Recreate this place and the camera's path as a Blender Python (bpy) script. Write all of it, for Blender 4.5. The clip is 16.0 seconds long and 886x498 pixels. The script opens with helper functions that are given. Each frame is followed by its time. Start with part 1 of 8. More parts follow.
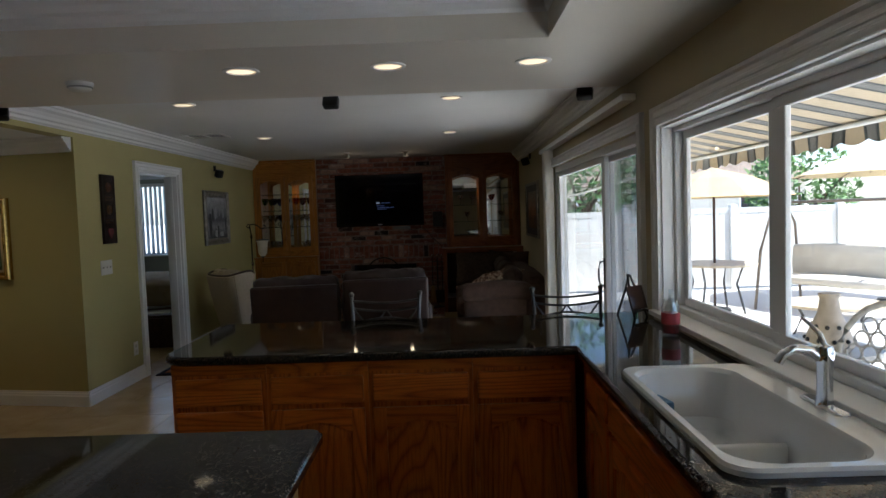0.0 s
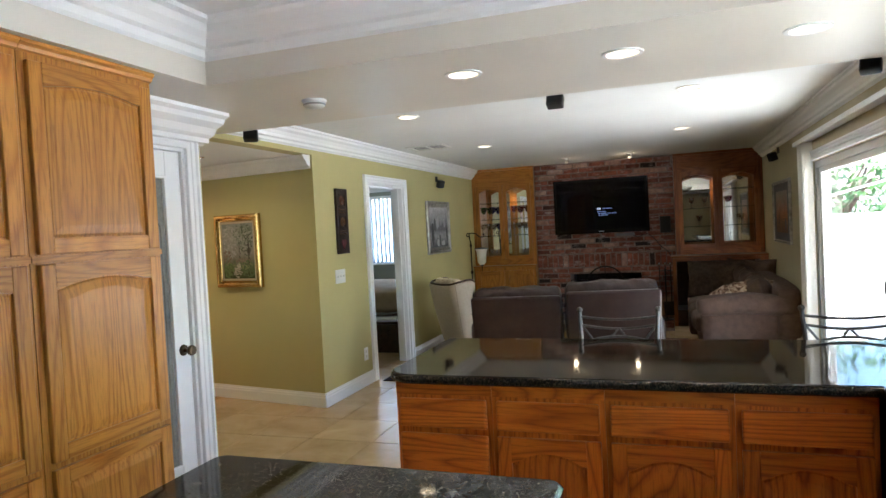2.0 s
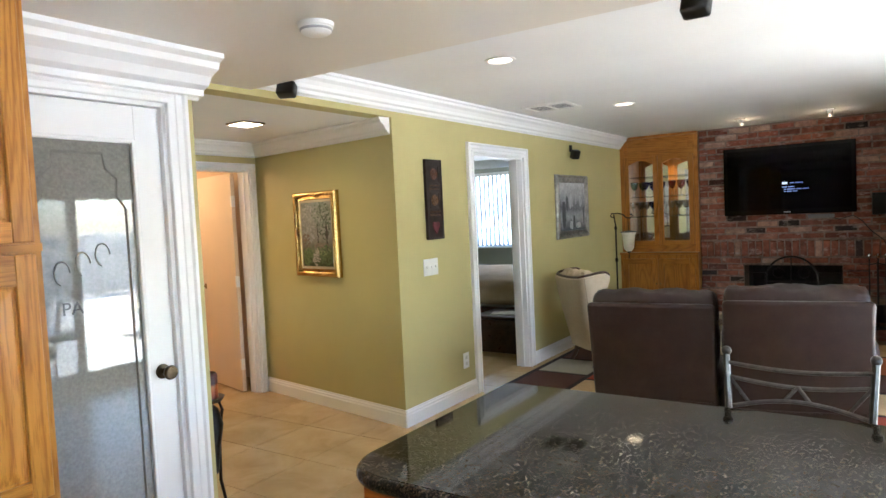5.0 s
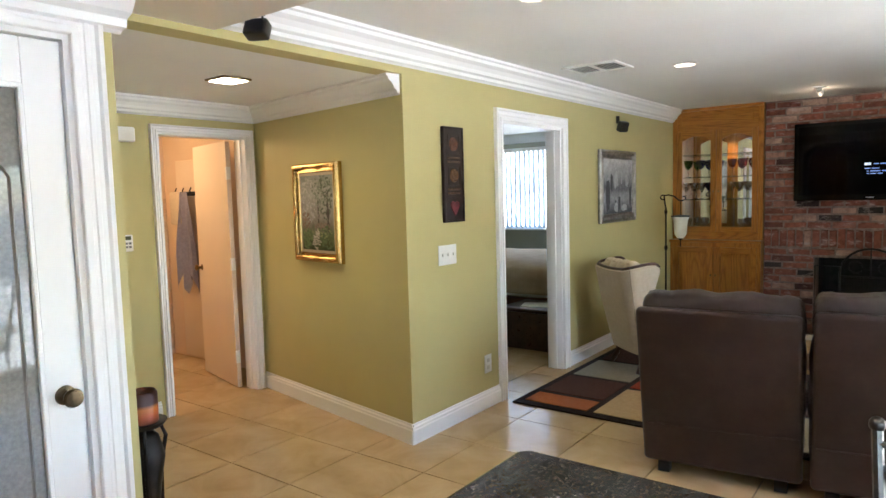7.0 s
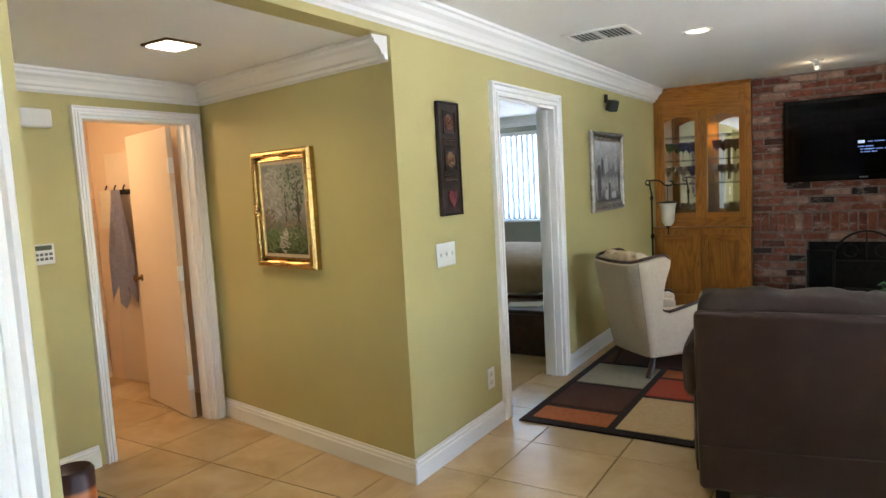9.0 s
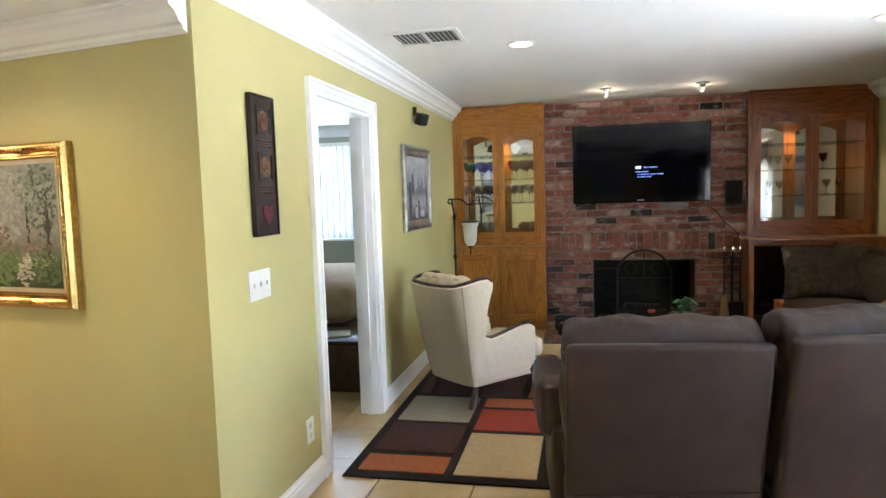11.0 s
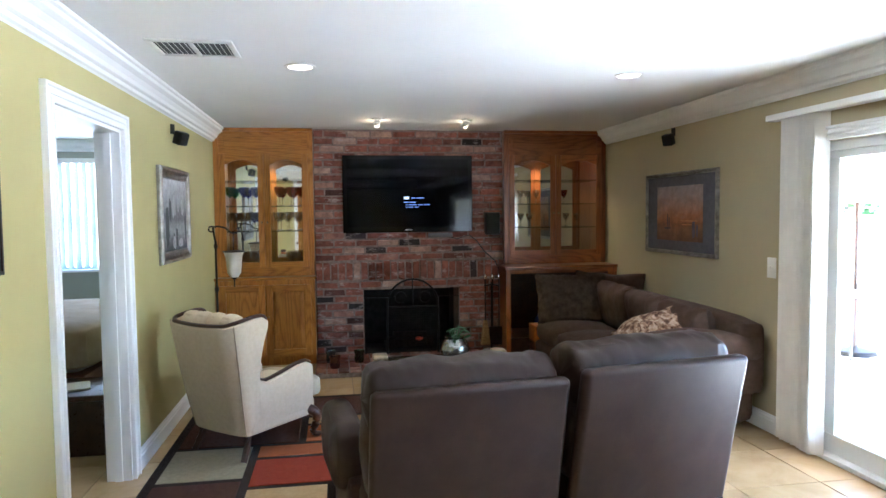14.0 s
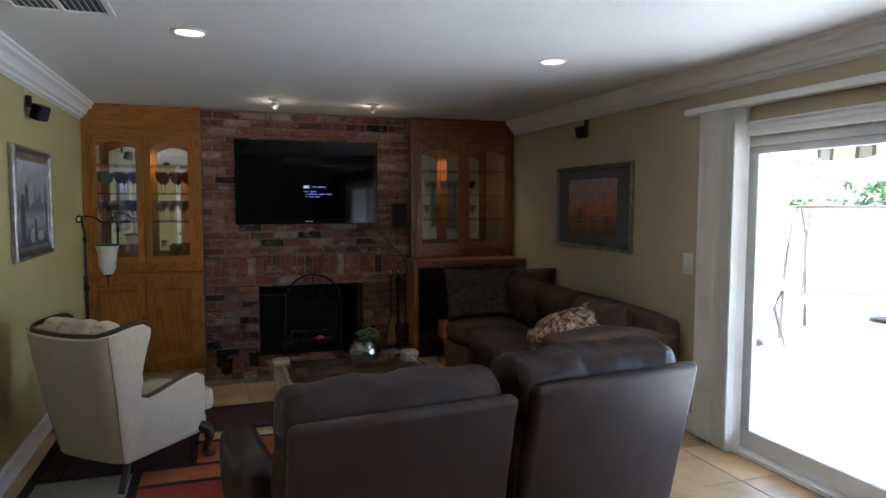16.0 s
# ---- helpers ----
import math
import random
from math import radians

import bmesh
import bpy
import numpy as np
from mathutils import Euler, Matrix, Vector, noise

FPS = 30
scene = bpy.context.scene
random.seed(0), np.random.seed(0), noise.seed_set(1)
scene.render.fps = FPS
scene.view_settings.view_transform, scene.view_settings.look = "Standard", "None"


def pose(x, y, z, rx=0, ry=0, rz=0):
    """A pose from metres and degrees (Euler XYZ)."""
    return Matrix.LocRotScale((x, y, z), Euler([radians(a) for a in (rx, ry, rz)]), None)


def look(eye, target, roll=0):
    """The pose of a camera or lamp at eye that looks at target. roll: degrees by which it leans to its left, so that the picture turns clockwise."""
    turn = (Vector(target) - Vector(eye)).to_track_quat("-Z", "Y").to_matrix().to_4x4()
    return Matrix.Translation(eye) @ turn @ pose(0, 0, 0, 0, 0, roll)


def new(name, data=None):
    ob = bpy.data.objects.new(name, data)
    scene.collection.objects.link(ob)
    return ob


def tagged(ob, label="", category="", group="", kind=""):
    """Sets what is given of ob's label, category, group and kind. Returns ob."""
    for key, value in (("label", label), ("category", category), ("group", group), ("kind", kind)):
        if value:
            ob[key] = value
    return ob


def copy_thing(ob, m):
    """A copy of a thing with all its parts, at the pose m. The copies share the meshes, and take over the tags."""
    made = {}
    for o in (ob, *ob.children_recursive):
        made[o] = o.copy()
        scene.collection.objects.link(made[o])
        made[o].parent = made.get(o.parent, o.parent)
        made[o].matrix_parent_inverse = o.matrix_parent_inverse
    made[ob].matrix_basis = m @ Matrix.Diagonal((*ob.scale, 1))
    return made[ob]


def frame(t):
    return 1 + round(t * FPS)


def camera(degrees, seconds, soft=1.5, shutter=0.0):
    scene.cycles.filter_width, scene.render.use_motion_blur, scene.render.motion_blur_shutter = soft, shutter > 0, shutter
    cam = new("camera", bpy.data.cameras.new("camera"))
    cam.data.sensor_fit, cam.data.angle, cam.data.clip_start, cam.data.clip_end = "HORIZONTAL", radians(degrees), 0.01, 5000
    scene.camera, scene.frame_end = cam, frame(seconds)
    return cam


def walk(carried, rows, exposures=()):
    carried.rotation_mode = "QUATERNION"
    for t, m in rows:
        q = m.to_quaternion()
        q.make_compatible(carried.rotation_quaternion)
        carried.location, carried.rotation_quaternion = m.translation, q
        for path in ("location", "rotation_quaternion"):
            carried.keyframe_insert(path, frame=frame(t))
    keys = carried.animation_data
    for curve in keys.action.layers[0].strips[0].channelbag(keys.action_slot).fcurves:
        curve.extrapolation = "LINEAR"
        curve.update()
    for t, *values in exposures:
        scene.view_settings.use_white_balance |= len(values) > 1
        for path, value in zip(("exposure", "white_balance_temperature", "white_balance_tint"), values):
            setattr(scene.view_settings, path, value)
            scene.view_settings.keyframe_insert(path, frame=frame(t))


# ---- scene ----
cam = camera(68.0, 16.0)
PATH = [
    (0, (1.015, 0.0, 1.508), (0.992, 1.997, 1.399), -1.9),
    (0.5, (0.99, 0.05, 1.506), (0.734, 2.032, 1.417), -2.1),
    (1, (0.965, 0.096, 1.516), (0.492, 2.038, 1.443), -2.2),
    (1.5, (0.932, 0.188, 1.509), (0.333, 2.095, 1.444), -2.5),
    (2, (0.901, 0.291, 1.516), (0.244, 2.179, 1.456), -3.0),
    (2.5, (0.917, 0.487, 1.524), (0.223, 2.361, 1.443), -3.1),
    (3, (0.932, 0.721, 1.539), (0.159, 2.564, 1.456), -2.8),
    (3.5, (0.906, 0.952, 1.528), (0.043, 2.755, 1.45), -3.1),
    (6, (0.714, 2.062, 1.522), (-0.474, 3.665, 1.388), -2.0),
    (6.5, (0.606, 2.227, 1.532), (-0.583, 3.828, 1.381), -1.8),
    (7, (0.499, 2.378, 1.523), (-0.705, 3.966, 1.354), -1.6),
    (7.5, (0.341, 2.539, 1.536), (-0.904, 4.097, 1.379), -1.0),
    (8, (0.184, 2.625, 1.512), (-1.094, 4.155, 1.351), -0.6),
    (8.5, (0.006, 2.687, 1.515), (-1.155, 4.306, 1.344), -2.3),
    (9, (-0.151, 2.744, 1.503), (-1.21, 4.429, 1.309), -3.1),
    (9.5, (-0.283, 2.833, 1.506), (-1.213, 4.593, 1.319), -3.3),
    (12, (-0.816, 3.303, 1.495), (-0.907, 5.295, 1.344), -0.8),
    (12.5, (-0.849, 3.326, 1.531), (-0.814, 5.322, 1.404), -0.6),
    (13, (-0.819, 3.299, 1.554), (-0.683, 5.291, 1.437), 0.2),
    (13.5, (-0.841, 3.318, 1.551), (-0.589, 5.299, 1.441), -0.6),
    (14, (-0.824, 3.354, 1.542), (-0.504, 5.325, 1.431), -0.6),
    (14.5, (-0.862, 3.454, 1.561), (-0.449, 5.407, 1.443), -1.0),
    (15, (-0.881, 3.573, 1.569), (-0.388, 5.507, 1.443), -0.7),
    (15.5, (-0.89, 3.661, 1.56), (-0.322, 5.575, 1.436), -0.1),
    (16, (-0.887, 3.742, 1.558), (-0.247, 5.632, 1.414), 0.1),
]
# stops of brightening on the way
EXPO = [(0.0, 1.5, 5600, 8), (0.5, 2.05, 5600, 8), (1.0, 2.75, 5600, 8), (1.5, 3.35, 5600, 7), (2.5, 3.78, 5600, 6), (3.5, 3.95, 5600, 6), (6.0, 4.1, 5750, 8), (9.0, 4.03, 5700, 6), (9.5, 4.24, 5700, 6), (12.0, 4.78, 5150, 6), (13.0, 4.92, 5050, 6), (13.5, 4.92, 5050, 6), (14.0, 4.57, 5050, 7), (15.0, 4.02, 5100, 8), (15.5, 3.62, 5100, 9), (16.0, 3.27, 5100, 9)]
walk(cam, [(t, look(eye, target, roll)) for t, eye, target, roll in PATH], EXPO)

# ---- world and large lights ----
SUN_EL, SUN_AZ = radians(57), radians(112)
world = bpy.data.worlds.new("world")
scene.world = world
world.use_nodes = True
wn = world.node_tree
sky = wn.nodes.new("ShaderNodeTexSky")
sky.sky_type, sky.sun_disc = "NISHITA", False
sky.sun_elevation, sky.sun_rotation = SUN_EL, SUN_AZ
bg = wn.nodes["Background"]
bg.inputs["Strength"].default_value = 0.15
wn.links.new(sky.outputs["Color"], bg.inputs["Color"])


def sunlamp():
    d = bpy.data.lights.new("sun", "SUN")
    d.energy, d.angle, d.color = 5.0, radians(0.55), (1.0, 0.96, 0.88)
    ob = new("sun", d)
    to = Vector((math.sin(SUN_AZ) * math.cos(SUN_EL), math.cos(SUN_AZ) * math.cos(SUN_EL), math.sin(SUN_EL)))
    ob.matrix_world = look(to * 40, (0, 0, 0))


sunlamp()


def area(name, at, to, sx, sy, power, color):
    d = bpy.data.lights.new(name, "AREA")
    d.shape, d.size, d.size_y, d.energy, d.color = "RECTANGLE", sx, sy, power, color
    ob = new(name, d)
    ob.matrix_world = look(at, to)
    return ob


def downlight(name, at, power, color, size=radians(110)):
    d = bpy.data.lights.new(name, "SPOT")
    d.energy, d.color, d.spot_size, d.spot_blend, d.shadow_soft_size = power, color, size, 0.8, 0.05
    ob = new(name, d)
    ob.matrix_world = look(at, (at[0], at[1] + 0.001, 0))
    return ob



# ---- materials ----
class Mat:
    """A small builder for node materials."""

    def __init__(self, name, rough=0.5, metal=0.0, spec=0.5):
        self.m = bpy.data.materials.new(name)
        self.m.use_nodes = True
        self.t = self.m.node_tree
        self.b = self.t.nodes["Principled BSDF"]
        self.b.inputs["Roughness"].default_value = rough
        self.b.inputs["Metallic"].default_value = metal
        self.b.inputs["Specular IOR Level"].default_value = spec
        self.place = False

    def coords(self, scale=(1, 1, 1), kind="Object"):
        c = self.t.nodes.new("ShaderNodeNewGeometry" if self.place else "ShaderNodeTexCoord")
        kind = "Position" if self.place else kind
        mp = self.t.nodes.new("ShaderNodeMapping")
        mp.inputs["Scale"].default_value = scale
        self.t.links.new(c.outputs[kind], mp.inputs["Vector"])
        return mp.outputs["Vector"]

    def noise(self, scale, detail=4, rough=0.55, stretch=(1, 1, 1), dist=0.0):
        n = self.t.nodes.new("ShaderNodeTexNoise")
        n.inputs["Scale"].default_value, n.inputs["Detail"].default_value = scale, detail
        n.inputs["Roughness"].default_value, n.inputs["Distortion"].default_value = rough, dist
        self.t.links.new(self.coords(stretch), n.inputs["Vector"])
        return n.outputs["Fac"]

    def voronoi(self, scale, stretch=(1, 1, 1), out="Color"):
        n = self.t.nodes.new("ShaderNodeTexVoronoi")
        n.inputs["Scale"].default_value = scale
        self.t.links.new(self.coords(stretch), n.inputs["Vector"])
        return n.outputs[out]

    def wave(self, scale, dist, stretch, detail=3, dscale=1.0, axis="X"):
        n = self.t.nodes.new("ShaderNodeTexWave")
        n.wave_type, n.bands_direction = "BANDS", axis
        n.inputs["Scale"].default_value, n.inputs["Distortion"].default_value = scale, dist
        n.inputs["Detail"].default_value, n.inputs["Detail Scale"].default_value = detail, dscale
        self.t.links.new(self.coords(stretch), n.inputs["Vector"])
        return n.outputs["Fac"]

    def ramp(self, fac, stops):
        r = self.t.nodes.new("ShaderNodeValToRGB")
        el = r.color_ramp.elements
        while len(el) < len(stops):
            el.new(0.5)
        for e, (p, c) in zip(el, stops):
            e.position, e.color = p, (*c, 1) if len(c) == 3 else c
        self.t.links.new(fac, r.inputs["Fac"])
        return r.outputs["Color"]

    def mix(self, a, b, fac, mode="MIX"):
        x = self.t.nodes.new("ShaderNodeMix")
        x.data_type, x.blend_type = "RGBA", mode
        for s, v in ((x.inputs[6], a), (x.inputs[7], b), (x.inputs[0], fac)):
            if isinstance(v, (int, float)):
                s.default_value = v
            elif isinstance(v, tuple):
                s.default_value = (*v, 1)
            else:
                self.t.links.new(v, s)
        return x.outputs[2]

    def random(self):
        return self.t.nodes.new("ShaderNodeObjectInfo").outputs["Random"]

    def island(self):
        return self.t.nodes.new("ShaderNodeNewGeometry").outputs["Random Per Island"]

    def color(self, c):
        if isinstance(c, tuple):
            self.b.inputs["Base Color"].default_value = (*c, 1)
        else:
            self.t.links.new(c, self.b.inputs["Base Color"])
        return self

    def rough(self, fac, lo, hi):
        r = self.t.nodes.new("ShaderNodeMapRange")
        r.inputs["To Min"].default_value, r.inputs["To Max"].default_value = lo, hi
        self.t.links.new(fac, r.inputs["Value"])
        self.t.links.new(r.outputs["Result"], self.b.inputs["Roughness"])
        return self

    def bump(self, h, strength, dist=0.01):
        b = self.t.nodes.new("ShaderNodeBump")
        b.inputs["Strength"].default_value, b.inputs["Distance"].default_value = strength, dist
        self.t.links.new(h, b.inputs["Height"])
        self.t.links.new(b.outputs["Normal"], self.b.inputs["Normal"])
        return self

    def emit(self, c, s):
        self.b.inputs["Emission Color"].default_value = (*c, 1)
        self.b.inputs["Emission Strength"].default_value = s
        return self


def paint(name, c, rough=0.6, var=0.05, bump=0.12):
    k = Mat(name, rough, 0, 0.35)
    n = k.noise(1.3, 3)
    lo, hi = tuple(v * (1 - var) for v in c), tuple(min(1, v * (1 + var)) for v in c)
    k.color(k.ramp(n, [(0.3, lo), (0.7, hi)]))
    k.bump(k.noise(160, 3), bump, 0.002)
    return k.m


def plain(name, c, rough=0.5, metal=0.0, var=0.12, scale=12, bump=0.0):
    k = Mat(name, rough, metal)
    n = k.noise(scale, 4)
    lo, hi = tuple(v * (1 - var) for v in c), tuple(min(1, v * (1 + var)) for v in c)
    k.color(k.ramp(n, [(0.3, lo), (0.7, hi)]))
    k.rough(k.noise(scale * 3, 3), max(0.02, rough - 0.08), min(1, rough + 0.08))
    if bump:
        k.bump(k.noise(scale * 6, 4), bump, 0.003)
    return k.m


def oak(name, dark, mid, light, axis):
    """Oak with cathedral grain running along the axis, each piece cut from another place."""
    k = Mat(name, 0.32, 0, 0.5)
    long = {"Z": (1, 1, 0), "X": (0, 1, 1), "Y": (1, 0, 1)}[axis]
    fine_st = tuple(21.0 if v else 1.4 for v in long)
    slow_st = tuple(4.6 if v else 0.55 for v in long)

    def shifted(st):
        m = k.t.nodes.new("ShaderNodeVectorMath")
        m.operation = "MULTIPLY_ADD"
        r = k.t.nodes.new("ShaderNodeCombineXYZ")
        for s, f in zip(r.inputs, (17.0, 11.0, 23.0)):
            q = k.t.nodes.new("ShaderNodeMath")
            q.operation = "MULTIPLY"
            q.inputs[1].default_value = f
            k.t.links.new(k.random(), q.inputs[0])
            k.t.links.new(q.outputs[0], s)
        c = k.t.nodes.new("ShaderNodeTexCoord")
        k.t.links.new(c.outputs["Object"], m.inputs[0])
        m.inputs[1].default_value = st
        k.t.links.new(r.outputs[0], m.inputs[2])
        return m.outputs[0]

    def grain_noise(st, scale, detail, rough, dist):
        n = k.t.nodes.new("ShaderNodeTexNoise")
        n.inputs["Scale"].default_value, n.inputs["Detail"].default_value = scale, detail
        n.inputs["Roughness"].default_value, n.inputs["Distortion"].default_value = rough, dist
        k.t.links.new(shifted(st), n.inputs["Vector"])
        return n.outputs["Fac"]

    grain = grain_noise(fine_st, 6, 6, 0.6, 0.3)
    slow = grain_noise(slow_st, 1.0, 1.5, 0.35, 0.15)
    ml, pp = k.t.nodes.new("ShaderNodeMath"), k.t.nodes.new("ShaderNodeMath")
    ml.operation, pp.operation = "MULTIPLY", "PINGPONG"
    ml.inputs[1].default_value, pp.inputs[1].default_value = 40.0, 1.0
    k.t.links.new(slow, ml.inputs[0])
    k.t.links.new(ml.outputs[0], pp.inputs[0])
    base = k.ramp(pp.outputs[0], [(0.0, dark), (0.22, mid), (0.6, light), (1.0, light)])
    fine = k.ramp(grain, [(0.36, (0.50, 0.38, 0.28)), (0.52, (1, 1, 1))])
    c = k.mix(base, fine, 0.55, "MULTIPLY")
    tint = k.ramp(k.random(), [(0.0, (0.86, 0.84, 0.82)), (1.0, (1.12, 1.10, 1.07))])
    k.color(k.mix(c, tint, 1.0, "MULTIPLY"))
    k.rough(grain, 0.26, 0.42)
    k.bump(grain, 0.12, 0.002)
    return k.m


M_WALL = paint("green_wall_paint", (0.53, 0.467, 0.205), 0.55)
M_WALL2 = paint("tan_wall_paint", (0.50, 0.43, 0.27), 0.6)
M_CEIL = paint("ceiling_paint", (0.85, 0.85, 0.83), 0.65, 0.03, 0.2)
# beige soffit, darkened against the ceiling to put its shade into the colour
M_SOFFIT = paint("soffit_shade_paint", (0.74, 0.69, 0.60), 0.38, 0.03, 0.1)
M_SPLASH = paint("beige_splash_tile", (0.50, 0.42, 0.31), 0.35, 0.1, 0.1)
M_TRIM = paint("white_gloss_trim", (0.88, 0.88, 0.87), 0.38, 0.02, 0.0)
M_BATHWALL = paint("cream_wall_paint", (0.66, 0.50, 0.34), 0.6)
M_GREYWALL = paint("sage_wall_paint", (0.34, 0.35, 0.29), 0.6)
M_OAKV = oak("oak_upright", (0.435, 0.172, 0.024), (0.51, 0.212, 0.03), (0.61, 0.28, 0.046), "Z")
M_OAKX = oak("oak_level_x", (0.435, 0.172, 0.024), (0.51, 0.212, 0.03), (0.61, 0.28, 0.046), "X")
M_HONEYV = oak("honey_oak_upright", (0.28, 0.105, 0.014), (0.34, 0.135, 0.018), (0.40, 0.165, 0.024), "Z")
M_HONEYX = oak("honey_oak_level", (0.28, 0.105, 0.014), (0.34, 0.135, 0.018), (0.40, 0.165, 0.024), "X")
M_CHERV = oak("stained_oak_upright", (0.31, 0.072, 0.007), (0.48, 0.124, 0.011), (0.58, 0.165, 0.016), "Z")
# right display cabinet: a darker variant of the stained oak
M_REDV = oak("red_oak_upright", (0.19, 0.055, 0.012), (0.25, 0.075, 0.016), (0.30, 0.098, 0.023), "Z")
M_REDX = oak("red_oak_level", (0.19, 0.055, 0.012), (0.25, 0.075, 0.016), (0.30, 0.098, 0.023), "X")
M_CHERX = oak("stained_oak_level", (0.31, 0.072, 0.007), (0.48, 0.124, 0.011), (0.58, 0.165, 0.016), "X")
M_CHERY = oak("stained_oak_level_y", (0.31, 0.072, 0.007), (0.48, 0.124, 0.011), (0.58, 0.165, 0.016), "Y")


def granite():
    k = Mat("black_granite", 0.045, 0, 0.20)
    fleck = k.ramp(k.voronoi(210), [(0.25, (0.010, 0.0095, 0.009)), (0.45, (0.020, 0.017, 0.0135)), (0.60, (0.034, 0.027, 0.019)), (0.70, (0.050, 0.038, 0.026)), (0.82, (0.080, 0.061, 0.042))])
    fine = k.ramp(k.voronoi(420), [(0.3, (0.72, 0.72, 0.72)), (0.8, (1.3, 1.27, 1.2))])
    big = k.ramp(k.noise(30, 5, 0.7), [(0.35, (0.78, 0.78, 0.78)), (0.7, (1.18, 1.14, 1.08))])
    k.color(k.mix(k.mix(fleck, fine, 1.0, "MULTIPLY"), big, 1.0, "MULTIPLY"))
    return k.m


def floor_tile():
    k = Mat("beige_floor_tile", 0.25, 0, 0.45)
    k.place = True
    n = k.noise(3.2, 6, 0.6, (1, 1, 1), 0.6)
    c = k.ramp(n, [(0.25, (0.42, 0.288, 0.135)), (0.5, (0.53, 0.38, 0.20)), (0.75, (0.60, 0.45, 0.265))])
    t = k.ramp(k.random(), [(0, (0.9, 0.89, 0.87)), (1, (1.06, 1.05, 1.03))])
    k.color(k.mix(c, t, 1.0, "MULTIPLY"))
    return k.m


def brick_mat(name="brick"):
    k = Mat(name, 0.85, 0, 0.25)
    k.place = True
    base = k.ramp(k.random(), [(0.0, (0.024, 0.021, 0.021)), (0.045, (0.035, 0.028, 0.028)), (0.075, (0.14, 0.052, 0.038)), (0.3, (0.21, 0.080, 0.055)), (0.5, (0.28, 0.105, 0.068)), (0.7, (0.19, 0.078, 0.058)), (0.86, (0.31, 0.155, 0.112)), (1.0, (0.40, 0.27, 0.21))])
    n = k.noise(14, 6, 0.65)
    smear = k.ramp(k.noise(7, 6, 0.72, (0.7, 1, 2.0)), [(0.54, (0, 0, 0)), (0.66, (1, 1, 1))])
    c = k.mix(base, k.ramp(n, [(0.3, (0.55, 0.5, 0.5)), (0.7, (1.25, 1.2, 1.15))]), 1.0, "MULTIPLY")
    k.color(k.mix(c, (0.46, 0.38, 0.34), k.mix((0, 0, 0), smear, 0.65)))
    k.bump(k.noise(45, 6, 0.7), 0.6, 0.006)
    return k.m


def leather():
    k = Mat("dark_brown_leather", 0.42, 0, 0.34)
    n = k.noise(5, 6, 0.68)
    k.color(k.ramp(n, [(0.3, (0.023, 0.0110, 0.0085)), (0.5, (0.032, 0.0166, 0.0134)), (0.75, (0.046, 0.026, 0.021))]))
    k.rough(k.noise(14, 5, 0.7), 0.30, 0.52)
    k.bump(k.mix(k.voronoi(190, out="Distance"), k.noise(28, 5, 0.65), 0.5), 0.22, 0.003)
    return k.m


def cloth(name, a, b, rough=0.9, scale=35, weave=340, strength=0.35):
    k = Mat(name, rough, 0, 0.2)
    k.color(k.ramp(k.noise(scale, 5, 0.6), [(0.3, a), (0.7, b)]))
    k.b.inputs["Sheen Weight"].default_value = 0.04
    k.bump(k.noise(weave, 2), strength, 0.003)
    return k.m


def pane_glass(name, tint=(1, 1, 1), gloss=0.04, rough=0.01):
    m = bpy.data.materials.new(name)
    m.use_nodes = True
    t = m.node_tree
    t.nodes.remove(t.nodes["Principled BSDF"])
    out = t.nodes["Material Output"]
    tr, gl, mx, fr, pw, ad = (t.nodes.new(n) for n in ("ShaderNodeBsdfTransparent", "ShaderNodeBsdfGlossy", "ShaderNodeMixShader", "ShaderNodeLayerWeight", "ShaderNodeMath", "ShaderNodeMath"))
    tr.inputs["Color"].default_value = (*tint, 1)
    gl.inputs["Roughness"].default_value = rough
    pw.operation, ad.operation = "POWER", "MULTIPLY_ADD"
    pw.inputs[1].default_value = 5.0
    ad.inputs[1].default_value, ad.inputs[2].default_value = 0.8, gloss
    t.links.new(fr.outputs["Facing"], pw.inputs[0])
    t.links.new(pw.outputs[0], ad.inputs[0])
    t.links.new(ad.outputs[0], mx.inputs["Fac"])
    t.links.new(tr.outputs["BSDF"], mx.inputs[1])
    t.links.new(gl.outputs["BSDF"], mx.inputs[2])
    t.links.new(mx.outputs["Shader"], out.inputs["Surface"])
    return m


def glow(name, c, s):
    return Mat(name, 0.4).color(c).emit(c, s).m


M_GRANITE, M_TILE, M_BRICK, M_LEATHER = granite(), floor_tile(), brick_mat(), leather()
M_GROUT = plain("tan_grout", (0.26, 0.19, 0.11), 0.9, 0, 0.15, 30, 0.3)
M_MORTAR = plain("grey_mortar", (0.22, 0.155, 0.125), 0.95, 0, 0.35, 25, 0.8)
M_CREAM = cloth("cream_upholstery", (0.54, 0.45, 0.325), (0.60, 0.505, 0.37), 0.9, 35, 340, 0.15)
M_TAUPE = cloth("grey_brown_chenille", (0.078, 0.047, 0.033), (0.115, 0.072, 0.052), 0.95, 18, 220, 0.6)
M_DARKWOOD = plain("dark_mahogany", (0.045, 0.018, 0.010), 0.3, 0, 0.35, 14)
M_IRON = plain("dark_iron", (0.022, 0.018, 0.016), 0.45, 0.6, 0.3, 40)
M_BLACK = plain("black_plastic", (0.012, 0.012, 0.013), 0.38, 0, 0.2, 30)
M_PEWTER = plain("brushed_pewter", (0.10, 0.097, 0.094), 0.38, 0.9, 0.25, 40)
M_CHROME = plain("chrome", (0.75, 0.76, 0.78), 0.07, 1.0, 0.03, 20)
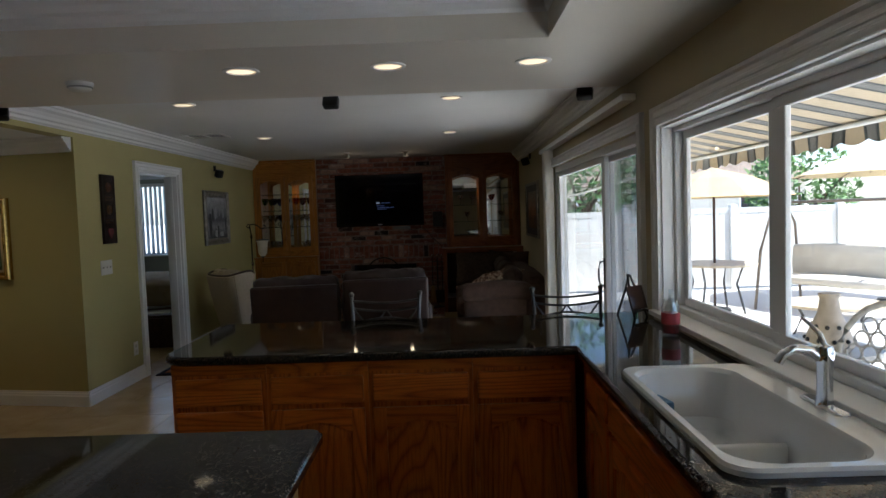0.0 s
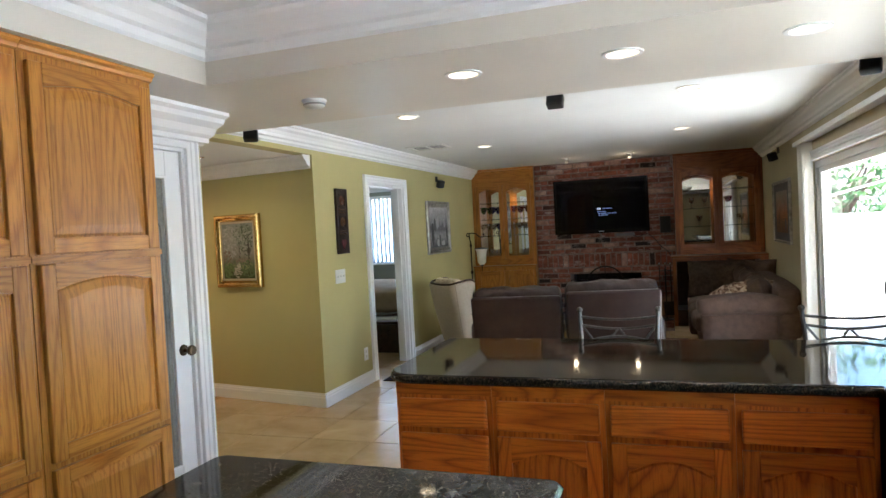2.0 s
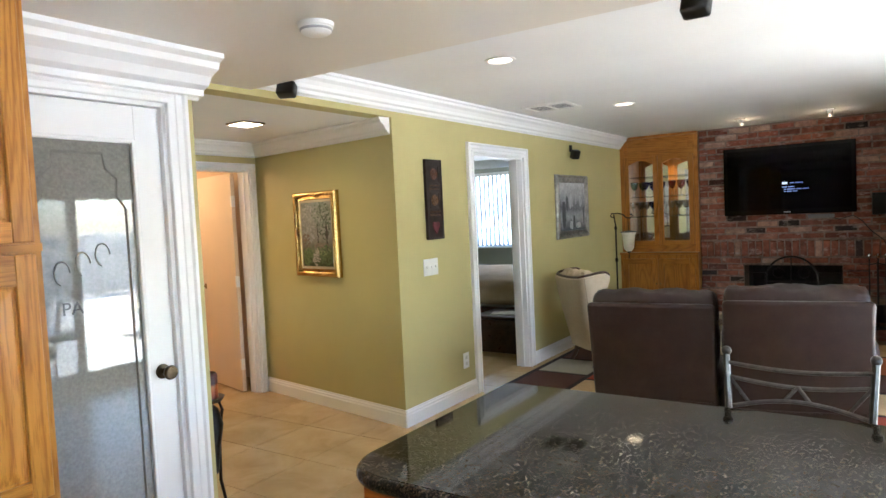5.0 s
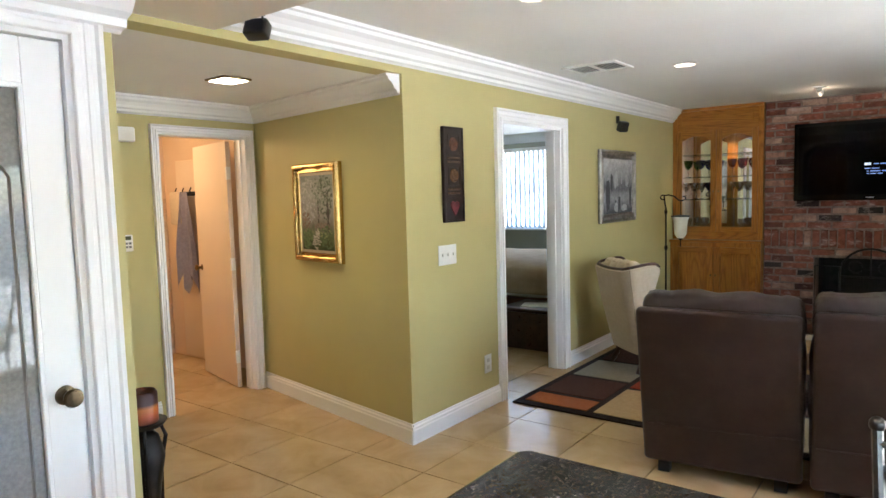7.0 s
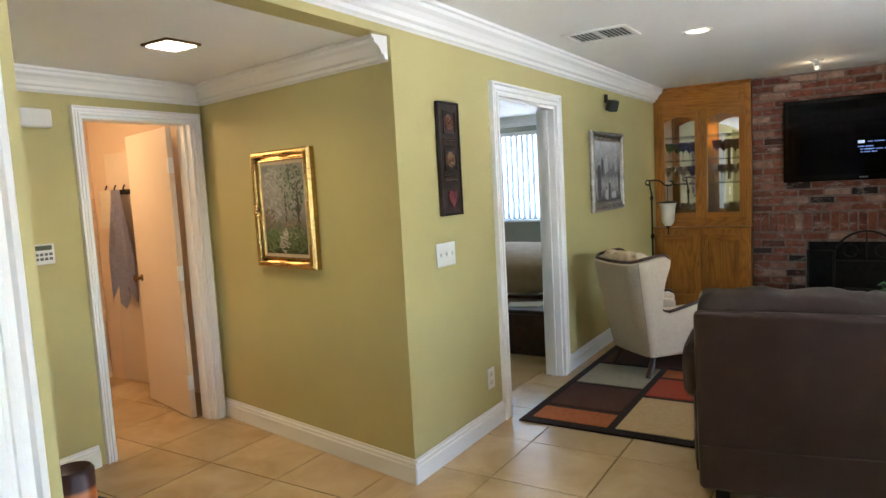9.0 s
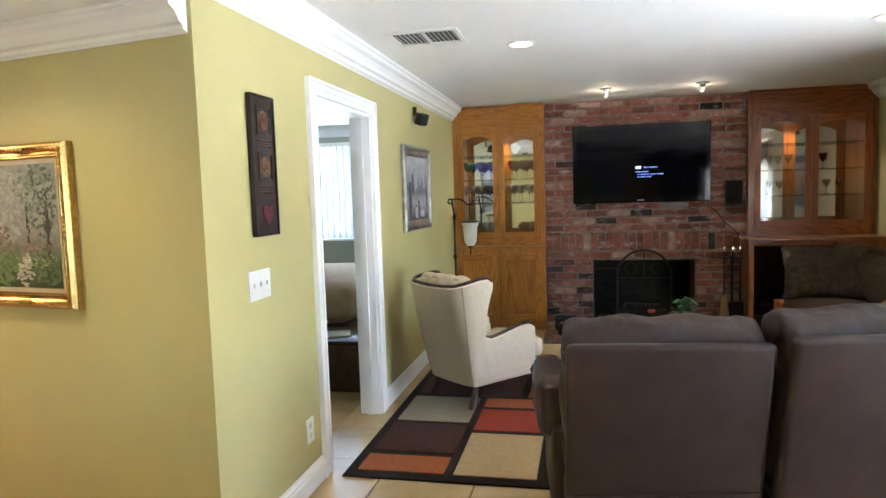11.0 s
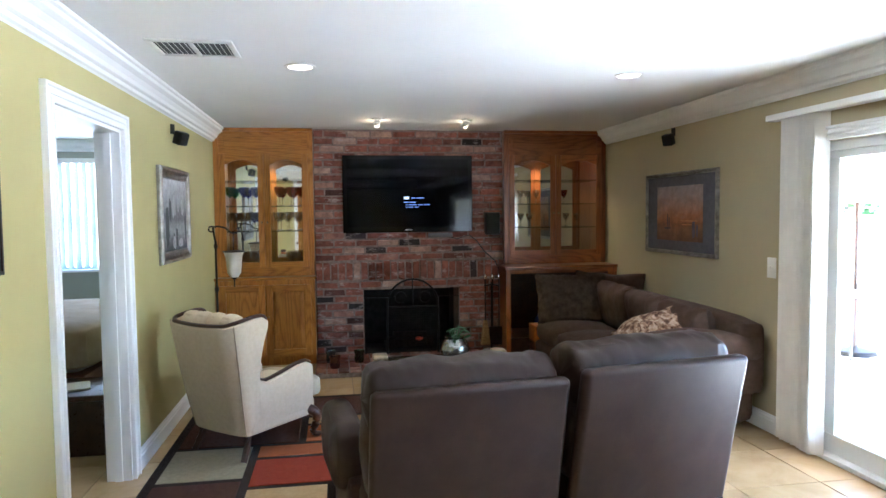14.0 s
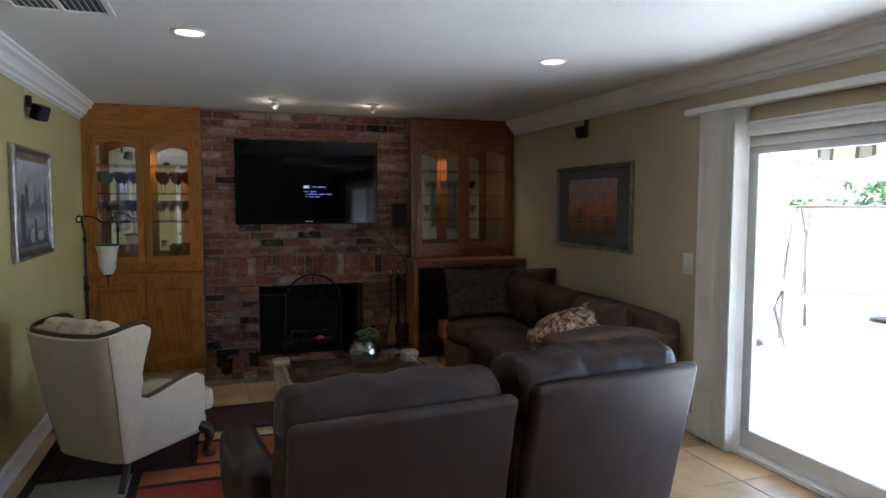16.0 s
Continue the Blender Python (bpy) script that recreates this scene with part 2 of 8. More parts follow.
M_BRASS = plain("antique_brass", (0.22, 0.15, 0.07), 0.3, 1.0, 0.3, 40)
M_PORC = plain("white_porcelain", (0.78, 0.77, 0.73), 0.12, 0, 0.03, 6)
M_WHITEPL = plain("white_plastic", (0.80, 0.79, 0.75), 0.4, 0, 0.03, 20)
M_GLASS = pane_glass("clear_glass")
M_MIRROR = Mat("mirror", 0.015, 1.0).color((0.86, 0.88, 0.86)).m
M_BULB = glow("warm_lamp_glow", (1.0, 0.76, 0.46), 0.45)


# ---- mesh helpers ----
def box(bm, x0, y0, z0, x1, y1, z1, bevel=0.0, seg=2):
    r = bmesh.ops.create_cube(bm, size=1)
    vs = r["verts"]
    for v in vs:
        v.co = Vector((x0 + (v.co.x + 0.5) * (x1 - x0), y0 + (v.co.y + 0.5) * (y1 - y0), z0 + (v.co.z + 0.5) * (z1 - z0)))
    if bevel:
        es = list({e for v in vs for e in v.link_edges})
        bmesh.ops.bevel(bm, geom=es, offset=bevel, segments=seg, profile=0.5, affect="EDGES")
    return bm


def rod(bm, p, q, r0, r1=None, n=10):
    p, q = Vector(p), Vector(q)
    d = q - p
    res = bmesh.ops.create_cone(bm, cap_ends=True, segments=n, radius1=r0, radius2=r0 if r1 is None else r1, depth=d.length)
    m = Matrix.Translation((p + q) / 2) @ d.to_track_quat("Z", "Y").to_matrix().to_4x4()
    bmesh.ops.transform(bm, matrix=m, verts=res["verts"])
    return bm


def ball(bm, c, r, sx=1, sy=1, sz=1, u=14, v=10):
    res = bmesh.ops.create_uvsphere(bm, u_segments=u, v_segments=v, radius=r)
    bmesh.ops.transform(bm, matrix=Matrix.Translation(c) @ Matrix.Diagonal((sx, sy, sz, 1)), verts=res["verts"])
    return bm


def lathe(bm, prof, c=(0, 0, 0), n=20):
    """Turns a profile of (radius, height) about the upright through c."""
    rings = []
    for r, z in prof:
        if r < 1e-5:
            rings.append([bm.verts.new((c[0], c[1], c[2] + z))])
        else:
            rings.append([bm.verts.new((c[0] + r * math.cos(2 * math.pi * i / n), c[1] + r * math.sin(2 * math.pi * i / n), c[2] + z)) for i in range(n)])
    for a, b in zip(rings, rings[1:]):
        for i in range(n):
            q = [a[i % len(a)], a[(i + 1) % len(a)], b[(i + 1) % len(b)], b[i % len(b)]]
            q = list(dict.fromkeys(q))
            if len(q) > 2:
                bm.faces.new(q)
    return bm


def sweep(bm, pts, r, n=8, taper=1.0, caps=True):
    """A tube along points."""
    pts = [Vector(p) for p in pts]
    rings = []
    up = Vector((0, 0, 1))
    for i, p in enumerate(pts):
        d = (pts[min(i + 1, len(pts) - 1)] - pts[max(i - 1, 0)]).normalized()
        ref = up if abs(d.dot(up)) < 0.95 else Vector((1, 0, 0))
        a = d.cross(ref).normalized()
        b = d.cross(a)
        k = r * (1 + (taper - 1) * i / max(1, len(pts) - 1))
        rings.append([bm.verts.new(p + (a * math.cos(2 * math.pi * j / n) + b * math.sin(2 * math.pi * j / n)) * k) for j in range(n)])
    for a, b in zip(rings, rings[1:]):
        for j in range(n):
            bm.faces.new((a[j], a[(j + 1) % n], b[(j + 1) % n], b[j]))
    if caps:
        bm.faces.new(rings[0][::-1])
        bm.faces.new(rings[-1])
    return bm


def arc(c, r, a0, a1, n, plane="xz"):
    out = []
    for i in range(n + 1):
        a = radians(a0 + (a1 - a0) * i / n)
        u, v = r * math.cos(a), r * math.sin(a)
        out.append((c[0] + u, c[1], c[2] + v) if plane == "xz" else (c[0], c[1] + u, c[2] + v) if plane == "yz" else (c[0] + u, c[1] + v, c[2]))
    return out


def prism(bm, poly, lift):
    """A solid from an outline (3D points in one plane) and a vector."""
    lift = Vector(lift)
    a = [bm.verts.new(p) for p in poly]
    b = [bm.verts.new(Vector(p) + lift) for p in poly]
    bm.faces.new(a)
    bm.faces.new(b[::-1])
    for i in range(len(a)):
        j = (i + 1) % len(a)
        bm.faces.new((a[i], b[i], b[j], a[j]))
    return bm


def moulding(bm, prof, p, q, out):
    """A profile of (out, up) run from p to q."""
    out = Vector(out)
    pts = [Vector(p) + out * u + Vector((0, 0, w)) for u, w in prof]
    return prism(bm, pts, Vector(q) - Vector(p))


def finish(bm, smooth=False):
    bmesh.ops.recalc_face_normals(bm, faces=bm.faces)
    me = bpy.data.meshes.new("mesh")
    bm.to_mesh(me)
    bm.free()
    if smooth:
        for f in me.polygons:
            f.use_smooth = True
        me.set_sharp_from_angle(angle=radians(38))
    return me


def part(name, bm, material, parent=None, label="", smooth=True):
    """Links a bmesh as one mesh object, under a thing or part when one is given."""
    me = finish(bm, smooth) if isinstance(bm, bmesh.types.BMesh) else bm
    if material and not me.materials:
        me.materials.append(material)
    ob = new(name, me)
    if parent:
        ob.parent = parent
    if label:
        ob["label"] = label
    return ob


def thing(name, label, category, at=(0, 0, 0), turn=0, group=""):
    ob = new(name)
    ob.empty_display_size = 0.1
    ob.matrix_basis = pose(*at, 0, 0, turn)
    return tagged(ob, label, category, group)


def structure(name, bm, material, label, category):
    return tagged(part(name, bm, material, None, "", False), label, category, "", "structure")


def B(*a, **k):
    return box(bmesh.new(), *a, **k)


def pillow(bm, w, h, t, wrinkle=0.006, seed=1, n=26):
    """A stuffed pillow standing in the xz plane, thin and pinched at its seams."""
    rows = {}
    for side in (-1, 1):
        for i in range(n + 1):
            for j in range(n + 1):
                u, v = i / n * 2 - 1, j / n * 2 - 1
                edge = i in (0, n) or j in (0, n)
                if edge and side == 1:
                    rows[side, i, j] = rows[-1, i, j]
                    continue
                fat = ((1 - u ** 4) * (1 - v ** 4)) ** 0.5
                x = u * w / 2 * (1 - 0.05 * (1 - u * u) * 0 - 0.05 * (1 - v * v) * abs(u))
                z = h / 2 + v * h / 2 * (1 - 0.07 * (1 - u * u) * abs(v))
                y = side * t / 2 * fat
                p = Vector((x, y, z))
                rim = 1 - min(1 - abs(u), 1 - abs(v))
                k = noise.noise(Vector((x * 9 + seed, z * 9, side * 3))) + 0.7 * noise.noise(Vector((x * 26 + seed, z * 11, side * 5))) * rim
                p.y += side * wrinkle * k * (0 if edge else 1)
                p.z += wrinkle * 0.8 * noise.noise(Vector((x * 7 + seed, 3.1, z * 7)))
                rows[side, i, j] = bm.verts.new(p)
        for i in range(n):
            for j in range(n):
                bm.faces.new((rows[side, i, j], rows[side, i + 1, j], rows[side, i + 1, j + 1], rows[side, i, j + 1]))
    return bm


def moved(bm, at=(0, 0, 0), rx=0, rz=0):
    bmesh.ops.transform(bm, verts=bm.verts, matrix=Matrix.Translation(at) @ Matrix.Rotation(radians(rz), 4, "Z") @ Matrix.Rotation(radians(rx), 4, "X"))
    return bm


def cushion(bm, x0, y0, z0, x1, y1, z1, puff=0.03, n=7):
    """A soft box: rounded, puffed out in the middle of its faces."""
    bb = bmesh.new()
    bmesh.ops.create_cube(bb, size=2)
    bmesh.ops.subdivide_edges(bb, edges=bb.edges, cuts=n, use_grid_fill=True)
    c = Vector(((x0 + x1) / 2, (y0 + y1) / 2, (z0 + z1) / 2))
    h = Vector(((x1 - x0) / 2, (y1 - y0) / 2, (z1 - z0) / 2))
    r = min(h) * 0.6
    seed = Vector((x0 * 7, y0 * 5, z0 * 3))
    for v in bb.verts:
        u = v.co.copy()
        p = Vector((u.x * h.x, u.y * h.y, u.z * h.z))
        core = Vector(tuple(max(-(h[i] - r), min(h[i] - r, p[i])) for i in range(3)))
        d = p - core
        p = core + (d.normalized() * r if d.length > 1e-6 else d)
        dome = (1 - u.x ** 2) * (1 - u.y ** 2) + (1 - u.x ** 2) * (1 - u.z ** 2) + (1 - u.y ** 2) * (1 - u.z ** 2)
        p += (d.normalized() if d.length > 1e-6 else Vector()) * puff * dome
        p += Vector((1, 1, 1)) * (0.3 * puff * noise.noise((p + seed) * 6) + 0.12 * puff * noise.noise((p + seed) * 19))
        v.co = c + p
    me = bpy.data.meshes.new("tmp")
    bb.to_mesh(me)
    bb.free()
    bm.from_mesh(me)
    bpy.data.meshes.remove(me)
    return bm

# ---- the plan ----
XW, XE, YB = -2.03, 2.12, 10.30
ZC, ZS, ZH, YS = 2.41, 2.255, 2.225, 4.12
WT = 0.13


def wall_y(bm, x0, x1, y0, y1, z0, z1, holes=()):
    """A wall running along y from x0 to x1 thick, with holes (y0, y1, z0, z1)."""
    ys = sorted({y0, y1, *[h[0] for h in holes], *[h[1] for h in holes]})
    for a, b in zip(ys, ys[1:]):
        hs = [h for h in holes if h[0] <= a and h[1] >= b]
        lo = z0
        for h in sorted(hs, key=lambda h: h[2]):
            if h[2] > lo:
                box(bm, x0, a, lo, x1, b, h[2])
            lo = h[3]
        if lo < z1:
            box(bm, x0, a, lo, x1, b, z1)
    return bm


CROWN = [(0, 0), (0.105, 0), (0.105, -0.014), (0.092, -0.02), (0.088, -0.036), (0.066, -0.05), (0.05, -0.07), (0.044, -0.088), (0.026, -0.096), (0.022, -0.112), (0.008, -0.118), (0, -0.125)]
BASE = [(0, 0), (0.018, 0), (0.018, 0.085), (0.013, 0.092), (0.013, 0.104), (0.007, 0.112), (0.006, 0.125), (0, 0.125)]

# floor bed under the tiles
structure("floor", B(-6.2, -2.35, -0.16, XE + 0.02, 10.9, -0.008), M_GROUT, "tan grout bed under beige ceramic floor tiles", "floor")

DOOR_W = (6.43, 7.37, 2.03)
DOOR_B = (4.84, 5.58, 2.0)
DOOR_P = (2.63, 3.36, 2.05)
WIN = (0.35, 3.43, 0.955, 1.92)
SLIDE = (3.80, 7.02, 1.95)

structure("wall_west", wall_y(bmesh.new(), XW - WT, XW, 5.386, 10.9, 0, ZC, [(DOOR_W[0], DOOR_W[1], 0, DOOR_W[2])]), M_WALL, "olive green painted wall with a doorway", "wall")
structure("wall_header", B(XW - WT, 3.50, ZH, XW, 5.36, ZC), M_WALL, "olive green header above the hall opening", "wall")
SK = 0.17


def hall_y(x):
    """The face of the slightly skew hall wall."""
    return 5.36 - SK * (x - XW)


structure("wall_hall_north", prism(bmesh.new(), [(XW, 5.36, 0), (-3.95, hall_y(-3.95), 0), (-3.95, hall_y(-3.95) + 0.13, 0), (XW - WT, 5.52, 0), (XW - WT, 5.386, 0), (XW, 5.386, 0)], (0, 0, ZC)), M_WALL, "olive green hall wall with a painting", "wall")
structure("wall_hall_west", wall_y(bmesh.new(), -3.95, -3.82, 3.36, 5.66, 0, ZC, [(DOOR_B[0], DOOR_B[1], 0, DOOR_B[2])]), M_WALL, "olive green hall wall with the bathroom doorway", "wall")
structure("wall_pantry_east", wall_y(bmesh.new(), -1.83, -1.70, 2.45, 3.50, 0, ZC, [(DOOR_P[0], DOOR_P[1], 0, DOOR_P[2])]), M_WALL, "olive green wall round the pantry door", "wall")
structure("wall_pantry_north", B(-3.82, 3.37, 0, -1.83, 3.50, ZC), M_WALL, "olive green side wall of the pantry", "wall")
structure("wall_kitchen_west", B(-2.0, -2.33, 0, -1.87, 2.45, ZC + 0.1), M_WALL2, "plain tan kitchen wall behind cabinets", "wall")
structure("wall_pantry_south", B(-3.0, 2.32, 0, -2.0, 2.45, ZC), M_WALL2, "plain pantry wall", "wall")
structure("wall_pantry_west", B(-3.13, 2.32, 0, -3.0, 3.37, ZC), M_WALL2, "plain pantry wall", "wall")
structure("wall_south", B(-2.0, -2.46, 0, XE + 0.15, -2.33, ZC + 0.1), M_WALL2, "plain tan kitchen wall", "wall")
structure("wall_east", wall_y(bmesh.new(), XE, XE + 0.15, -2.33, 10.75, 0, ZC + 0.1, [WIN, (SLIDE[0], SLIDE[1], 0, SLIDE[2])]), M_WALL2, "tan painted wall with window and sliding door", "wall")
def north_wall():
    bm = bmesh.new()
    for a in ((XW, 0, -0.62, ZC + 0.1), (0.54, 0, XE, ZC + 0.1), (-0.62, 0.80, 0.54, ZC + 0.1)):
        box(bm, a[0], 10.62, a[1], a[2], 10.75, a[3])
    return bm


structure("wall_north", north_wall(), M_WALL2, "plain wall behind the fireplace", "wall")

structure("ceiling_family", B(XW - WT, YS, ZC, XE + 0.15, 10.75, ZC + 0.1), M_CEIL, "white painted family room ceiling", "ceiling")
TX0, TX1, TY0, TY1 = -1.15, 1.47, -1.4, 2.90


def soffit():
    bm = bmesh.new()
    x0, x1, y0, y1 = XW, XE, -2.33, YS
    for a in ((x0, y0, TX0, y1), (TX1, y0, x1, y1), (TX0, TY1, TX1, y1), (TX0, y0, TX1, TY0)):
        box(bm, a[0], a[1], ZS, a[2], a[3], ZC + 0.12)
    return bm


structure("ceiling_soffit", soffit(), M_SOFFIT, "lowered white kitchen ceiling round a tray recess, coloured beige for shade", "ceiling")
structure("ceiling_tray", B(TX0 - 0.05, TY0 - 0.05, ZC + 0.12, TX1 + 0.05, TY1 + 0.05, ZC + 0.2), M_CEIL, "white ceiling of the tray recess", "ceiling")
structure("ceiling_hall", B(-3.82, 3.50, ZH, XW - WT, 5.80, ZH + 0.15), M_CEIL, "white painted hall ceiling", "ceiling")


def crown(name, p, q, out, prof=CROWN, label="white stepped crown moulding", s=1.0):
    return structure(name, moulding(bmesh.new(), [(u * s, w * s) for u, w in prof], p, q, out), M_TRIM, label, "crown moulding")


crown("crown_west", (XW, YS, ZC), (XW, YB - 0.06, ZC), (1, 0, 0), s=1.15)
crown("crown_east", (XE, YS, ZC), (XE, YB - 0.06, ZC), (-1, 0, 0), s=1.15)
HN = Vector((-SK, -1, 0)).normalized()
crown("crown_hall_north", (-3.82, hall_y(-3.82), ZH), (XW - 0.02, hall_y(XW - 0.02), ZH), HN, s=0.95)
crown("crown_hall_west", (-3.82, 3.50, ZH), (-3.82, 5.66, ZH), (1, 0, 0), s=0.95)
PCROWN = [(0, 0), (0.20, 0), (0.20, -0.02), (0.17, -0.035), (0.16, -0.06), (0.11, -0.085), (0.085, -0.12), (0.05, -0.135), (0.045, -0.16), (0.015, -0.165), (0.0, -0.175)]
crown("crown_pantry", (-1.70, 2.45, ZS), (-1.70, 3.53, ZS), (1, 0, 0), PCROWN, "tall white crown moulding above the pantry door")
TRAYC = [(0, 0), (0.13, 0), (0.13, -0.02), (0.105, -0.032), (0.09, -0.06), (0.06, -0.085), (0.045, -0.11), (0.02, -0.12), (0.014, -0.15), (0.0, -0.165)]
zt = ZC + 0.12
crown("crown_tray_west", (TX0, TY0, zt), (TX0, TY1, zt), (1, 0, 0), TRAYC)
crown("crown_tray_east", (TX1, TY0, zt), (TX1, TY1, zt), (-1, 0, 0), TRAYC)
crown("crown_tray_north", (TX0, TY1, zt), (TX1, TY1, zt), (0, -1, 0), TRAYC)
crown("crown_tray_south", (TX0, TY0, zt), (TX1, TY0, zt), (0, 1, 0), TRAYC)


def base(name, p, q, out):
    return structure(name, moulding(bmesh.new(), BASE, p, q, out), M_TRIM, "white stepped baseboard", "baseboard")


CW = 0.085
base("baseboard_west_a", (XW, 5.345, 0), (XW, DOOR_W[0] - CW, 0), (1, 0, 0))
base("baseboard_west_b", (XW, DOOR_W[1] + CW, 0), (XW, 9.85, 0), (1, 0, 0))
base("baseboard_hall_north", (-3.82, hall_y(-3.82), 0), (XW + 0.016, hall_y(XW + 0.016), 0), HN)
base("baseboard_hall_west", (-3.82, 3.50, 0), (-3.82, DOOR_B[0] - CW, 0), (1, 0, 0))
base("baseboard_east", (XE, SLIDE[1] + 0.1, 0), (XE, 10.25, 0), (-1, 0, 0))
base("baseboard_pantry", (-3.82, 3.50, 0), (-1.70, 3.50, 0), (0, 1, 0))


def casing_y(name, x, out, y0, y1, top, w=CW, bottom=0.0, sides=(1, 1), label="white fluted door casing"):
    """Casing of an opening in a wall that runs along y."""
    bm = bmesh.new()
    prof = ((0.0, 0.0), (0.0, 0.024), (0.04, 0.027), (0.24, 0.026), (0.30, 0.018), (0.40, 0.018), (0.44, 0.023), (0.56, 0.023), (0.60, 0.018), (0.76, 0.018), (0.84, 0.029), (0.97, 0.03), (1.0, 0.027), (1.0, 0.0))

    def run(ring0, ring1):
        p, q = [bm.verts.new(v) for v in ring0], [bm.verts.new(v) for v in ring1]
        bm.faces.new(p)
        bm.faces.new(q[::-1])
        for i in range(len(p)):
            j = (i + 1) % len(p)
            bm.faces.new((p[i], q[i], q[j], p[j]))

    if sides[0]:
        run([(x + out * t, y0 - w * u, bottom) for u, t in prof], [(x + out * t, y0 - w * u, top + w * u) for u, t in prof])
    if sides[1]:
        run([(x + out * t, y1 + w * u, bottom) for u, t in prof], [(x + out * t, y1 + w * u, top + w * u) for u, t in prof])
    run([(x + out * t, y0 - w * u, top + w * u) for u, t in prof], [(x + out * t, y1 + w * u, top + w * u) for u, t in prof])
    return structure(name, bm, M_TRIM, label, "door casing")


def jamb_y(name, x0, x1, y0, y1, top):
    bm = bmesh.new()
    box(bm, x0 - 0.004, y0, 0, x1 + 0.004, y0 + 0.018, top)
    box(bm, x0 - 0.004, y1 - 0.018, 0, x1 + 0.004, y1, top)
    box(bm, x0 - 0.004, y0 + 0.018, top - 0.018, x1 + 0.004, y1 - 0.018, top)
    m = (x0 + x1) / 2
    box(bm, m - 0.02, y0 + 0.018, 0, m + 0.02, y0 + 0.03, top - 0.018)
    box(bm, m - 0.02, y1 - 0.03, 0, m + 0.02, y1 - 0.018, top - 0.018)
    return structure(name, bm, M_TRIM, "white door lining", "door frame")


casing_y("trim_bedroom_door", XW, 1, DOOR_W[0], DOOR_W[1], DOOR_W[2])
jamb_y("jamb_bedroom_door", XW - WT, XW, DOOR_W[0], DOOR_W[1], DOOR_W[2])
casing_y("trim_bath_door", -3.82, 1, DOOR_B[0], DOOR_B[1], DOOR_B[2], 0.05)
jamb_y("jamb_bath_door", -3.95, -3.82, DOOR_B[0], DOOR_B[1], DOOR_B[2])
casing_y("trim_pantry_door", -1.70, 1, DOOR_P[0], DOOR_P[1], DOOR_P[2], 0.10)
jamb_y("jamb_pantry_door", -1.83, -1.70, DOOR_P[0], DOOR_P[1], DOOR_P[2])


# ---- kitchen window and sliding door ----
def kitchen_window():
    th = tagged(new("window_1"), "white framed sliding kitchen window with two panes", "window", "", "structure")
    y0, y1, z0, z1 = WIN
    FR = 0.035
    bm = bmesh.new()
    for a in ((y0, y1, z0, z0 + FR), (y0, y1, z1 - FR, z1), (y0, y0 + FR, z0 + FR, z1 - FR), (y1 - FR, y1, z0 + FR, z1 - FR)):
        box(bm, XE + 0.06, a[0], a[2], XE + 0.14, a[1], a[3], 0.004, 1)
    part("window_frame", bm, M_TRIM, th, "", False)
    ym = 2.42
    for a, b, dx, wa, wb in ((y0 + FR, ym, 0.0, 0.045, 0.095), (ym, y1 - FR, 0.025, 0.075, 0.045)):
        s = bmesh.new()
        w = 0.042
        zl, zh = z0 + FR, z1 - FR
        for q in ((a, b, zl, zl + w), (a, b, zh - w, zh), (a, a + wa, zl + w, zh - w), (b - wb, b, zl + w, zh - w)):
            box(s, XE + 0.075 + dx, q[0], q[2], XE + 0.098 + dx, q[1], q[3], 0.003, 1)
        sash = part("sash", s, M_TRIM, th, "", False)
        g = part("pane", B(XE + 0.085 + dx, a + wa, zl + w, XE + 0.089 + dx, b - wb, zh - w), M_GLASS, sash, "", False)
        g.visible_shadow = False
    # reveal
    r = bmesh.new()
    box(r, XE - 0.002, y0, z1 - 0.012, XE + 0.06, y1, z1)
    box(r, XE - 0.002, y1 - 0.012, z0, XE + 0.06, y1, z1 - 0.012)
    box(r, XE - 0.002, y0, z0, XE + 0.06, y0 + 0.012, z1 - 0.012)
    part("reveal", r, M_TRIM, th, "", False)
    part("window_sill", B(XE - 0.062, y0 - 0.06, z0 - 0.02, XE + 0.058, y1 + 0.06, z0 + 0.005, 0.004), M_TRIM, th, "", False)


kitchen_window()
casing_y("trim_window", XE, -1, WIN[0], WIN[1], WIN[3], 0.10, WIN[2], label="white fluted window casing")


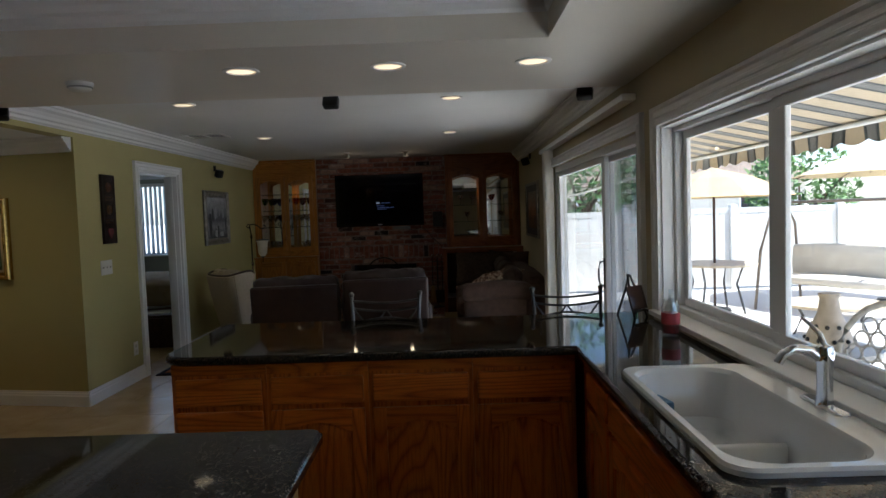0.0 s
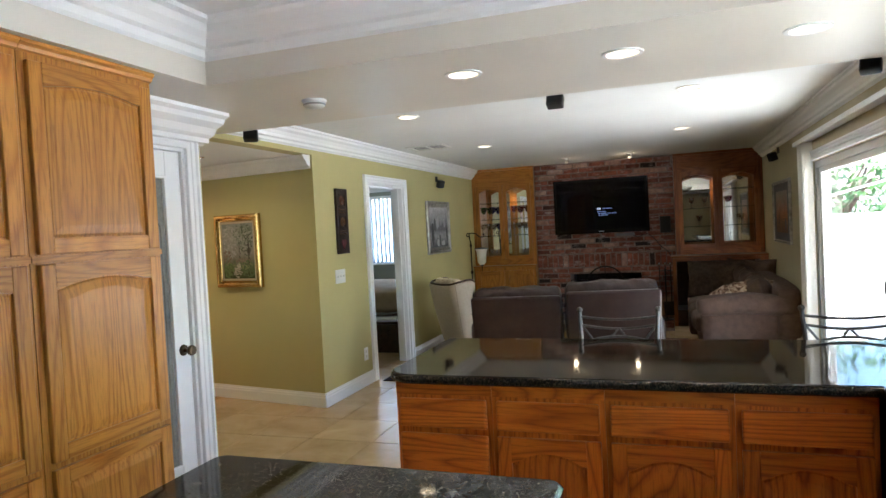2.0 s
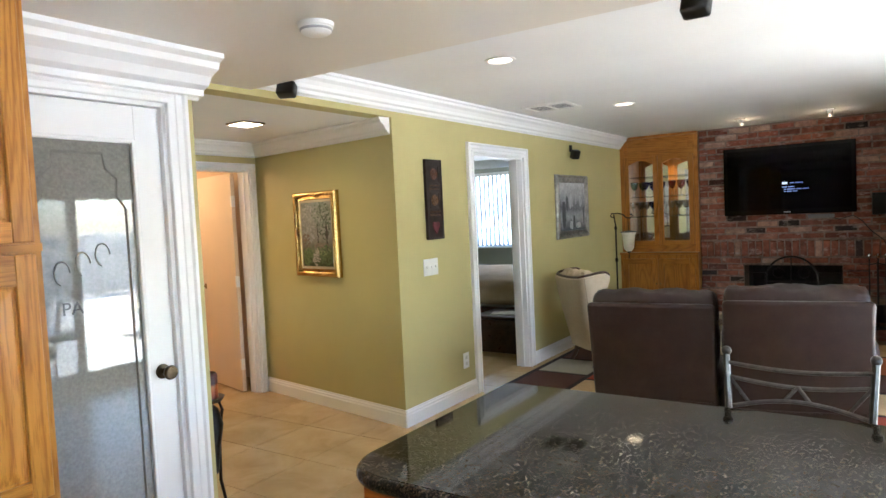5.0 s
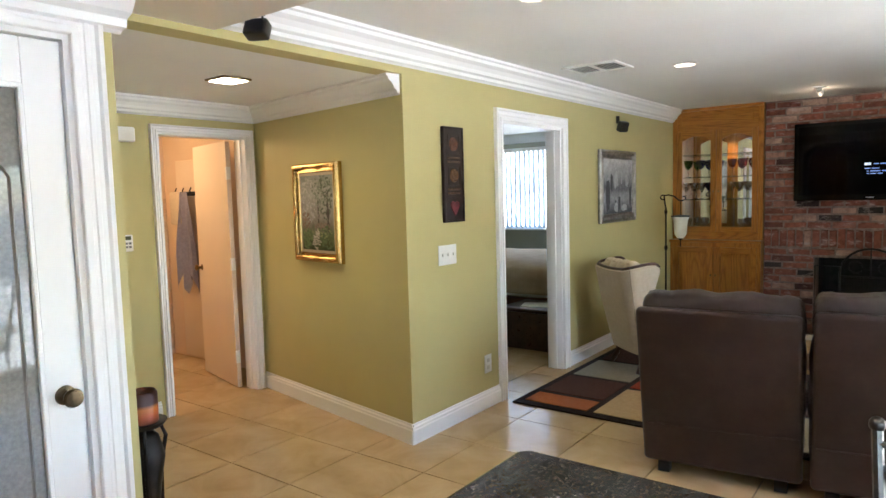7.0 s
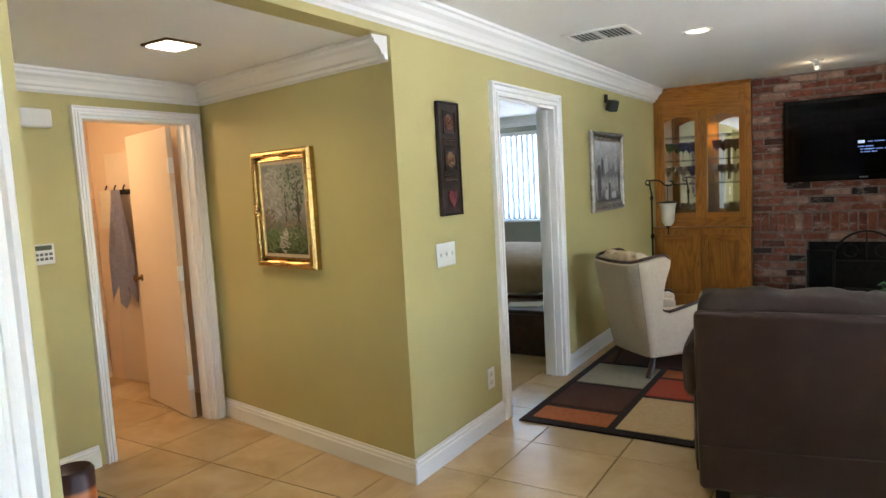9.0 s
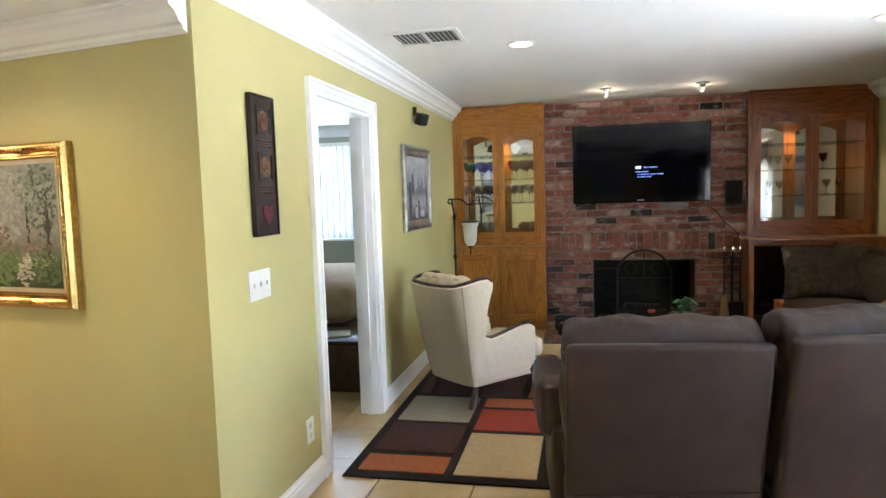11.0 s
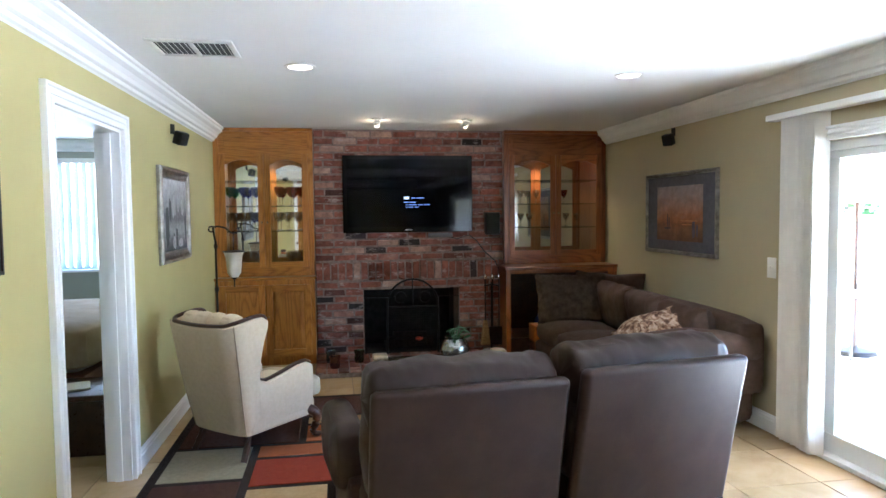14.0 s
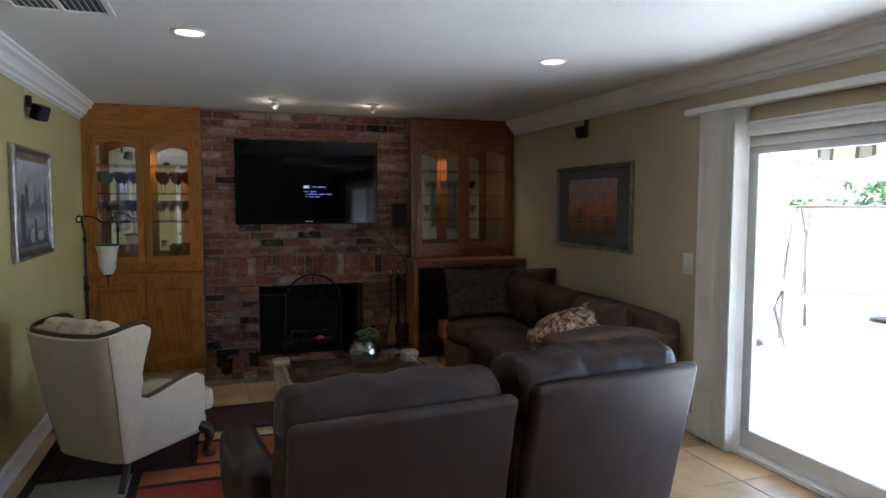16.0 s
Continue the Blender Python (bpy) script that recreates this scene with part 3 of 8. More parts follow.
def sliding_door():
    th = tagged(new("door_1"), "white framed sliding glass patio door", "door", "", "structure")
    y0, y1, top = SLIDE
    f = bmesh.new()
    for a in ((y0, y0 + 0.05, 0.03, top), (y1 - 0.05, y1, 0.03, top), (y0 + 0.05, y1 - 0.05, top - 0.06, top)):
        box(f, XE + 0.03, a[0], a[2], XE + 0.14, a[1], a[3], 0.004, 1)
    box(f, XE - 0.01, y0, 0.0, XE + 0.14, y1, 0.03, 0.004, 1)
    part("door_frame", f, M_TRIM, th, "", False)
    ym = 4.95
    for i, (a, b, x) in enumerate(((ym - 0.05, y1 - 0.05, XE + 0.05), (y0 + 0.05, ym + 0.05, XE + 0.095))):
        s = bmesh.new()
        w = 0.085
        for q in ((a, b, 0.03, 0.15), (a, b, top - 0.105, top - 0.06), (a, a + w, 0.15, top - 0.105), (b - w, b, 0.15, top - 0.105)):
            box(s, x, q[0], q[2], x + 0.035, q[1], q[3], 0.004, 1)
        leaf = part("leaf", s, M_TRIM, th, "", False)
        g = part("pane", B(x + 0.015, a + w, 0.15, x + 0.02, b - w, top - 0.105), M_GLASS, leaf, "", False)
        g.visible_shadow = False
        if i == 1:
            w2 = bmesh.new()
            box(w2, x + 0.040, a + 0.03, 0.05, x + 0.043, b - 0.03, top - 0.07)
            sc = part("insect_screen", w2, pane_glass("grey_screen_mesh", (0.60, 0.61, 0.63), 0.0, 0.5), th, "dark grey insect screen", False)
            sc.visible_shadow = False
        h = bmesh.new()
        yy = a + 0.04 if i == 0 else b - 0.04
        if i == 0:
            sweep(h, [(x, yy, 0.92), (x - 0.035, yy, 0.93), (x - 0.045, yy, 0.98), (x - 0.045, yy, 1.05), (x - 0.035, yy, 1.10), (x, yy, 1.11)], 0.008)
            part("handle", h, M_BLACK, leaf, "black pull handle")
            part("handle_plate", B(x - 0.006, yy - 0.018, 0.9, x, yy + 0.018, 1.13, 0.003), M_BLACK, leaf)


sliding_door()
casing_y("trim_slider", XE, -1, SLIDE[0], SLIDE[1], SLIDE[2], 0.085, label="white casing round the sliding door")


# ---- cabinet doors and units ----
def arch(w, z, rise, x0, n=12):
    return [(x0 + w * i / n, z + rise * max(0.0, 1 - ((i / n - 0.5) * 2.15) ** 2)) for i in range(n + 1)]


def arched_door(parent, x0, z0, w, h, y, mv, mx, rise=0.06, st=0.06, pane=None, name="door"):
    """A frame and panel door with an arched top rail, its face at y looking to -y."""
    bm = bmesh.new()
    t = 0.02
    if pane:
        box(bm, x0, y, z0, x0 + st, y + t, z0 + h, 0.003, 1)
        d = part(name, bm, mv, parent, "", False)
    else:
        d = part(name, box(bm, x0 + 0.002, y + 0.0145, z0 + 0.002, x0 + w - 0.002, y + t + 0.0015, z0 + h - 0.002), mv, parent, "", False)
        part("stile", B(x0, y, z0, x0 + st, y + t, z0 + h, bevel=0.003, seg=1), mv, d, "", False)
    part("stile", B(x0 + w - st, y, z0, x0 + w, y + t, z0 + h, bevel=0.003, seg=1), mv, d, "", False)
    part("rail", B(x0 + st, y + 0.001, z0, x0 + w - st, y + t, z0 + st, bevel=0.002, seg=1), mx, d, "", False)
    rails = bmesh.new()
    top = arch(w - 2 * st, z0 + h - st - rise, rise, x0 + st)
    poly = [(x0 + st, y + 0.001, z0 + h)] + [(a, y + 0.001, b) for a, b in top] + [(x0 + w - st, y + 0.001, z0 + h)]
    prism(rails, poly, (0, t - 0.001, 0))
    part("rail", rails, mx, d, "", False)
    if pane:
        g = part("pane", B(x0 + st * 0.8, y + 0.010, z0 + st * 0.8, x0 + w - st * 0.8, y + 0.013, z0 + h - st * 0.8), pane, d, "", False)
        g.visible_shadow = False
        return d
    p = bmesh.new()
    # sunk field, sloping edge and raised middle
    def outline(g, yy):
        tt = arch(w - 2 * st - 2 * g, z0 + h - st - rise - g, rise, x0 + st + g)
        return [(x0 + st + g, yy, z0 + st + g)] + [(x0 + w - st - g, yy, z0 + st + g)] + [(a, yy, b) for a, b in reversed(tt)]
    rings = [[p.verts.new(q) for q in outline(g, yy)] for g, yy in ((-0.006, y + 0.014), (0.006, y + 0.014), (0.012, y + 0.010), (0.045, y + 0.004), (0.048, y + 0.004))]
    for a, b in zip(rings, rings[1:]):
        for i in range(len(a)):
            j = (i + 1) % len(a)
            p.faces.new((a[i], a[j], b[j], b[i]))
    p.faces.new(rings[-1])
    part("panel", p, mv, d, "", False)
    return d


def flat_panel_door(parent, x0, z0, w, h, y, mv, mx, st=0.06, name="door"):
    return arched_door(parent, x0, z0, w, h, y, mv, mx, 0.0, st, None, name)


def drawer(parent, x0, z0, w, h, y, mx):
    bm = box(bmesh.new(), x0, y - 0.003, z0, x0 + w, y + 0.02, z0 + h, 0.009, 3)
    return part("drawer_front", bm, mx, parent, "", False)


def base_cabinet(at, turn, w, depth, mv, mx, label, group, drawers=1, doors=1, h=0.88):
    th = thing("base_cabinet", label, "cabinet", at, turn, group)
    bm = bmesh.new()
    box(bm, 0, 0.022, 0.10, w, depth, h)
    box(bm, 0.0, 0.08, 0.0, w, depth, 0.10)
    part("body", bm, mv, th, "", False)
    if h > 0.8:
        part("top_rail", B(0.001, 0.018, 0.825, w - 0.001, 0.0215, h), mx, th, "", False)
    if drawers == 2:
        drawer(th, 0.020, 0.69, w - 0.040, 0.122, 0, mx)
        drawer(th, 0.018, 0.40, w - 0.036, 0.265, 0, mx)
        drawer(th, 0.018, 0.12, w - 0.036, 0.255, 0, mx)
    else:
        drawer(th, 0.020, 0.69, w - 0.040, 0.122, 0, mx)
        dw = (w - 0.036 - 0.006 * (doors - 1)) / doors
        for i in range(doors):
            arched_door(th, 0.018 + i * (dw + 0.006), 0.12, dw, 0.545, 0, mv, mx, 0.045, 0.058)
    return th


xs = (-0.236, 0.185, 0.635, 1.095, 1.545)
for i in range(4):
    base_cabinet((xs[i], 2.835, 0), 0, xs[i + 1] - xs[i] - 0.001, 0.60, M_CHERV, M_CHERX, "red-brown oak base cabinet under dark granite" if i else "red-brown oak drawer stack under dark granite", "peninsula cabinets", 2 if i == 0 else 1)
ye = (2.80, 2.42, 1.40, 0.6, -0.2, -1.2)
for i in range(5):
    base_cabinet((1.578, ye[i], 0), -90, ye[i] - ye[i + 1] - 0.001, 0.53, M_CHERV, M_CHERX, "red-brown oak base cabinet below the window run", "window side cabinets", 1, 2 if i == 1 else 1, h=0.70 if i == 1 else 0.88)
pen_back = thing("end_panel", "plain stained oak panel behind the peninsula", "cabinet panel")
part("board", B(-0.236, 3.437, 0.0, 2.10, 3.455, 0.88, 0.002), M_CHERX, pen_back, "", False)
cor = thing("corner_cabinet", "red-brown oak blind corner under the granite", "cabinet")
part("body", B(1.585, 2.86, 0.0, 2.10, 3.43, 0.88), M_CHERV, cor, "", False)
apr = thing("sink_apron", "stained oak rail in front of the sink", "cabinet panel")
part("board", B(1.60, 1.42, 0.70, 1.618, 2.40, 0.88), M_CHERY, apr, "", False)


def rounded_box(hx, hy, r, z, c, n=6):
    out = []
    for k, (sx, sy) in enumerate(((1, 1), (-1, 1), (-1, -1), (1, -1))):
        for i in range(n + 1):
            a = radians(90 * k + 90 * i / n)
            out.append((c[0] + sx * (hx - r) + r * math.cos(a), c[1] + sy * (hy - r) + r * math.sin(a), z))
    return out


def loft(bm, rings, close=True):
    vs = [[bm.verts.new(p) for p in r] for r in rings]
    for a, b in zip(vs, vs[1:]):
        for i in range(len(a)):
            j = (i + 1) % len(a)
            bm.faces.new((a[i], a[j], b[j], b[i]))
    if close:
        bm.faces.new(vs[-1])
    return bm


def countertop():
    th = thing("countertop", "polished black granite worktop with rounded front edge", "countertop")
    bm = bmesh.new()
    z0, z1 = 0.88, 0.92
    r = 0.13
    # peninsula, its free corner rounded
    poly = [(-0.262 + r - r * math.sin(radians(a)), 2.805 + r - r * math.cos(radians(a)), z0) for a in range(90, -1, -10)]
    poly = [(-0.262, 3.66, z0), *poly, (1.545, 2.805, z0), (2.115, 2.805, z0), (2.115, 3.675, z0), (-0.247, 3.675, z0)]
    prism(bm, poly, (0, 0, z1 - z0))
    sy0, sy1, sx0, sx1 = 1.42, 2.28, 1.63, 2.03
    for a in ((1.545, -1.2, 2.115, sy0), (1.545, sy1, 2.115, 2.805), (1.545, sy0, sx0, sy1), (sx1, sy0, 2.115, sy1)):
        part("slab", B(a[0], a[1], z0, a[2], a[3], z1), M_GRANITE, th, "", False)
    part("slab", bm, M_GRANITE, th, "", False)
    e = bmesh.new()
    path = [(p[0], p[1], 0.90) for p in poly[1:11]]
    path = [(-0.262, 3.66, 0.90), *path, (1.545, 2.805, 0.90), (1.545, 2.4, 0.90), (1.545, -1.2, 0.90)]
    sweep(e, path, 0.0192, 12)
    back = [(2.115, 3.675, 0.90), (-0.247, 3.675, 0.90), (-0.262, 3.66, 0.90)]
    sweep(e, back, 0.0192, 12)
    part("edge", e, M_GRANITE, th, "rounded granite nosing")
    part("backsplash", B(2.066, -1.2, 0.921, 2.118, 3.42, 0.934, 0.002), M_SPLASH, th, "", False)


countertop()


def sink():
    th = thing("sink", "white porcelain drop-in sink with two basins", "sink", (1.83, 1.85, 0.921))
    bm = bmesh.new()
    c = (0, 0, 0)
    ci = (-0.035, 0, 0)
    rings = [rounded_box(0.235, 0.475, 0.07, 0.0, c), rounded_box(0.235, 0.475, 0.07, 0.012, c), rounded_box(0.228, 0.468, 0.065, 0.02, c), rounded_box(0.172, 0.44, 0.10, 0.018, ci), rounded_box(0.162, 0.43, 0.10, 0.005, ci), rounded_box(0.150, 0.415, 0.095, -0.15, ci), rounded_box(0.12, 0.38, 0.085, -0.185, ci), rounded_box(0.02, 0.05, 0.018, -0.19, ci)]
    loft(bm, rings)
    part("bowl", bm, M_PORC, th)
    d = bmesh.new()
    box(d, -0.18, -0.05, -0.188, 0.11, -0.02, -0.085, 0.012, 3)
    part("divider", d, M_PORC, th)
    for y in (0.19, -0.24):
        part("drain", lathe(bmesh.new(), [(0.0, 0.0), (0.02, 0.0), (0.04, 0.004), (0.044, 0.002), (0.044, -0.004)], (-0.035, y, -0.183)), M_CHROME, th)
    f = thing("faucet", "chrome single lever kitchen faucet", "faucet", (2.035, 1.80, 0.94))
    f.scale = (0.85, 0.85, 0.78)
    part("base_plate", loft(bmesh.new(), [rounded_box(0.028, 0.12, 0.026, z, c) for z in (0.0, 0.006)] + [rounded_box(0.022, 0.11, 0.02, 0.012, c)]), M_CHROME, f)
    part("column", lathe(bmesh.new(), [(0.03, 0.0), (0.026, 0.02), (0.024, 0.10), (0.027, 0.16), (0.03, 0.19), (0.024, 0.215), (0.0, 0.225)]), M_CHROME, f)
    sp = bmesh.new()
    sweep(sp, [(0, 0, 0.16), (-0.05, 0.0, 0.205), (-0.10, 0.0, 0.21), (-0.135, 0, 0.19), (-0.15, 0, 0.16)], 0.017, 12, 0.9)
    part("spout", sp, M_CHROME, f)
    lv = bmesh.new()
    sweep(lv, [(0, 0, 0.215), (0.0, 0.03, 0.255), (-0.01, 0.08, 0.285), (-0.02, 0.10, 0.30)], 0.010, 10, 0.6)
    part("lever", lv, M_CHROME, f)
    s = thing("sponge", "blue and grey dish sponge in the sink", "sponge", (1.70, 2.16, 0.80), 12)
    part("foam", box(bmesh.new(), -0.02, -0.05, 0, 0.02, 0.05, 0.07, 0.008), plain("blue_sponge", (0.08, 0.16, 0.24), 0.9, 0, 0.3, 60, 0.6), s)


sink()


def candle_jar():
    th = thing("candle_jar", "clear glass jar with a red wax candle", "candle", (2.00, 2.96, 0.921))
    th.scale = (0.75, 0.75, 1.0)
    part("jar", lathe(bmesh.new(), [(0.0, 0.0), (0.05, 0.0), (0.053, 0.01), (0.053, 0.13), (0.045, 0.145), (0.045, 0.165), (0.042, 0.165), (0.042, 0.145), (0.049, 0.13), (0.049, 0.012), (0.0, 0.012)]), pane_glass("jar_glass", (0.96, 0.97, 0.97), 0.08), th)
    part("wax", lathe(bmesh.new(), [(0.0, 0.014), (0.047, 0.014), (0.047, 0.105), (0.0, 0.10)]), plain("dark_red_wax", (0.16, 0.012, 0.018), 0.4), th)
    part("label_band", lathe(bmesh.new(), [(0.0545, 0.055), (0.0545, 0.105)]), plain("red_paper", (0.42, 0.05, 0.06), 0.6), th)
    b = thing("glass_bottle", "small clear glass bottle beside the candle", "bottle", (2.05, 3.10, 0.956))
    part("body", lathe(bmesh.new(), [(0.0, 0.0), (0.026, 0.0), (0.028, 0.07), (0.012, 0.10), (0.011, 0.15), (0.013, 0.155), (0.0, 0.155)]), pane_glass("bottle_glass", (0.90, 0.93, 0.93), 0.10), b)
    e = thing("tabletop_easel", "dark metal tabletop easel with a small plaque", "easel", (1.98, 3.52, 0.921), 35)
    bm = bmesh.new()
    for x in (-0.05, 0.05):
        sweep(bm, [(x, -0.06, 0.0), (x * 0.7, -0.02, 0.10), (x * 0.15, 0.02, 0.225)], 0.006)
    sweep(bm, [(0, 0.10, 0.0), (0, 0.05, 0.12), (0, 0.02, 0.225)], 0.006)
    sweep(bm, [(-0.06, -0.075, 0.03), (-0.045, -0.05, 0.035), (0.045, -0.05, 0.035), (0.06, -0.075, 0.03)], 0.006)
    part("stand", bm, M_IRON, e)
    q = bmesh.new()
    box(q, -0.06, -0.058, 0.042, 0.06, -0.046, 0.17, 0.003)
    bmesh.ops.rotate(q, verts=q.verts, cent=(0, -0.05, 0.042), matrix=Matrix.Rotation(radians(-18), 3, "X"))
    part("plaque", q, M_DARKWOOD, e)


candle_jar()


def island():
    th = thing("kitchen_island", "oak kitchen island with black granite top", "island")
    part("body", B(-0.26, -0.9, 0.10, 0.58, 1.74, 0.88), M_OAKV, th, "", False)
    part("plinth", B(-0.22, -0.86, 0.0, 0.54, 1.70, 0.10), M_BLACK, th, "", False)
    c = (0.163, 0.42, 0)
    part("granite_top", loft(bmesh.new(), [rounded_box(0.47, 1.37, 0.03, z, c) for z in (0.88,)] + [rounded_box(0.484, 1.384, 0.036, 0.89, c), rounded_box(0.484, 1.384, 0.036, 0.91, c), rounded_box(0.474, 1.374, 0.03, 0.92, c)]), M_GRANITE, th)
    pn = bmesh.new()
    box(pn, -0.20, 1.741, 0.16, 0.52, 1.752, 0.83, 0.004)
    part("end_panel", pn, M_OAKV, th, "", False)


island()


# ---- bar stools ----
def bar_stool(at, turn):
    th = thing("bar_stool", "pewter iron bar stool with a curved rail back", "stool", at, turn, "bar stools at the peninsula")
    w = 0.205
    for s in (-1, 1):
        bm = bmesh.new()
        sweep(bm, [(s * w, -0.20, 0.0), (s * w * 0.96, -0.18, 0.40), (s * w * 0.9, -0.16, 0.66), (s * w * 0.95, -0.19, 0.86), (s * w, -0.225, 1.03)], 0.011)
        ball(bm, (s * w, -0.226, 1.035), 0.016)
        part("rear_leg", bm, M_PEWTER, th)
        part("front_leg", sweep(bmesh.new(), [(s * w, 0.22, 0.0), (s * w * 0.95, 0.19, 0.4), (s * w * 0.9, 0.17, 0.66)], 0.011), M_PEWTER, th)
    for z, sag in ((1.0, 0.02), (0.955, 0.025)):
        part("back_rail", sweep(bmesh.new(), [(-w + 2 * w * i / 10, -0.215 - 0.02 * math.sin(math.pi * i / 10), z - sag * math.sin(math.pi * i / 10)) for i in range(11)], 0.007), M_PEWTER, th)
    part("arched_rail", sweep(bmesh.new(), [(-w * 0.94 + 1.88 * w * i / 12, -0.20, 0.86 + 0.035 * math.sin(math.pi * i / 12)) for i in range(13)], 0.007), M_PEWTER, th)
    for s in (-1, 1):
        part("brace", sweep(bmesh.new(), [(s * w * 0.95, -0.21, 0.955), (s * w * 0.66, -0.205, 0.875)], 0.006), M_PEWTER, th)
        part("brace", sweep(bmesh.new(), [(0, -0.225, 0.935), (s * 0.035, -0.205, 0.893)], 0.006), M_PEWTER, th)
    part("foot_ring", sweep(bmesh.new(), [(0.19 * math.cos(a * math.pi / 12) * 1.05, 0.19 * math.sin(a * math.pi / 12) * 1.0, 0.26) for a in range(25)], 0.008), M_PEWTER, th)
    part("seat", cushion(bmesh.new(), -0.20, -0.19, 0.655, 0.20, 0.20, 0.735, 0.012), M_LEATHER, th, "dark padded seat")
    return th


stool = bar_stool((0.616, 3.70, 0), 180)
copy_thing(stool, pose(1.70, 3.70, 0, 0, 0, 180))


# ---- tall oak pantry cabinets ----
def tall_cabinet(y1, w):
    th = thing("tall_cabinet", "golden oak tall cabinet with arched panel doors", "cabinet", (-1.19, y1 - w, 0), 90, "tall oak cabinets")
    h = ZS - 0.03
    part("body", B(0.001, 0.022, 0.10, w - 0.001, 0.675, h), M_OAKV, th, "", False)
    part("plinth", B(0.001, 0.09, 0.0, w - 0.001, 0.60, 0.10), M_OAKX, th, "", False)
    n = 2 if w > 0.7 else 1
    dw = (w - 0.05 - 0.02 * (n - 1)) / n
    for i in range(n):
        x = 0.025 + i * (dw + 0.02)
        arched_door(th, x, 1.50, dw, h - 1.50 - 0.04, 0, M_OAKV, M_OAKX, 0.026, 0.058)
        arched_door(th, x, 0.755, dw, 0.71, 0, M_OAKV, M_OAKX, 0.032, 0.058)
        flat_panel_door(th, x, 0.13, dw, 0.60, 0, M_OAKV, M_OAKX, 0.058, "drawer_front")
    bm = bmesh.new()
    prof = [(0, 0), (0.03, 0), (0.03, -0.012), (0.018, -0.022), (0.014, -0.035), (0, -0.04)]
    moulding(bm, prof, (0, 0.022, ZS - 0.002), (w, 0.022, ZS - 0.002), (0, -1, 0))
    part("cornice", bm, M_OAKX, th, "", False)
    r = bmesh.new()
    box(r, 0.001, 0.012, 1.472, w - 0.001, 0.022, 1.495)
    part("rail", r, M_OAKX, th, "", False)


tall_cabinet(2.60, 0.62)
tall_cabinet(1.978, 0.62)
tall_cabinet(1.356, 0.62)


# ---- pantry door ----
def pantry_door():
    th = tagged(new("door_2"), "white pantry door with a tall etched glass pane", "door", "", "structure")
    th.matrix_basis = pose(-1.735, DOOR_P[0] + 0.02, 0.008, 0, 0, 90)
    w, h, st = DOOR_P[1] - DOOR_P[0] - 0.04, 2.02, 0.115
    bm = bmesh.new()
    for a in ((0, 0, st, h), (w - st, 0, w, h), (st, 0, w - st, 0.26), (st, h - 0.14, w - st, h)):
        box(bm, a[0], -0.018, a[1], a[2], 0.018, a[3], 0.003, 1)
    leaf = part("leaf", bm, M_TRIM, th, "", False)
    bead = bmesh.new()
    x0, x1, z0, z1 = st, w - st, 0.26, h - 0.14
    for a in ((x0, z0, x0 + 0.014, z1), (x1 - 0.014, z0, x1, z1), (x0, z0, x1, z0 + 0.014), (x0, z1 - 0.014, x1, z1)):
        box(bead, a[0], -0.024, a[1], a[2], 0.024, a[3], 0.003, 1)
    part("bead", bead, M_TRIM, leaf, "", False)
    frost = Mat("frosted_glass", 0.03, 0.0, 0.6)
    frost.b.inputs["IOR"].default_value = 1.75
    frost.color(frost.ramp(frost.noise(90, 4), [(0.3, (0.20, 0.20, 0.18)), (0.7, (0.27, 0.27, 0.245))]))
    g = part("pane", B(x0 + 0.01, -0.005, z0 + 0.01, x1 - 0.01, 0.004, z1 - 0.01), frost.m, leaf, "grey etched glass pane", False)
    etch = plain("clear_etched_line", (0.34, 0.34, 0.31), 0.04, 0.3, 0.1, 30)
    e = bmesh.new()
    a, b, c, d = x0 + 0.05, x1 - 0.05, z0 + 0.06, z1 - 0.06
    pts = [(a, c), (b, c), (b, d - 0.22), (b - 0.035, d - 0.17), (b - 0.03, d - 0.10), (b - 0.075, d - 0.06), (b - 0.085, d), (a + 0.085, d), (a + 0.075, d - 0.06), (a + 0.03, d - 0.10), (a + 0.035, d - 0.17), (a, d - 0.22), (a, c)]
    sweep(e, [(x, -0.006, z) for x, z in pts], 0.006, 4)
    part("etched_border", e, etch, g, "", False)
    cu = bpy.data.curves.new("lettering", "FONT")
    cu.body, cu.size, cu.extrude, cu.align_x = "PA", 0.07, 0.001, "CENTER"
    tmp = new("lettering", cu)
    bpy.context.view_layer.update()
    me = bpy.data.meshes.new_from_object(tmp.evaluated_get(bpy.context.evaluated_depsgraph_get()))
    bpy.data.objects.remove(tmp)
    t = part("lettering", me, plain("etched_letters", (0.07, 0.07, 0.065), 0.2), g, "", False)
    t.matrix_basis = pose(x0 + 0.17, -0.0065, 1.20, 90, 0, 0)
    for z in (1.36,):
        for k in range(3):
            sc = bmesh.new()
            sweep(sc, [(x0 + 0.14 + 0.08 * k + 0.03 * math.cos(q / 2), -0.0065, z + 0.03 * k + 0.045 * math.sin(q / 2)) for q in range(10)], 0.004, 4)
            part("etched_scroll", sc, etch, g, "", False)
    k = lathe(bmesh.new(), [(0.0, 0.0), (0.032, 0.0), (0.03, 0.008), (0.013, 0.012), (0.012, 0.035), (0.026, 0.045), (0.031, 0.058), (0.026, 0.07), (0.0, 0.074)])
    bmesh.ops.rotate(k, verts=k.verts, cent=(0, 0, 0), matrix=Matrix.Rotation(radians(90), 3, "X"))
    bmesh.ops.translate(k, verts=k.verts, vec=(w - 0.06, -0.018, 0.905))
    part("knob", k, plain("dark_antique_brass", (0.085, 0.062, 0.036), 0.3, 1.0, 0.3, 40), leaf, "antique brass door knob")


pantry_door()


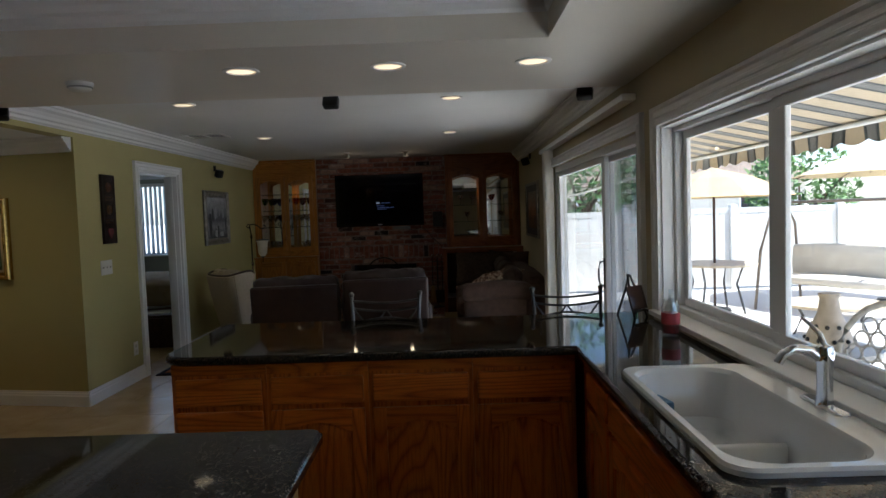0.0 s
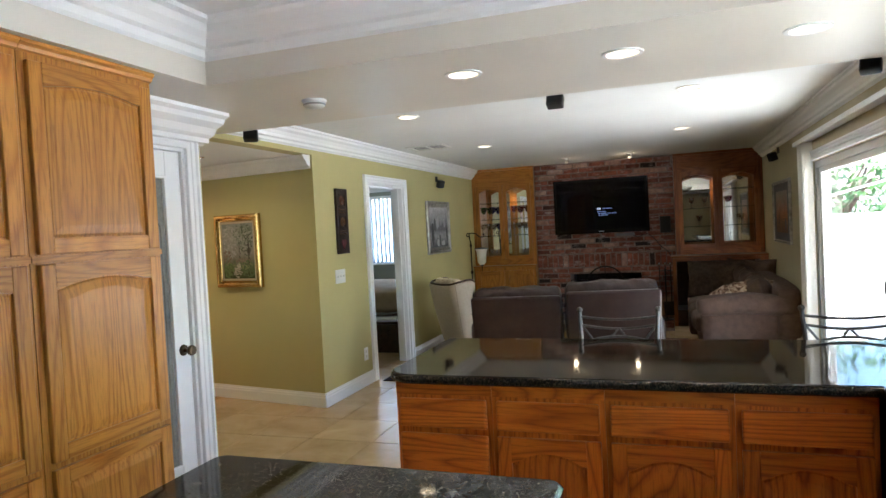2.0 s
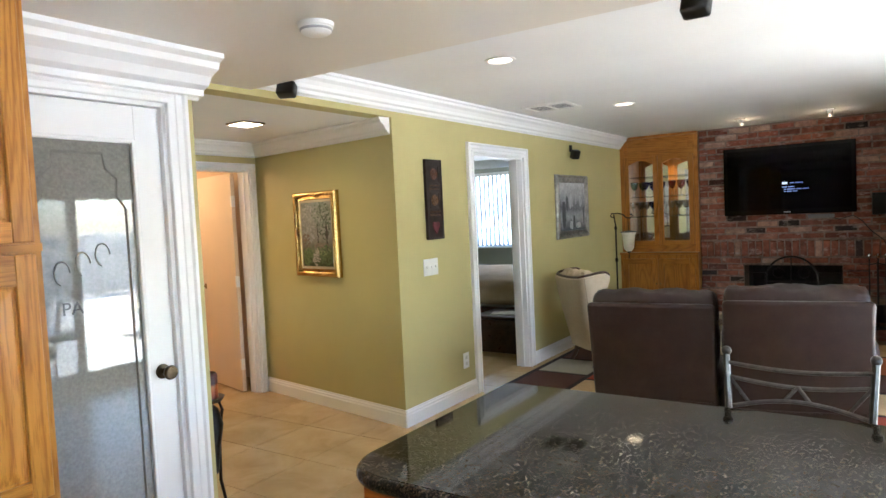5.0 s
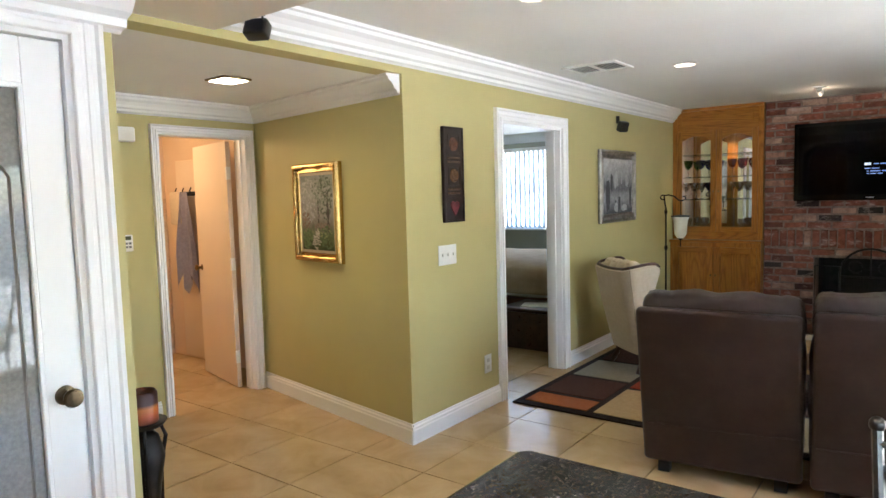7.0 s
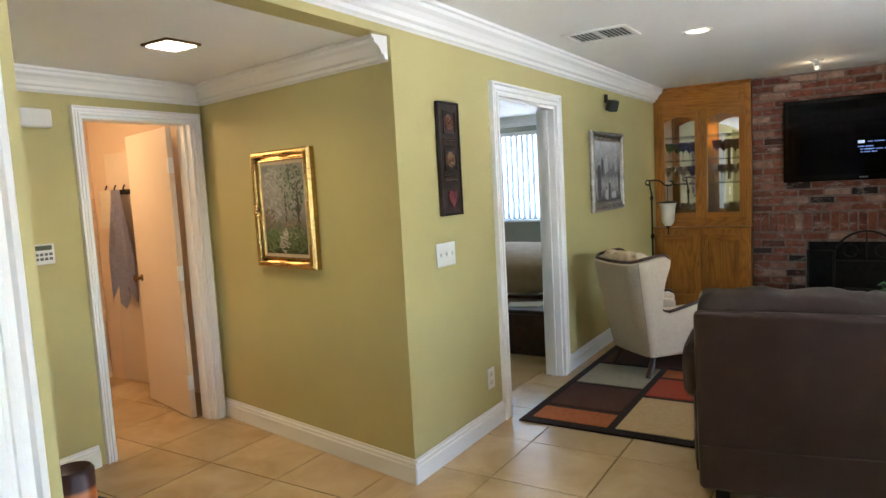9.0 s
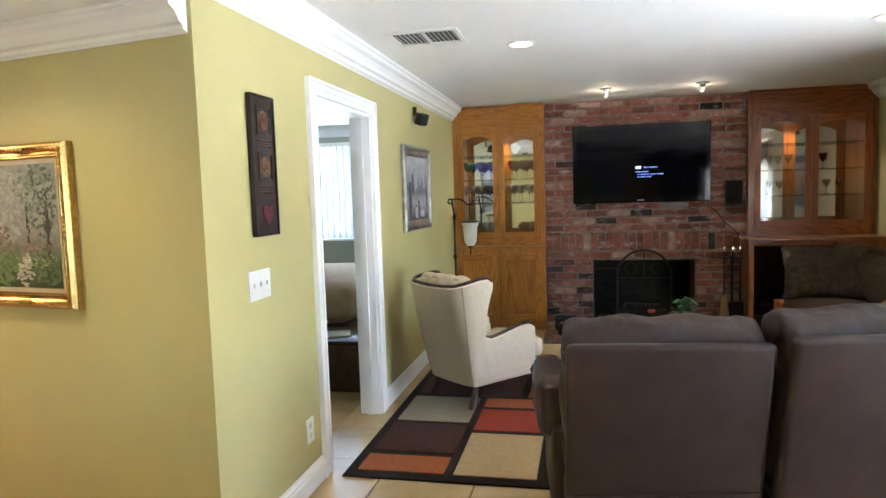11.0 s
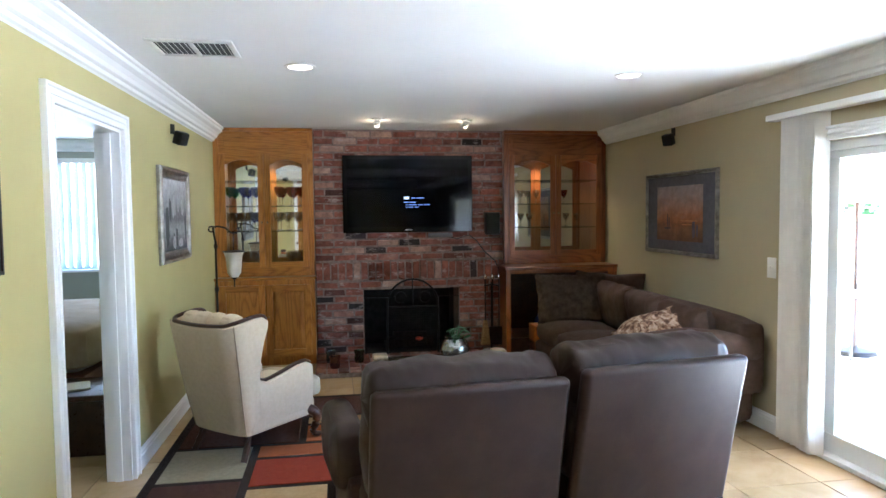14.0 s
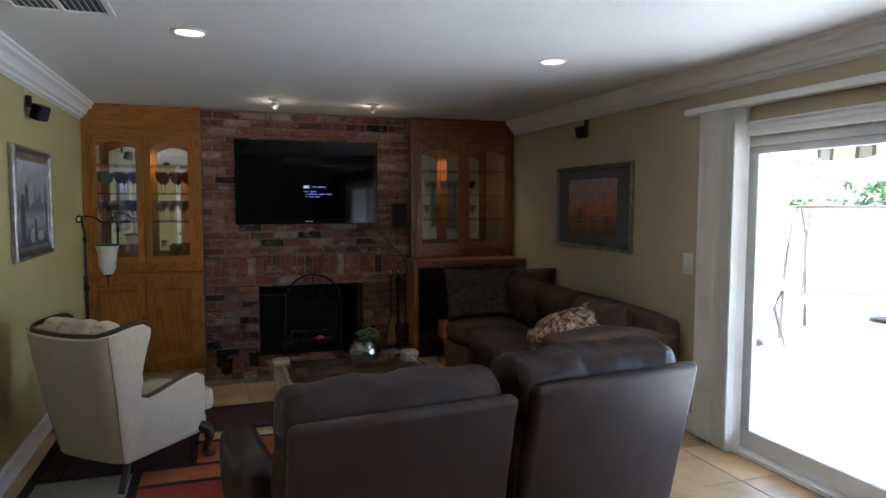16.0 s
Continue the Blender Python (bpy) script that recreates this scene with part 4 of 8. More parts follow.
# ---- ceiling fixtures ----
def recessed(at, group, power):
    th = thing("recessed_light", "round recessed ceiling light, switched on", "ceiling light", at, 0, group)
    part("trim_ring", lathe(bmesh.new(), [(0.092, 0.0), (0.09, -0.006), (0.072, -0.008), (0.068, -0.002), (0.068, 0.0)], n=28), M_WHITEPL, th)
    part("bulb", lathe(bmesh.new(), [(0.068, -0.002), (0.04, -0.004), (0.0, -0.005)], n=24), M_BULB, th)
    downlight("lamp", (at[0], at[1], at[2] - 0.02), power, (1.0, 0.80, 0.56))


for x in (-0.01, 0.73, 1.46):
    recessed((x, 3.34, ZS), "kitchen ceiling lights", 0.5)
for x, y in ((-1.01, 5.11), (1.06, 5.20), (-1.015, 7.36), (1.05, 7.38)):
    recessed((x, y, ZC), "family room ceiling lights", 0.9)


def smoke_detector():
    th = thing("smoke_detector", "white round smoke detector on the ceiling", "smoke detector", (-0.907, 3.48, ZS))
    part("housing", lathe(bmesh.new(), [(0.0, -0.042), (0.045, -0.042), (0.056, -0.034), (0.06, -0.018), (0.066, -0.014), (0.068, 0.0)], n=28), M_WHITEPL, th)
    part("vent_ring", lathe(bmesh.new(), [(0.058, -0.030), (0.061, -0.028), (0.061, -0.022), (0.058, -0.02)], n=28), plain("grey_slot", (0.3, 0.3, 0.29), 0.6), th)


smoke_detector()


def small_speaker(at, turn, tilt=15, label="small black satellite speaker on a bracket", hang=True, group="satellite speakers"):
    th = thing("speaker", label, "speaker", at, turn, group)
    bm = bmesh.new()
    if hang:
        sweep(bm, [(-0.035, 0.0, 0.0), (-0.035, -0.02, -0.05), (-0.02, -0.03, -0.075)], 0.005)
        sweep(bm, [(0.035, 0.0, 0.0), (0.035, -0.02, -0.05), (0.02, -0.03, -0.075)], 0.005)
        box(bm, -0.045, -0.015, -0.006, 0.045, 0.015, 0.0)
    else:
        sweep(bm, [(0, 0.055, 0.10), (0, 0.05, 0.04), (0, 0.0, 0.0)], 0.006)
        box(bm, -0.02, 0.05, 0.03, 0.02, 0.058, 0.11)
    part("bracket", bm, M_BLACK, th)
    c = bmesh.new()
    box(c, -0.05, -0.04, -0.055, 0.05, 0.04, 0.055, 0.014, 3)
    rot = Matrix.Rotation(radians(tilt), 3, "X")
    off = (0, -0.03, -0.075) if hang else (0, -0.03, -0.01)
    bmesh.ops.rotate(c, verts=c.verts, cent=(0, 0, 0), matrix=rot)
    bmesh.ops.translate(c, verts=c.verts, vec=off)
    part("case", c, M_BLACK, th)
    g = bmesh.new()
    box(g, -0.042, -0.044, -0.046, 0.042, -0.038, 0.046, 0.004)
    bmesh.ops.rotate(g, verts=g.verts, cent=(0, 0, 0), matrix=rot)
    bmesh.ops.translate(g, verts=g.verts, vec=off)
    part("grille", g, plain("speaker_mesh", (0.02, 0.02, 0.021), 0.7, 0.2, 0.3, 300, 0.8), th)
    th.scale = (0.98, 0.95, 0.72) if hang else (0.9, 0.9, 0.9)
    return th


small_speaker((0.29, 4.155, ZS + 0.03), 180, 25)
small_speaker((1.88, 4.155, ZS + 0.03), 160, 25)
small_speaker((-1.80, 4.155, ZS + 0.03), 210, 25)
small_speaker((XW + 0.06, 8.52, 2.12), 60, 20, "small black speaker bracketed to the green wall", False)
small_speaker((XE - 0.06, 8.72, 2.16), -60, 20, "small black speaker bracketed to the tan wall", False)


# ---- fireplace wall ----
FX0, FX1, FZ1 = -0.55, 0.47, 0.735


def brick_wall():
    th = tagged(new("wall_fireplace"), "old red brick fireplace wall with dark and pale bricks", "wall", "", "structure")
    x0, x1 = -1.045, 0.962
    bm = bmesh.new()
    for a in ((x0, 0, FX0, ZC), (FX1, 0, x1, ZC), (FX0, FZ1, FX1, ZC)):
        box(bm, a[0], YB - 0.014, a[1], a[2], 10.62, a[3])
    part("mortar_bed", bm, M_MORTAR, th, "", False)
    rnd = random.Random(4)
    bodies = []
    for k in range(6):
        b = B(-0.5, -0.03, -0.5, 0.5, 0.02, 0.5)
        for v in b.verts:
            if v.co.y < 0:
                v.co.x *= 0.965
                v.co.z *= 0.88
                v.co += Vector((rnd.uniform(-0.02, 0.02), rnd.uniform(-0.006, 0.004), rnd.uniform(-0.09, 0.09)))
        me = finish(b)
        me.materials.append(M_BRICK)
        bodies.append(me)
    count = 0

    def lay(xa, xb, za, zb):
        nonlocal count
        if xb - xa < 0.03:
            return
        ob = new("brick", bodies[rnd.randrange(6)])
        ob.parent = th
        ob.matrix_basis = Matrix.Translation(((xa + xb) / 2, YB + rnd.uniform(-0.010, 0.010), (za + zb) / 2)) @ Matrix.Rotation(radians(rnd.uniform(-0.7, 0.7)), 4, "Y") @ Matrix.Diagonal((xb - xa, 1, zb - za, 1))
        count += 1

    ch, bl, j = 0.0755, 0.226, 0.013
    z, row = 0.0, 0
    while z < ZC - 0.02:
        if row == 11:
            # a course of upright bricks
            x = x0
            while x < x1 - 0.02:
                w = min(0.078, x1 - x)
                lay(x + j / 2, x + w - j / 2, z + j / 2, z + 0.207)
                x += 0.078
            z += 0.212
            row += 1
            continue
        h = min(ch, ZC - z)
        x = x0 - (bl / 2 if row % 2 else 0) - rnd.uniform(0, 0.05)
        while x < x1:
            l = bl * rnd.choice((1, 1, 1, 0.9, 1.08))
            xa, xb = max(x, x0), min(x + l, x1)
            spans = [(xa, xb)]
            if z + h / 2 < FZ1:
                spans = [s for s in ((xa, min(xb, FX0)), (max(xa, FX1), xb)) if s[1] - s[0] > 0.03]
            for a, b in spans:
                if not (a > -0.72 and b < 0.58 and 1.40 < z < 2.02):
                    lay(a + j / 2, b - j / 2, z + j / 2, z + h - j / 2)
            x += l
        z += ch
        row += 1
    fb = bmesh.new()
    for a in ((FX0 - 0.01, 10.95, 0.0, FX1 + 0.01, 11.0, FZ1 + 0.05), (FX0 - 0.05, 10.33, 0.0, FX0 - 0.003, 10.95, FZ1 + 0.05), (FX1 + 0.003, 10.33, 0.0, FX1 + 0.05, 10.95, FZ1 + 0.05), (FX0 - 0.05, 10.33, FZ1 + 0.003, FX1 + 0.05, 11.0, FZ1 + 0.05), (FX0 - 0.05, 10.33, -0.01, FX1 + 0.05, 11.0, 0.035)):
        box(fb, *a)
    part("firebox", fb, plain("sooty_firebrick", (0.018, 0.016, 0.015), 0.95, 0, 0.5, 14, 0.6), th, "soot-black firebox", False)


brick_wall()


def hearth():
    th = tagged(new("hearth"), "low brick hearth in front of the fireplace", "hearth", "", "structure")
    part("mortar_bed", B(-1.045, 9.53, 0.0, 0.90, YB + 0.02, 0.042), M_MORTAR, th, "", False)
    rnd = random.Random(9)
    bs = finish(B(0, 0, 0, 0.098, 0.208, 0.02, 0.004, 1))
    bs.materials.append(M_BRICK)
    for i in range(18):
        for k in range(4):
            if k == 3 and i > 15:
                continue
            ob = new("brick", bs)
            ob.parent = th
            ob.location = (-1.04 + i * 0.108, 9.532 + k * 0.193, 0.034 + rnd.uniform(-0.002, 0.003))
            ob.scale = (1, 0.88, 1)


hearth()


def fire_screen():
    th = thing("fire_screen", "black iron fire screen with an arched centre", "fire screen", (-0.04, 10.22, 0.054))
    bm = bmesh.new()
    sweep(bm, [(-0.27, 0, 0.0), (-0.27, 0, 0.52)] + arc((0, 0, 0.52), 0.27, 180, 0, 14) + [(0.27, 0, 0.0)], 0.011)
    sweep(bm, [(-0.27, 0, 0.50), (0.27, 0, 0.50)], 0.008)
    part("arched_rim", bm, M_IRON, th)
    sc = bmesh.new()
    for s in (-1, 1):
        sweep(sc, [(s * 0.13 + 0.06 * math.cos(a / 3), 0, 0.60 + 0.06 * math.sin(a / 3)) for a in range(18)], 0.006)
    sweep(sc, [(0, 0, 0.5), (0, 0, 0.79)], 0.006)
    part("scrollwork", sc, M_IRON, th)
    for s in (-1, 1):
        w = bmesh.new()
        sweep(w, [(s * 0.27, 0, 0.0), (s * 0.27, 0, 0.60), (s * 0.50, 0.03, 0.60), (s * 0.50, 0.03, 0.0), (s * 0.27, 0, 0.0)], 0.008)
        part("wing", w, M_IRON, th)
    mesh = Mat("wire_mesh", 0.6, 0.5)
    mesh.color((0.02, 0.018, 0.017))
    m = bmesh.new()
    for i in range(22):
        x = -0.26 + i * 0.0248
        rod(m, (x, 0.004, 0.0), (x, 0.004, 0.5), 0.0016, n=4)
    for i in range(20):
        rod(m, (-0.26, 0.004, 0.02 + i * 0.0248), (0.26, 0.004, 0.02 + i * 0.0248), 0.0016, n=4)
    part("wire", m, mesh.m, th, "", False)
    lg = thing("fire_logs", "charred logs with a few red embers", "firewood", (-0.04, 10.58, 0.036))
    bark = plain("charred_bark", (0.035, 0.026, 0.02), 0.95, 0, 0.6, 25, 0.9)
    for k, (a, b, r) in enumerate((((-0.28, -0.05, 0.06), (0.25, 0.02, 0.06), 0.055), ((-0.22, 0.10, 0.06), (0.28, 0.08, 0.07), 0.06), ((-0.18, 0.02, 0.15), (0.2, 0.06, 0.14), 0.045))):
        part("log", rod(bmesh.new(), a, b, r, r * 0.85, 9), bark, lg)
    part("ember", ball(bmesh.new(), (0.10, -0.08, 0.12), 0.03, 1.4, 0.6, 0.7), glow("ember_glow", (0.9, 0.10, 0.05), 0.0006), lg)


fire_screen()


def fire_tools():
    th = thing("fireplace_tools", "wrought iron fireplace tool set with a straw brush", "fireplace tools", (0.80, 10.16, 0.054))
    part("base_plate", lathe(bmesh.new(), [(0.0, 0.03), (0.02, 0.03), (0.10, 0.012), (0.10, 0.0), (0.0, 0.0)]), M_IRON, th)
    part("stem", rod(bmesh.new(), (0, 0, 0.02), (0, 0, 0.74), 0.009), M_IRON, th)
    part("hook_bar", sweep(bmesh.new(), [(-0.08, 0, 0.70), (0.0, -0.02, 0.72), (0.08, 0, 0.70)], 0.006), M_IRON, th)
    straw = plain("broom_straw", (0.34, 0.19, 0.075), 0.9, 0, 0.3, 60, 0.6)
    for x, k in ((-0.075, 0), (0.005, 1), (0.075, 2)):
        t = part("tool_handle", sweep(bmesh.new(), [(x, -0.03, 0.26), (x, -0.03, 0.72), (x, -0.03, 0.80)], 0.007), M_IRON, th)
        part("grip", ball(bmesh.new(), (x, -0.03, 0.80), 0.018, 1, 1, 1.6), M_CHROME, t)
        bm = bmesh.new()
        if k == 0:
            loft(bm, [rounded_box(0.02, 0.012, 0.01, 0.34, (x, -0.03, 0)), rounded_box(0.03, 0.018, 0.012, 0.28, (x, -0.03, 0)), rounded_box(0.055, 0.022, 0.015, 0.08, (x, -0.03, 0))])
            part("brush", bm, straw, t, "pale straw brush head", False)
        else:
            box(bm, x - 0.04, -0.045, 0.07, x + 0.04, -0.02, 0.27, 0.012, 2)
            part("shovel" if k == 1 else "log_tongs", bm, M_IRON, t)


fire_tools()


def cup(name, label, cat, at, prof, m, n=18):
    th = thing(name, label, cat, at)
    part("body", lathe(bmesh.new(), prof, n=n), m, th)
    return th


M_AMBER = pane_glass("amber_glass", (0.45, 0.16, 0.05), 0.12)
M_GREENG = pane_glass("green_glass", (0.25, 0.42, 0.22), 0.12)
VASE = [(0.0, 0.0), (0.04, 0.0), (0.05, 0.03), (0.045, 0.08), (0.055, 0.12), (0.052, 0.12), (0.042, 0.08), (0.046, 0.03), (0.0, 0.006)]
cup("votive_holder", "amber glass votive holder on the hearth", "candle holder", (-0.86, 9.70, 0.055), VASE, M_AMBER)
cup("votive_holder", "dark teal glass votive holder on the hearth", "candle holder", (-0.90, 9.95, 0.055), VASE, pane_glass("teal_glass", (0.12, 0.22, 0.26), 0.12))
cup("votive_holder", "green glass votive holder on the hearth", "candle holder", (-0.62, 9.92, 0.055), VASE, M_GREENG)


def coffee_table():
    th = thing("coffee_table", "low coffee table with stone corner posts and glass top", "table", (-0.02, 8.16, 0))
    stone = plain("pale_stone", (0.34, 0.27, 0.17), 0.55, 0, 0.25, 18, 0.3)
    part("tabletop", B(-0.455, -0.325, 0.400, 0.455, 0.325, 0.412, 0.003), pane_glass("table_glass", (0.80, 0.83, 0.80), 0.07), th, "clear glass top")
    for a in ((-0.43, -0.35, 0.43, -0.328), (-0.43, -0.318, 0.43, -0.30), (-0.43, 0.328, 0.43, 0.35), (-0.43, 0.30, 0.43, 0.318), (-0.48, -0.30, -0.458, 0.30), (0.458, -0.30, 0.48, 0.30)):
        part("rail", box(bmesh.new(), a[0], a[1], 0.365, a[2], a[3], 0.396, 0.004), stone, th)
    for x in (-0.48, 0.48):
        for y in (-0.35, 0.35):
            c = bmesh.new()
            box(c, x - 0.05, y - 0.05, 0.0, x + 0.05, y + 0.05, 0.39, 0.008)
            box(c, x - 0.058, y - 0.058, 0.388, x + 0.058, y + 0.058, 0.428, 0.012, 3)
            part("corner_post", c, stone, th, "pale stone corner post")
    f = thing("fish_bowl", "round glass bowl with a trailing green plant", "plant bowl", (0.06, 8.27, 0.413))
    part("bowl", lathe(bmesh.new(), [(0.0, 0.0), (0.06, 0.0), (0.105, 0.045), (0.115, 0.09), (0.095, 0.145), (0.07, 0.165), (0.08, 0.18), (0.075, 0.18), (0.065, 0.165), (0.09, 0.143), (0.11, 0.09), (0.10, 0.047), (0.0, 0.008)]), pane_glass("bowl_glass", (0.80, 0.84, 0.83), 0.20), f)
    part("pebbles", lathe(bmesh.new(), [(0.0, 0.012), (0.09, 0.045), (0.10, 0.085), (0.08, 0.11), (0.0, 0.105)]), plain("dark_pebbles", (0.06, 0.055, 0.05), 0.35, 0, 0.7, 60, 0.9), f)
    bk = thing("books", "small stack of pale books on the hearth", "books", (0.63, 9.78, 0.0555), 14)
    for i, (w, h2, c) in enumerate(((0.10, 0.028, (0.40, 0.33, 0.22)), (0.09, 0.024, (0.32, 0.25, 0.16)), (0.095, 0.022, (0.45, 0.40, 0.30)))):
        z = (0.0, 0.0285, 0.053)[i]
        part("book", moved(box(bmesh.new(), -w, -0.07, z, w, 0.07, z + h2, 0.004), (0, 0, 0), 0, (3, -6, 8)[i]), plain("book_cover", c, 0.7, 0, 0.15, 30), bk)
    leaf = plain("leaf_green", (0.05, 0.12, 0.03), 0.5, 0, 0.3, 15)
    rnd = random.Random(3)
    for k in range(11):
        a, r, z = rnd.uniform(0, 6.28), rnd.uniform(0.02, 0.11), rnd.uniform(0.175, 0.255)
        b = bmesh.new()
        ball(b, (0, 0, 0), 0.032, 1.0, 0.75, 0.12, 8, 6)
        bmesh.ops.rotate(b, verts=b.verts, cent=(0, 0, 0), matrix=Euler((rnd.uniform(-0.7, 0.7), rnd.uniform(-0.7, 0.7), a)).to_matrix())
        bmesh.ops.translate(b, verts=b.verts, vec=(r * math.cos(a), r * math.sin(a), z))
        sweep(b, [(0, 0, 0.08), (r * 0.4 * math.cos(a), r * 0.4 * math.sin(a), z * 0.75), (r * math.cos(a), r * math.sin(a), z)], 0.003, 5)
        part("leaf", b, leaf, f)


coffee_table()


# ---- television ----
def television():
    th = thing("television", "large black flat television hung on the brick wall", "television", (-0.068, 10.285, 1.337))
    w, h = 0.683, 0.805
    part("case", B(-w, -0.05, 0, w, 0.0, h, 0.008), Mat("gloss_black", 0.08, 0, 0.3).color((0.004, 0.004, 0.005)).m, th, "", False)
    part("wall_mount", B(-0.25, 0.0, 0.2, 0.25, 0.03, 0.6), M_BLACK, th, "", False)
    scr = Mat("dark_screen", 0.045, 0, 0.16).color((0.002, 0.002, 0.003)).m
    s = part("screen", B(-w + 0.045, -0.053, 0.06, w - 0.045, -0.049, h - 0.04), scr, th, "", False)
    blue = glow("screen_text_glow", (0.30, 0.42, 0.95), 0.025)
    white = glow("screen_icon_glow", (0.75, 0.82, 1.0), 0.04)
    part("screen_icon", B(-0.05, -0.0545, 0.348, 0.005, -0.0535, 0.374), white, s, "", False)
    for x0, x1, z in ((0.03, 0.07, 0.356), (0.082, 0.165, 0.356), (-0.05, 0.0, 0.312), (0.012, 0.075, 0.312), (-0.03, -0.012, 0.285), (0.0, 0.085, 0.285), (0.097, 0.15, 0.285), (0.162, 0.225, 0.285), (-0.03, -0.012, 0.26), (0.0, 0.05, 0.26), (0.062, 0.105, 0.26)):
        part("text_bar", B(x0, -0.0545, z, x1, -0.0535, z + 0.009), blue, s, "", False)
    part("maker_bar", B(-0.035, -0.0515, 0.022, 0.035, -0.0503, 0.032), plain("silver_mark", (0.6, 0.6, 0.62), 0.3, 0.6), th, "", False)
    # small box and cable under the set
    bx = thing("cable_box", "small grey box below the television", "cable box", (0.27, 10.26, 1.30))
    part("case", B(-0.13, -0.02, -0.02, 0.13, 0.035, 0.025, 0.006), plain("grey_plastic", (0.16, 0.15, 0.15), 0.5), bx)
    sp = thing("bookshelf_speaker", "small black box speaker on the brick wall", "speaker", (0.83, 10.26, 1.40))
    part("case", B(-0.075, -0.08, -0.10, 0.075, 0.035, 0.14, 0.01), M_BLACK, sp)
    part("grille", B(-0.065, -0.086, -0.09, 0.065, -0.079, 0.13, 0.004), plain("black_cloth", (0.01, 0.01, 0.01), 0.95), sp)
    cb = thing("cable", "black cable looping down the bricks", "cable")
    part("wire", sweep(bmesh.new(), [(0.35, 10.255, 1.29), (0.45, 10.255, 1.26), (0.58, 10.255, 1.30), (0.66, 10.255, 1.24), (0.75, 10.255, 1.12), (0.86, 10.255, 1.02), (0.92, 10.255, 0.9)], 0.006, 6), M_BLACK, cb)
    for x in (-0.43, 0.41):
        s2 = thing("spot_light", "small ceiling spot washing the bricks", "ceiling light", (x, 9.47, ZC), 0, "fireplace spots")
        part("mount", lathe(bmesh.new(), [(0.055, 0.0), (0.05, -0.012), (0.0, -0.014)]), M_WHITEPL, s2)
        b = bmesh.new()
        rod(b, (0, 0, -0.012), (0.0, 0.03, -0.03), 0.012)
        rod(b, (0, 0.0, -0.025), (0.0, 0.07, -0.045), 0.024, 0.03, 14)
        part("head", b, M_WHITEPL, s2)
        part("bulb", ball(bmesh.new(), (0, 0.055, -0.056), 0.017, 1.2, 1, 0.7), M_BULB, s2)
        d = bpy.data.lights.new("spot_lamp", "POINT")
        d.energy, d.color, d.shadow_soft_size = 0.08, (1, 0.72, 0.42), 0.025
        ob = new("spot_lamp", d)
        ob.matrix_world = look((x, 9.56, ZC - 0.10), (x, 10.3, 1.9))


television()


# ---- glazed display cabinets ----
def goblet(at, m, s=1.0, label="stemmed coloured glass goblet on a glass shelf", group="glasses"):
    th = thing("goblet", label, "glass", at, 0, group)
    part("stem", lathe(bmesh.new(), [(0.0, 0.0), (0.032 * s, 0.0), (0.03 * s, 0.004), (0.005, 0.01), (0.005, 0.07 * s), (0.012, 0.08 * s)], n=12), M_CLEARG, th)
    part("bowl", lathe(bmesh.new(), [(0.005, 0.075 * s), (0.03 * s, 0.10 * s), (0.042 * s, 0.14 * s), (0.044 * s, 0.17 * s), (0.041 * s, 0.17 * s), (0.038 * s, 0.14 * s), (0.0, 0.085 * s)], n=14), m, th)
    return th


M_CLEARG = pane_glass("cut_crystal", (0.96, 0.97, 0.97), 0.25, 0.03)
M_BLUEG = pane_glass("cobalt_glass", (0.16, 0.20, 0.78), 0.10, 0.03)
M_REDG = pane_glass("ruby_glass", (0.60, 0.12, 0.12), 0.10, 0.03)
M_DKGREENG = pane_glass("emerald_glass", (0.20, 0.60, 0.28), 0.10, 0.03)


